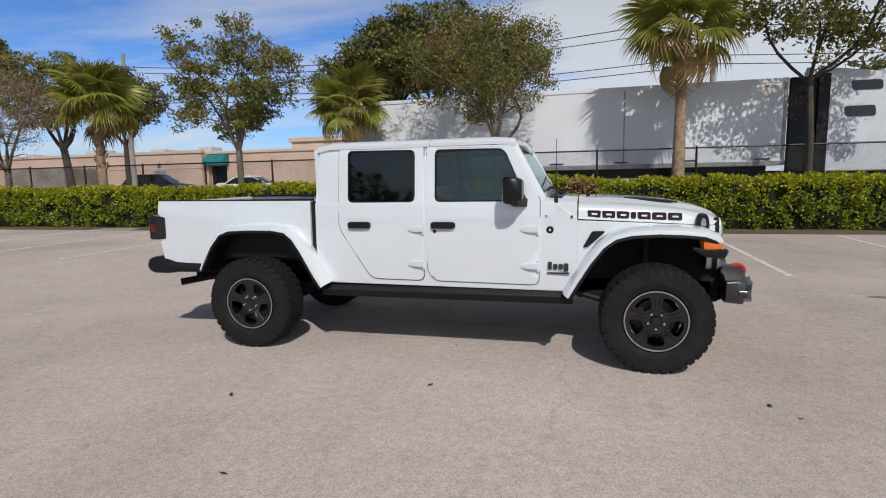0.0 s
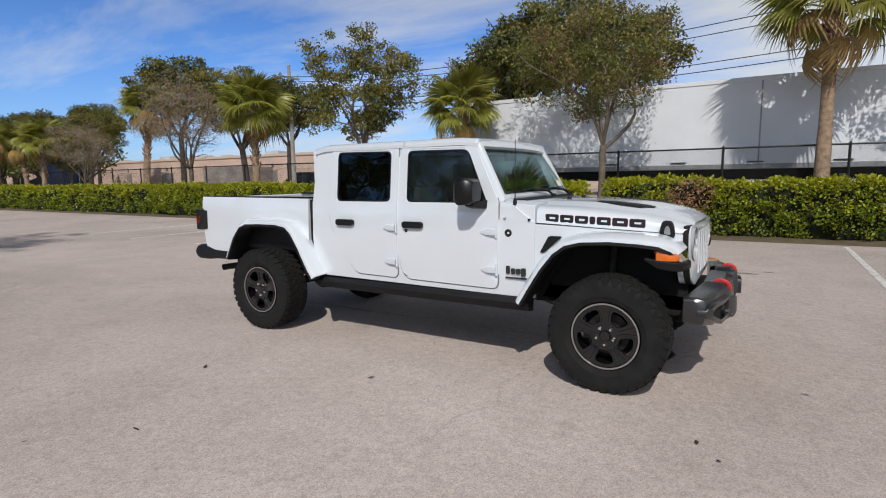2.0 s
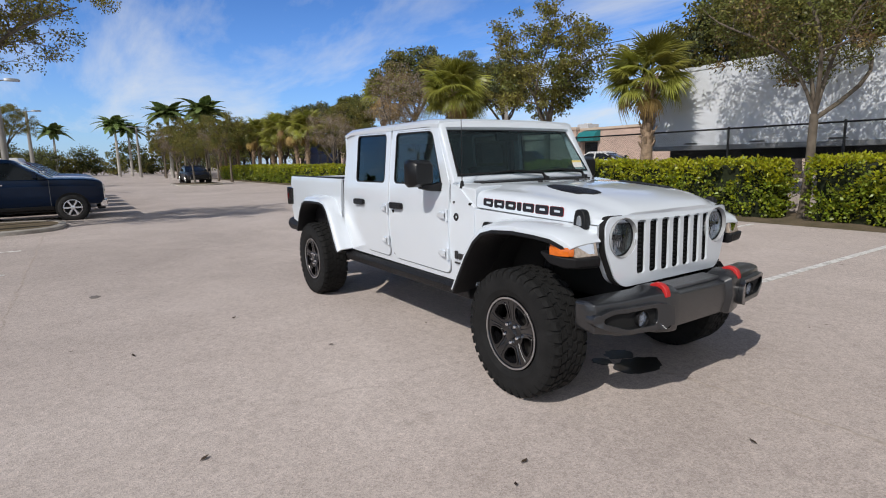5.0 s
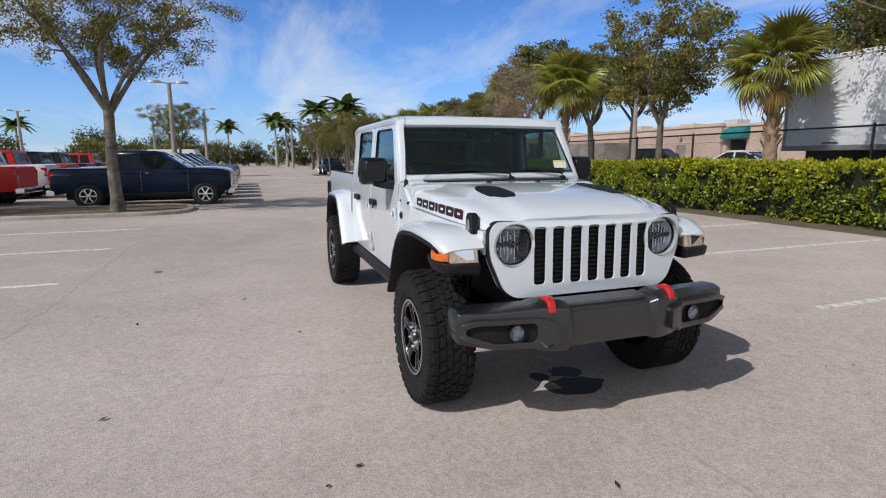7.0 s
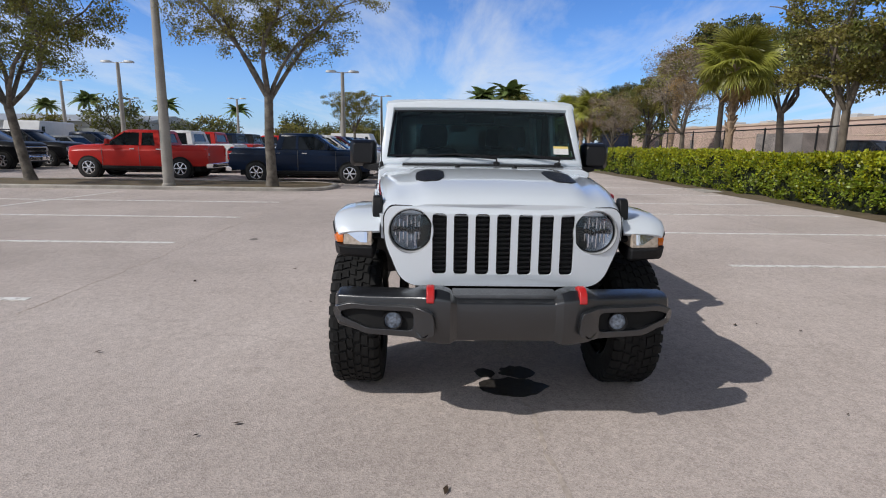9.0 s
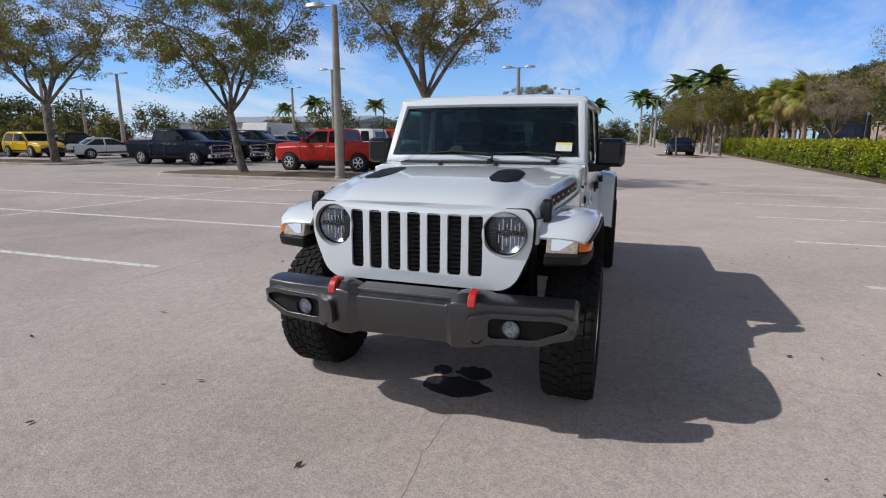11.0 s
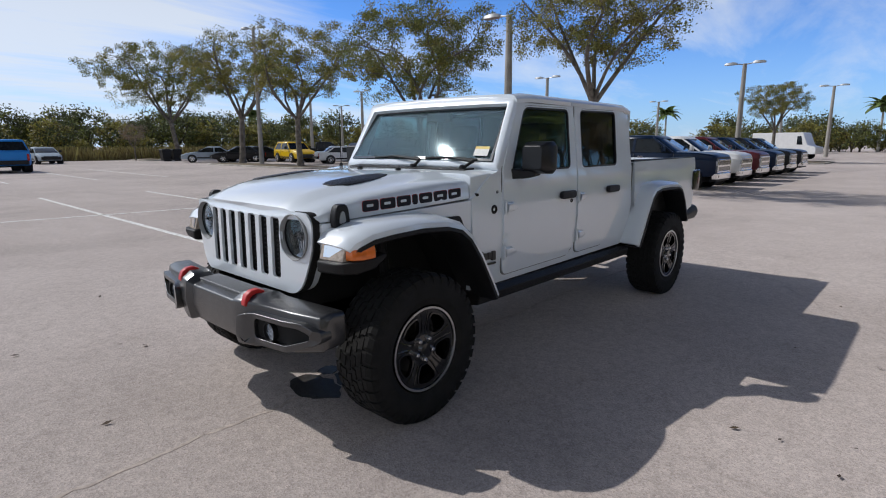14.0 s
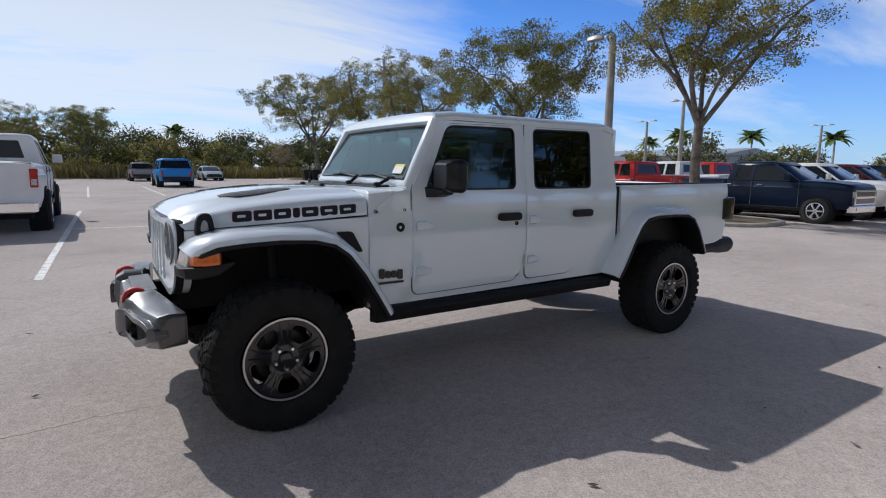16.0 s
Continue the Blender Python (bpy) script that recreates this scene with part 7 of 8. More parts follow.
def seat(x, y, w):
    bm = bmesh.new()
    loft(bm, [[(x + 0.25, y + a * w, 0.90), (x + 0.27, y + a * w, 1.0), (x - 0.18, y + a * w, 0.97), (x - 0.22, y + a * w, 0.85)] for a in (-1, -0.8, 0.8, 1)])
    loft(bm, [[(x - 0.14 + dx, y + a * w * k, z), (x - 0.30 + dx, y + a * w * k, z)] for z, dx, k in ((0.92, 0, 1), (1.2, -0.06, 1), (1.42, -0.11, 0.85)) for a in (-1, 1)], closed=False)
    rows = [[(x - 0.14 + dx, y - w * k, z), (x - 0.12 + dx, y, z), (x - 0.14 + dx, y + w * k, z), (x - 0.28 + dx, y + w * k, z), (x - 0.28 + dx, y - w * k, z)] for z, dx, k in ((0.92, 0, 1), (1.2, -0.06, 1), (1.40, -0.10, 0.85), (1.44, -0.12, 0.7))]
    loft(bm, rows)
    so = part("seat", bm, SEAT, truck, "dark fabric seat", bevel=0.03)
    bm = bmesh.new()
    rows = [[(x - 0.24 + dx, y - 0.13 * k, z), (x - 0.22 + dx, y + 0.13 * k, z), (x - 0.32 + dx, y + 0.13 * k, z), (x - 0.32 + dx, y - 0.13 * k, z)] for z, dx, k in ((1.47, 0, 0.9), (1.53, -0.01, 1), (1.62, -0.03, 0.95), (1.66, -0.04, 0.8))]
    loft(bm, rows)
    tube(bm, [(x - 0.27, y - 0.06, 1.40), (x - 0.27, y - 0.06, 1.50)], 0.008, 6)
    tube(bm, [(x - 0.27, y + 0.06, 1.40), (x - 0.27, y + 0.06, 1.50)], 0.008, 6)
    part("headrest", bm, SEAT, so, bevel=0.02)


for x, y, w in ((0.22, 0.36, 0.24), (0.22, -0.36, 0.24), (-0.66, 0.34, 0.30), (-0.66, -0.34, 0.30)):
    seat(x, y, w)
bm = bmesh.new()
tube(bm, [(-0.12, -0.70, 1.75), (-0.12, -0.45, 1.79), (-0.12, 0.45, 1.79), (-0.12, 0.70, 1.75)], 0.03, 8)
for s in (-1, 1):
    tube(bm, [(-0.12, s * 0.70, 0.7), (-0.12, s * 0.69, 1.75)], 0.035, 8)
part("roll_bar", bm, SEAT, truck)
bm = bmesh.new()
box(bm, 0.60, 0.63, -0.12, 0.12, 1.66, 1.73)
tube(bm, [(0.62, 0, 1.73), (0.67, 0, 1.79)], 0.01, 6)
part("cabin_mirror", bm, BLACK_PLASTIC, truck, bevel=0.01)

# ---- parked vehicles ----
CAR_GLASS = material("dark_car_glass", (0.010, 0.013, 0.016), 0.05, coat=0.0, spec=0.4, vary=0.2, scale=4)
CAR_RUBBER = material("car_tyre", (0.022, 0.022, 0.022), 0.85, vary=0.3, scale=8)
ALLOY = material("bright_alloy", (0.80, 0.80, 0.82), 0.22, metal=0.9, vary=0.15, scale=20)
HEADLAMP = material("parked_headlamp", (0.55, 0.57, 0.6), 0.12, coat=0.7, vary=0.4, scale=30)
TAILRED = material("parked_tail_lamp", (0.45, 0.012, 0.012), 0.2, coat=0.6, vary=0.2, scale=20)


def paint(name, c):
    return material(name, c, 0.32, coat=0.1, spec=0.25, vary=0.06, scale=3)


def car_wheel(R, W):
    bm = bmesh.new()
    h = W / 2
    r = R * 0.64
    lathe(bm, [(-h * 0.7, r), (-h, r + (R - r) * 0.3), (-h, r + (R - r) * 0.7), (-h * 0.8, R), (h * 0.8, R), (h, r + (R - r) * 0.6), (h * 0.8, r)], 28, "y")
    tyre = finish(bm, "tyre", CAR_RUBBER, 40)
    bm = bmesh.new()
    lathe(bm, [(-h * 0.70, r * 1.01), (-h * 0.92, r * 1.01), (-h * 0.97, r * 0.93), (-h * 0.80, r * 0.88), (-h * 0.45, r * 0.86)], 28, "y")
    lathe(bm, [(-h * 0.75, r * 0.30), (-h * 0.95, r * 0.26), (-h * 0.97, 0.0001)], 16, "y")
    for k in range(6):
        a = math.pi / 3 * k
        u, v_ = Vector((math.cos(a), 0, math.sin(a))), Vector((-math.sin(a), 0, math.cos(a)))
        loft(bm, [[u * q - v_ * w + Vector((0, -h * 0.68, 0)), u * q - v_ * w * 0.6 + Vector((0, -h * 0.9, 0)), u * q + v_ * w * 0.6 + Vector((0, -h * 0.9, 0)), u * q + v_ * w + Vector((0, -h * 0.68, 0))] for q, w in ((0.03, 0.030), (r * 0.9, 0.042))])
    rim = finish(bm, "rim", ALLOY, 40)
    bm = bmesh.new()
    lathe(bm, [(-h * 0.42, 0.0001), (-h * 0.42, r * 0.95)], 24, "y")
    back = finish(bm, "wheel_back", UNDER, 40)
    return tyre, rim, back


def vehicle(label, category, mt, L, W, wheels, R, lower, cabin, roofz, bed=None, grille_w=0.7, group="parked vehicles", tall_grille=True):
    """A parked car. lower: (x, half width, bottom, top) stations; cabin: x of base rear, roof rear, roof front, base front and belt height."""
    c = thing("parked_pickup" if bed else "parked_car", label, category, group)
    bm = bmesh.new()
    rows = []
    for x, w, z0, z1 in lower:
        h = z1 - z0
        half = [(w * 0.93, z0), (w * 0.985, z0 + h * 0.20), (w * 0.99, z0 + h * 0.42), (w * 1.006, z0 + h * 0.66), (w * 1.004, z0 + h * 0.73), (w * 0.975, z0 + h * 0.78), (w * 0.955, z1 - 0.05), (w * 0.89, z1)]
        rows.append([(x, -y, z) for y, z in half] + [(x, -w * 0.55, z1 + 0.022), (x, 0, z1 + 0.012), (x, w * 0.55, z1 + 0.022)] + [(x, y, z) for y, z in reversed(half)])
    loft(bm, rows)
    part("body", bm, mt, c, smooth=32)
    xa, xb, xc, xd, belt = cabin
    hw, rwid = W / 2 * 0.94, W / 2 * 0.76
    bm = bmesh.new()
    ring = lambda z, x0, x1, w: [(x0, -w * 0.9, z), (x0 + 0.08, -w, z), (x1 - 0.12, -w, z), (x1, -w * 0.86, z), (x1, w * 0.86, z), (x1 - 0.12, w, z), (x0 + 0.08, w, z), (x0, w * 0.9, z)]
    loft(bm, [ring(belt - 0.02, xa, xd, hw), ring(roofz - 0.06, xb, xc, rwid + 0.02)])
    part("window_glass", bm, CAR_GLASS, c, "dark window glass", smooth=30)
    bm = bmesh.new()
    k = (roofz - 0.06 - belt) and 0.06 / (roofz - 0.06 - belt)
    low = ring(roofz - 0.12, xb + (xa - xb) * k - 0.015, xc + (xd - xc) * k + 0.015, rwid + 0.02 + (hw - rwid) * k + 0.014)
    loft(bm, [low, ring(roofz - 0.065, xb - 0.02, xc + 0.03, rwid + 0.034), ring(roofz - 0.02, xb + 0.03, xc - 0.05, rwid), ring(roofz, xb + 0.2, xc - 0.25, rwid - 0.12)])
    part("roof", bm, mt, c, smooth=70)
    if bed:
        bm = bmesh.new()
        for y0, y1, k0, k1 in ((-1.0, -0.72, 0.0, 1.0), (0.72, 1.0, 0.0, 1.0), (-0.72, 0.72, 0.0, 0.22), (-0.72, 0.72, 0.84, 1.0)):
            loft(bm, [[(xa + (xb - xa) * k + d, (hw + (rwid - hw) * k) * y, belt - 0.02 + (roofz - 0.04 - belt) * k) for k, y in ((k0, y0), (k0, y1), (k1, y1), (k1, y0))] for d in (-0.02, 0.02)])
        part("cab_back", bm, mt, c)
    mid = (xb + xc) / 2 + 0.05
    for s in (-1, 1):
        for (b0, t0, pw) in ((xa + 0.11, xb + 0.10, 0.11 if bed else 0.07), (mid - 0.05, mid - 0.05, 0.05), (xd - 0.09, xc - 0.07, 0.045)):
            bm = bmesh.new()
            loft(bm, [[(x - pw, s * (w + 0.008), z), (x + pw, s * (w + 0.008), z), (x + pw, s * (w - 0.05), z), (x - pw, s * (w - 0.05), z)] for x, w, z in ((b0, hw, belt - 0.02), (t0, rwid + 0.025, roofz - 0.06))])
            part("pillar", bm, mt, c)
        for hx in (mid - 0.9, mid + 0.15):
            bm = bmesh.new()
            box(bm, hx, hx + 0.2, s * W / 2 - 0.01, s * W / 2 + 0.02, belt - 0.18, belt - 0.14)
            part("door_handle", bm, mt if not bed else CHROME, c)
        for sx in (mid - 1.02, mid - 0.02, xd - 0.05):
            bm = bmesh.new()
            box(bm, sx, sx + 0.012, s * (W / 2 - 0.012), s * (W / 2 + 0.004), 0.48, belt - 0.05)
            part("door_gap", bm, SEAM, c)
        bm = bmesh.new()
        loft(bm, [[(xd - 0.42 + a, s * y, belt + b) for a, b in ((0, 0.02), (0.12, 0.02), (0.10, 0.22), (0, 0.22))] for y in (W / 2 + 0.02, W / 2 + 0.22)])
        part("mirror", bm, BLACK_PLASTIC if not bed else mt, c, bevel=0.02)
    tyre, rim, back = car_wheel(R, 0.26)
    for x in wheels:
        for s in (-1, 1):
            bm = bmesh.new()
            lathe(bm, [(s * (W / 2 - 0.30), R * 1.16), (s * (W / 2 + 0.006), R * 1.16), (s * (W / 2 + 0.006), 0.0001)], 24, "y", (x, 0, R * 1.02))
            part("wheel_arch", bm, UNDER, c)
            m = pose(x, s * (W / 2 - 0.06), R, 0, 0, 0 if s < 0 else 180)
            wo = shared("tyre", tyre, c, m)
            shared("rim", rim, wo, Matrix())
            shared("wheel_back", back, wo, Matrix())
    x0, x1 = lower[0][0], lower[-1][0]
    zt = lower[-1][3]
    wf, wr_ = lower[-1][1], lower[0][1]
    bm = bmesh.new()
    loft(bm, [[(x, -w, 0.38), (x, -w, 0.60), (x, w, 0.60), (x, w, 0.38)] for x, w in ((x1 - 0.12, wf * 1.0), (x1 + 0.05, wf * 0.97), (x1 + 0.10, wf * 0.7))])
    part("front_bumper", bm, CHROME if bed else BLACK_PLASTIC, c, bevel=0.03)
    bm = bmesh.new()
    gz0, gz1 = (0.66, zt - 0.10) if tall_grille else (0.5, 0.66)
    box(bm, x1 - 0.03, x1 + 0.035, -grille_w, grille_w, gz0, gz1)
    part("grille", bm, BLACK_GLOSS, c, bevel=0.02)
    if bed:
        bm = bmesh.new()
        box(bm, x1 + 0.03, x1 + 0.05, -grille_w * 0.95, grille_w * 0.95, (gz0 + gz1) / 2 - 0.03, (gz0 + gz1) / 2 + 0.03)
        part("grille_bar", bm, CHROME, c)
        bm = bmesh.new()
        for y0, y1, z0, z1 in ((-grille_w - 0.05, grille_w + 0.05, gz1 - 0.02, gz1 + 0.045), (-grille_w - 0.05, grille_w + 0.05, gz0 - 0.05, gz0 + 0.01), (-grille_w - 0.06, -grille_w + 0.02, gz0, gz1), (grille_w - 0.02, grille_w + 0.06, gz0, gz1)):
            box(bm, x1 - 0.04, x1 + 0.045, y0, y1, z0, z1)
        part("grille_frame", bm, CHROME, c, "chrome grille frame", bevel=0.015)
        bm = bmesh.new()
        loft(bm, [[(x, -w, 0.30), (x, -w, 0.40), (x, w, 0.40), (x, w, 0.30)] for x, w in ((x1 - 0.2, wf * 0.9), (x1 + 0.02, wf * 0.85))])
        part("air_dam", bm, BLACK_PLASTIC, c, bevel=0.02)
        for s in (-1, 1):
            bm = bmesh.new()
            loft(bm, [[(x1 + 0.055, s * y, z) for y, z in ((wf * 0.55, 0.44), (wf * 0.85, 0.44), (wf * 0.82, 0.55), (wf * 0.58, 0.55))], [(x1 + 0.085, s * y, z) for y, z in ((wf * 0.57, 0.45), (wf * 0.83, 0.45), (wf * 0.80, 0.54), (wf * 0.60, 0.54))]])
            part("fog_lamp", bm, BLACK_GLOSS, c)
    for s in (-1, 1):
        bm = bmesh.new()
        loft(bm, [[(x, s * y0, z0), (x, s * y1, z0 + 0.02), (x, s * y1, z1 - 0.02), (x, s * y0, z1)] for x, y0, y1, z0, z1 in ((x1 - 0.30, wf * 0.80, wf * 1.012, zt - 0.28, zt - 0.07), (x1 + 0.025, wf * 0.62, wf * 0.985, zt - 0.30, zt - 0.10))])
        part("headlight", bm, HEADLAMP, c, bevel=0.015)
        bm = bmesh.new()
        tz = lower[0][3]
        box(bm, x0 - 0.025, x0 + 0.16, min(s * wr_ * 0.88, s * wr_ * 1.01), max(s * wr_ * 0.88, s * wr_ * 1.01), tz - 0.42, tz - 0.08)
        tail = part("tail_light", bm, TAILRED, c, bevel=0.015)
        if bed:
            bm = bmesh.new()
            box(bm, x0 - 0.032, x0 - 0.02, min(s * wr_ * 0.90, s * wr_ * 0.99), max(s * wr_ * 0.90, s * wr_ * 0.99), tz - 0.38, tz - 0.27)
            part("clear_lens", bm, HEADLAMP, tail)
    bm = bmesh.new()
    loft(bm, [[(x, -w, 0.42), (x, -w, 0.62), (x, w, 0.62), (x, w, 0.42)] for x, w in ((x0 - 0.16, wr_ * 0.93), (x0 + 0.10, wr_ * 0.98))])
    part("rear_bumper", bm, CHROME if bed else BLACK_PLASTIC, c, bevel=0.03)
    if bed:
        bm = bmesh.new()
        box(bm, x0 + 0.05, xa - 0.05, -W / 2 * 0.86, W / 2 * 0.86, lower[0][3] + 0.005, lower[0][3] + 0.03)
        part("bed_cover", bm, BLACK_PLASTIC, c, bevel=0.01)
    for s in (-1, 1):
        bm = bmesh.new()
        loft(bm, [[(x, s * W / 2 * 0.90, 0.36), (x, s * W / 2 * 0.975, 0.37), (x, s * W / 2 * 0.99, 0.47), (x, s * W / 2 * 0.92, 0.48)] for x in (wheels[0] + R * 1.2, wheels[1] - R * 1.2)])
        part("sill", bm, BLACK_PLASTIC, c, bevel=0.01)
    bm = bmesh.new()
    box(bm, x0 + 0.4, x1 - 0.4, -W / 2 * 0.8, W / 2 * 0.8, 0.28, 0.52)
    part("underbody", bm, UNDER, c)
    return c


def pickup(mt, label):
    return vehicle(label, "pickup truck", mt, 5.9, 2.05, (-1.85, 1.80), 0.40, [(-2.95, 0.96, 0.54, 1.30), (-2.8, 1.0, 0.50, 1.33), (-1.16, 1.02, 0.46, 1.31), (-1.13, 0.98, 0.46, 1.28), (-1.10, 1.02, 0.46, 1.33), (0.6, 1.02, 0.46, 1.33), (1.15, 1.01, 0.46, 1.32), (1.65, 1.0, 0.46, 1.31), (2.15, 0.99, 0.46, 1.29), (2.45, 0.97, 0.48, 1.25), (2.60, 0.94, 0.52, 1.20), (2.67, 0.88, 0.56, 1.13)], (-1.08, -0.95, 0.42, 1.30, 1.32), 1.93, bed=True)


def suv(mt, label):
    return vehicle(label, "car", mt, 4.6, 1.86, (-1.35, 1.38), 0.36, [(-2.25, 0.80, 0.42, 1.02), (-2.12, 0.90, 0.36, 1.10), (-1.0, 0.92, 0.32, 1.08), (0.6, 0.92, 0.32, 1.06), (1.2, 0.91, 0.32, 1.02), (1.95, 0.88, 0.32, 0.92), (2.25, 0.78, 0.38, 0.78)], (-2.12, -1.72, 0.32, 1.05, 1.06), 1.66, grille_w=0.5, tall_grille=False)


def sedan(mt, label):
    return vehicle(label, "car", mt, 4.7, 1.82, (-1.40, 1.42), 0.33, [(-2.32, 0.76, 0.36, 0.92), (-2.15, 0.86, 0.30, 0.98), (-1.0, 0.90, 0.26, 0.96), (0.6, 0.90, 0.26, 0.94), (1.2, 0.89, 0.26, 0.92), (2.0, 0.85, 0.28, 0.80), (2.32, 0.72, 0.34, 0.66)], (-1.80, -1.05, 0.15, 1.15, 0.94), 1.43, grille_w=0.5, tall_grille=False)


P_RED = paint("red_paint", (0.50, 0.025, 0.02))
P_NAVY = paint("navy_paint", (0.003, 0.012, 0.036))
P_BLACK = paint("black_paint", (0.012, 0.012, 0.014))
P_WHITE = paint("plain_white_paint", (0.72, 0.72, 0.72))
P_MAROON = paint("maroon_paint", (0.09, 0.015, 0.02))
P_BLUE = paint("bright_blue_paint", (0.02, 0.21, 0.58))
P_SILVER = paint("silver_blue_paint", (0.30, 0.36, 0.42))
P_GREY = paint("grey_paint", (0.22, 0.23, 0.24))
P_YELLOW = paint("yellow_paint", (0.62, 0.40, 0.01))

red = put(pickup(P_RED, "bright red crew-cab pickup truck parked by the island"), -17.6, -12.0, 0, -90, 0.97)
navy = put(pickup(P_NAVY, "dark navy crew-cab pickup truck parked by the island"), -15.9, -5.0, 0, 90, 0.93)
white_p = put(pickup(P_WHITE, "white crew-cab pickup truck with chrome bumpers"), 4.5, -13.2, 0, -90, 1.11)
maroon = put(pickup(P_MAROON, "dark maroon pickup truck in a parked row"), -21.4, -5.0, 0, 90, 0.93)
black_p = put(pickup(P_BLACK, "black pickup truck in a parked row"), -27.0, -5.0, 0, 90, 0.93)
again(white_p, -18.65, -5.0, 0, 90, 0.93)
again(navy, -24.2, -5.0, 0, 90, 0.93)
again(black_p, -29.8, -5.0, 0, 90, 0.93)
again(navy, -19.3, -22.6, 0, 90)
again(black_p, -22.4, -22.5, 0, 90)
again(black_p, -25.4, -22.4, 0, 90)
again(navy, -31.5, -22.5, 0, 90)
again(white_p, -21.4, -12.4, 0, -90)
again(red, -24.4, -12.5, 0, -90)
again(navy, -27.5, -12.5, 0, -90)
again(black_p, -30.5, -12.5, 0, -90)
again(red, -36.5, -12.4, 0, -90)
blue_s = put(suv(P_BLUE, "bright blue compact car parked facing away"), -2.35, -38.3, 0, -90, 1.14)
grey_s = put(suv(P_GREY, "grey compact car parked in the lot"), -1.5, -53.0, 0, -90)
again(grey_s, -28.5, -22.0, 0, 90)

silver = put(sedan(P_SILVER, "silver-blue sedan parked in the far row"), -18.8, -47.2, 0, -25)
again(silver, -7.7, -54.5, 0, 90)
black_s = put(sedan(P_BLACK, "black sedan parked in the far row"), -20.6, -45.2, 0, -20)
again(silver, -22.4, -47.0, 0, -20)
again(black_s, -23.3, -45.0, 0, 150)
yellow = put(suv(P_YELLOW, "yellow boxy off-road car in the far row"), -23.7, -40.65, 0, 82, 1.1)
white_s = put(sedan(P_WHITE, "white sedan parked with its doors shut"), -24.2, -34.0, 0, 160)
again(black_p, -26.4, -39.6, 0, 150, 0.93)
again(white_s, -19.6, 26.0, 0.45, 10)
dark_suv = put(suv(P_BLACK, "black car parked behind the fence"), -27.0, 26.0, 0.45, 20)
again(black_s, -45.0, 5.0, 0.1, 0)
for k, (x, y, rz) in enumerate(((-70, -14, 90), (-73, -14, 90), (-44, -20, 90), (-47, -20.5, 90), (-50, -20, 90), (-53, -20.4, 90), (-56, -21, 90), (-40, -34, 80), (-44, -34, 90), (-48, -34.5, 90), (-36, -30, 90), (-60, -20, 90), (-64, -20, 90))):
    again((white_s, black_s, silver, dark_suv, grey_s, navy, black_p)[(k * 3) % 7], x, y, 0, rz)


# box vans
def box_van(label, L, H):
    c = thing("box_van", label, "van", "white vans")
    bm = bmesh.new()
    prism(bm, rounded([(-L / 2, 0.5), (-L / 2, H), (L / 2 - 1.2, H), (L / 2 - 0.7, 1.35), (L / 2, 1.15), (L / 2 + 0.05, 0.5)], 0.12), -1.0, 1.0)
    part("body", bm, P_WHITE, c, bevel=0.05)
    bm = bmesh.new()
    prism(bm, [(L / 2 - 1.15, 1.4), (L / 2 - 1.65, 1.4), (L / 2 - 1.65, H - 0.35), (L / 2 - 1.30, H - 0.35)], -1.012, 1.012)
    part("side_window", bm, CAR_GLASS, c)
    tyre, rim, back = car_wheel(0.38, 0.24)
    for x in (-L / 2 + 1.0, L / 2 - 1.0):
        for s in (-1, 1):
            wo = shared("tyre", tyre, c, pose(x, s * 0.92, 0.38, 0, 0, 0 if s < 0 else 180))
            shared("rim", rim, wo, Matrix())
            shared("wheel_back", back, wo, Matrix())
    return c


van = put(box_van("white high-roofed van parked in the far row", 5.8, 2.55), -31.5, -26.0, 0, 10)
again(van, -60, -9.0, 0, 80)

# leaves blown over the asphalt
LITTER = material("fallen_leaf", (0.055, 0.034, 0.02), 0.85, island=0.4)
lr = np.random.default_rng(9)
spots = [(-1.22, -1.98), (0.13, -1.51), (1.40, -2.73), (2.39, -1.41), (-0.78, 2.73), (2.96, -0.31), (0.72, 2.23), (3.1, -1.9), (-0.6, -2.9), (2.2, -3.2)]
P = np.array([(x, y, 0.012) for x, y in spots] + [(lr.uniform(-9, 7), lr.uniform(-5, 8), 0.012) for _ in range(110)])
A = lr.uniform(0, 6.28, len(P))
Ls = lr.uniform(0.008, 0.022, len(P))
Ls[:10] = 0.03
u = np.stack([np.cos(A), np.sin(A), lr.uniform(-0.05, 0.25, len(P))], axis=1) * Ls[:, None]
w_ = np.stack([-np.sin(A), np.cos(A), lr.uniform(-0.1, 0.3, len(P))], axis=1) * Ls[:, None] * 0.45
tagged(quads("fallen_leaves", np.stack([P - u, P + w_, P + u, P - w_], axis=1), LITTER), "small dry brown leaves on the asphalt", "leaves")


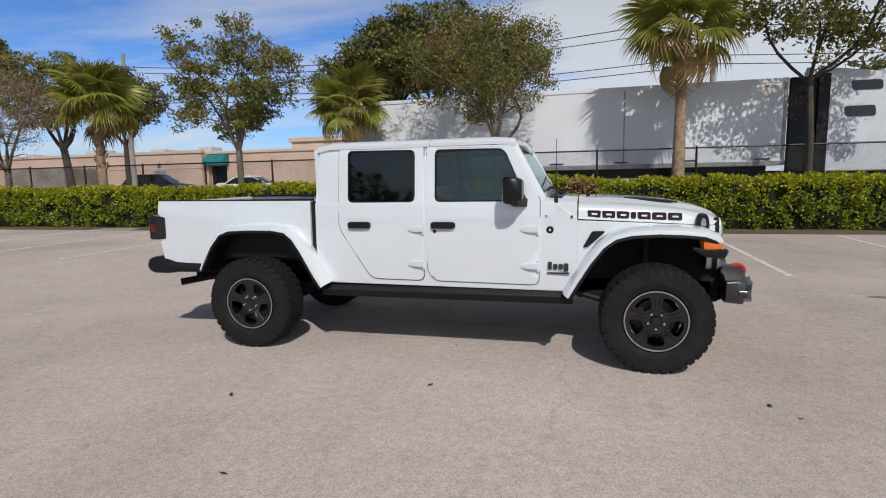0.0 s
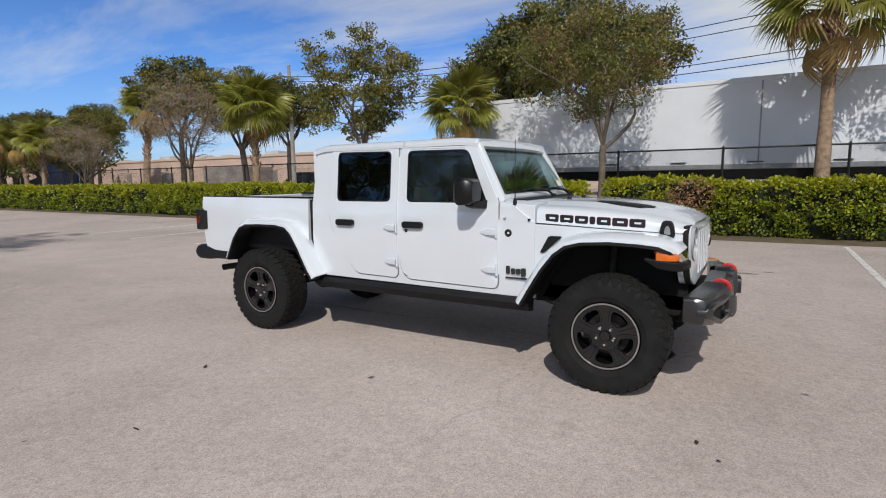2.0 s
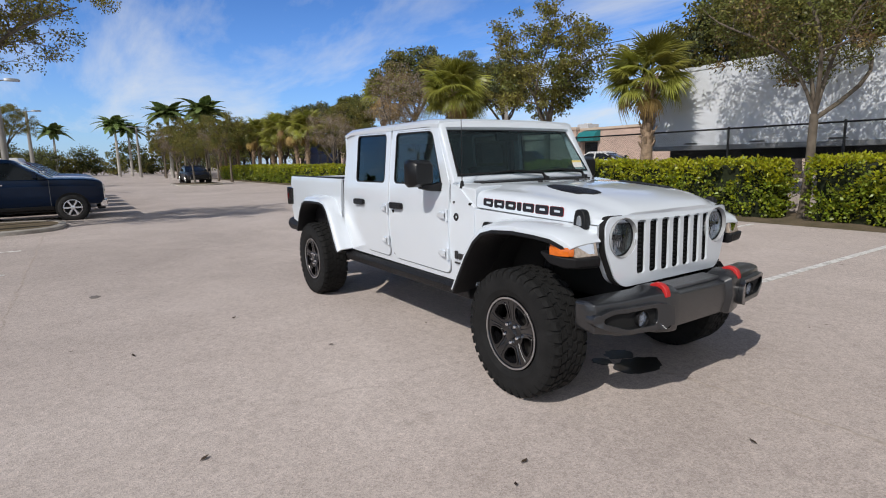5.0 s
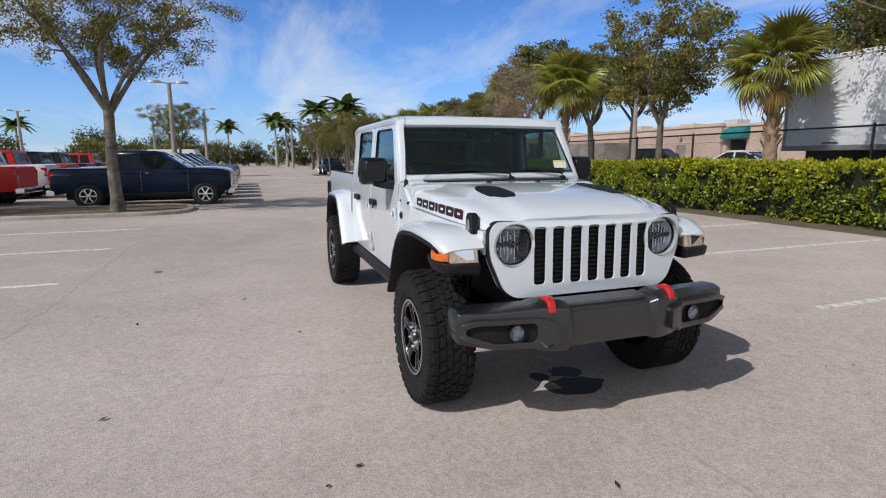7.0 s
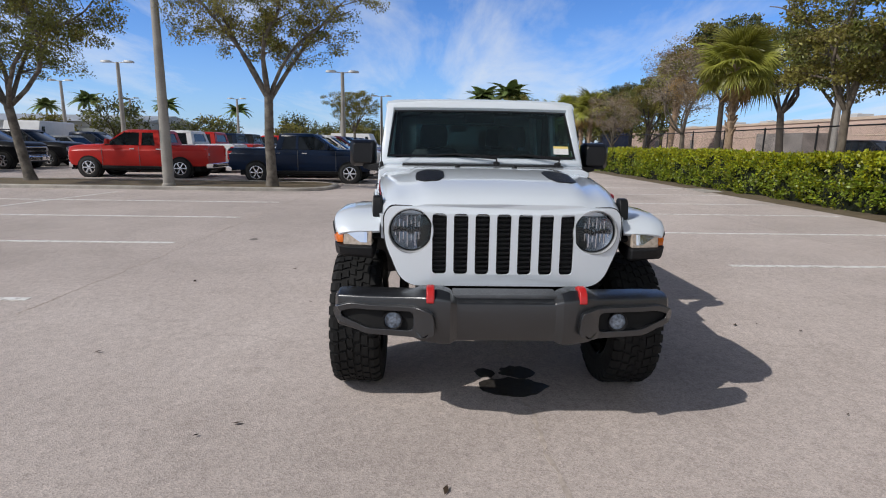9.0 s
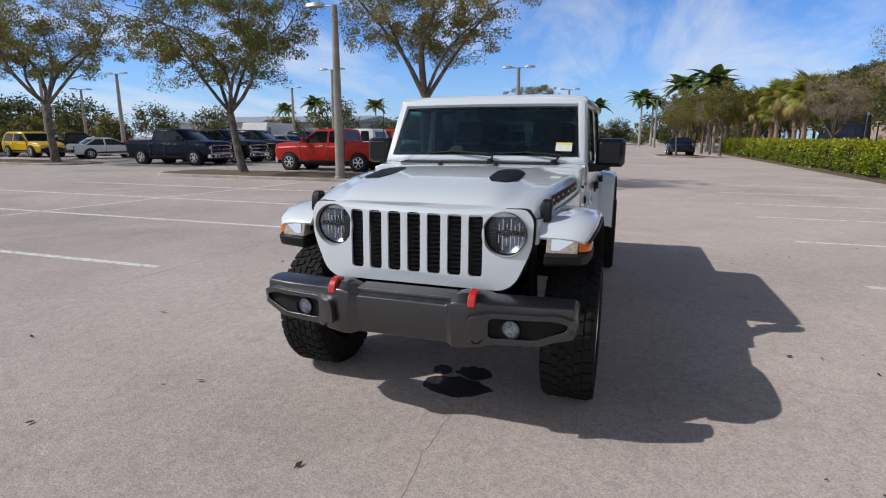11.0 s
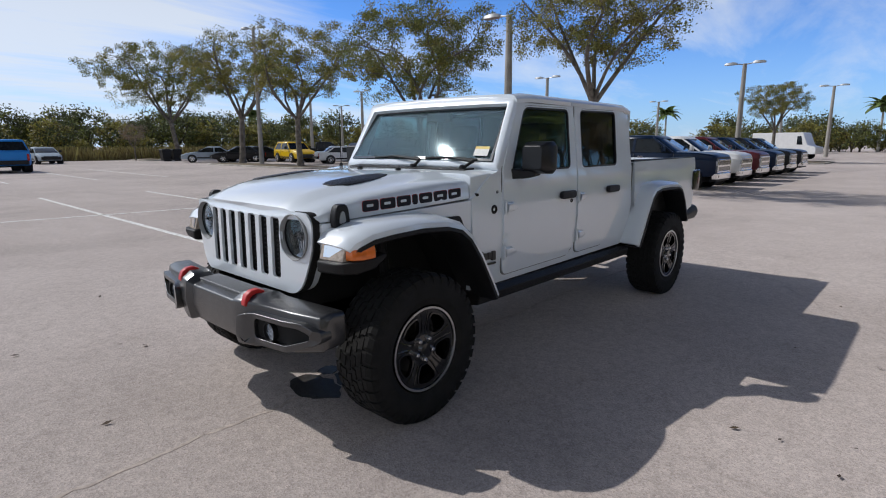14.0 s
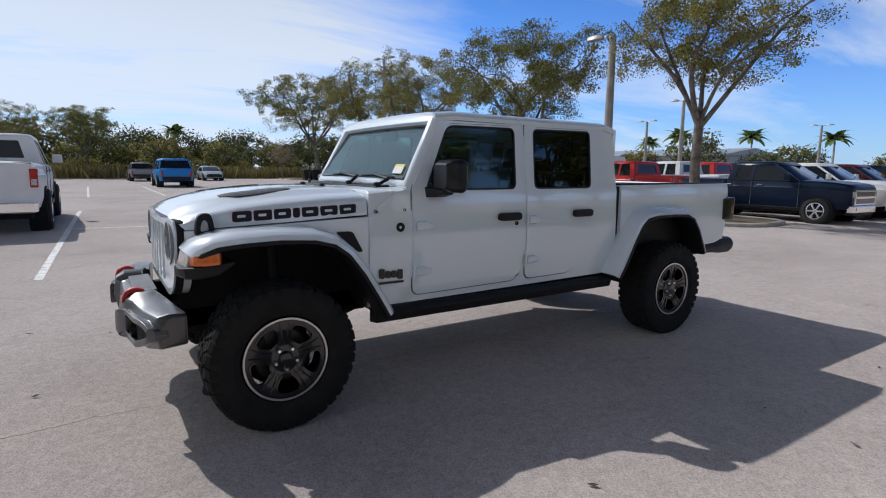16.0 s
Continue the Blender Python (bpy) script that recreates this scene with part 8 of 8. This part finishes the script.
# a fallen palm frond base and tar stains near the hedge
BOOT = material("dry_orange_frond", (0.52, 0.25, 0.11), 0.8, vary=0.35, scale=14, bump=0.4)
boot = thing("dry_palm_frond", "dry orange-brown palm frond base lying on asphalt", "palm frond")
bm = bmesh.new()
loft(bm, [[(x, -w, 0.004), (x, -w * 0.6, h), (x, w * 0.6, h + 0.004), (x, w, 0.004), (x, 0, 0.002)] for x, w, h in ((-0.20, 0.012, 0.02), (-0.12, 0.03, 0.045), (0.0, 0.022, 0.04), (0.14, 0.016, 0.03), (0.28, 0.006, 0.015))])
part("frond_base", bm, BOOT, boot, bevel=0.003)
bm = bmesh.new()
loft(bm, [[(-0.19 - 0.03 * k, a * 0.03 + 0.03 * k * a, 0.004 + 0.01 * k), (-0.19 - 0.03 * k, a * 0.045 + 0.03 * k * a, 0.004 + 0.01 * k), (-0.19 - 0.03 * k, a * 0.04 + 0.03 * k * a, 0.02 + 0.008 * k)] for k in range(3) for a in (1,)])
part("split_tip", bm, BOOT, boot)
put(boot, 1.81, 6.03, 0, 155)
STAIN = material("tar_stain", (0.21, 0.185, 0.165), 0.8, vary=0.35, scale=12)
rs = random.Random(12)
for sx, sy, sr, sq in ((2.44, 4.74, 0.17, 0.35), (2.30, 5.05, 0.13, 0.16), (2.75, 5.0, 0.09, 0.3), (-3.2, -3.1, 0.10, 0.5), (4.6, 2.2, 0.12, 0.5)):
    bm = bmesh.new()
    ring = [(sx + sr * math.cos(a) * rs.uniform(0.75, 1.15), sy + sr * sq * math.sin(a) * rs.uniform(0.6, 1.25)) for a in (2 * math.pi * k / 18 for k in range(18))]
    loft(bm, [[(x, y, z) for x, y in ring] for z in (0.0, 0.0022)])
    tagged(part("asphalt_stain", bm, STAIN, smooth=0), "dark tar stain soaked into the asphalt", "stain", kind="structure")

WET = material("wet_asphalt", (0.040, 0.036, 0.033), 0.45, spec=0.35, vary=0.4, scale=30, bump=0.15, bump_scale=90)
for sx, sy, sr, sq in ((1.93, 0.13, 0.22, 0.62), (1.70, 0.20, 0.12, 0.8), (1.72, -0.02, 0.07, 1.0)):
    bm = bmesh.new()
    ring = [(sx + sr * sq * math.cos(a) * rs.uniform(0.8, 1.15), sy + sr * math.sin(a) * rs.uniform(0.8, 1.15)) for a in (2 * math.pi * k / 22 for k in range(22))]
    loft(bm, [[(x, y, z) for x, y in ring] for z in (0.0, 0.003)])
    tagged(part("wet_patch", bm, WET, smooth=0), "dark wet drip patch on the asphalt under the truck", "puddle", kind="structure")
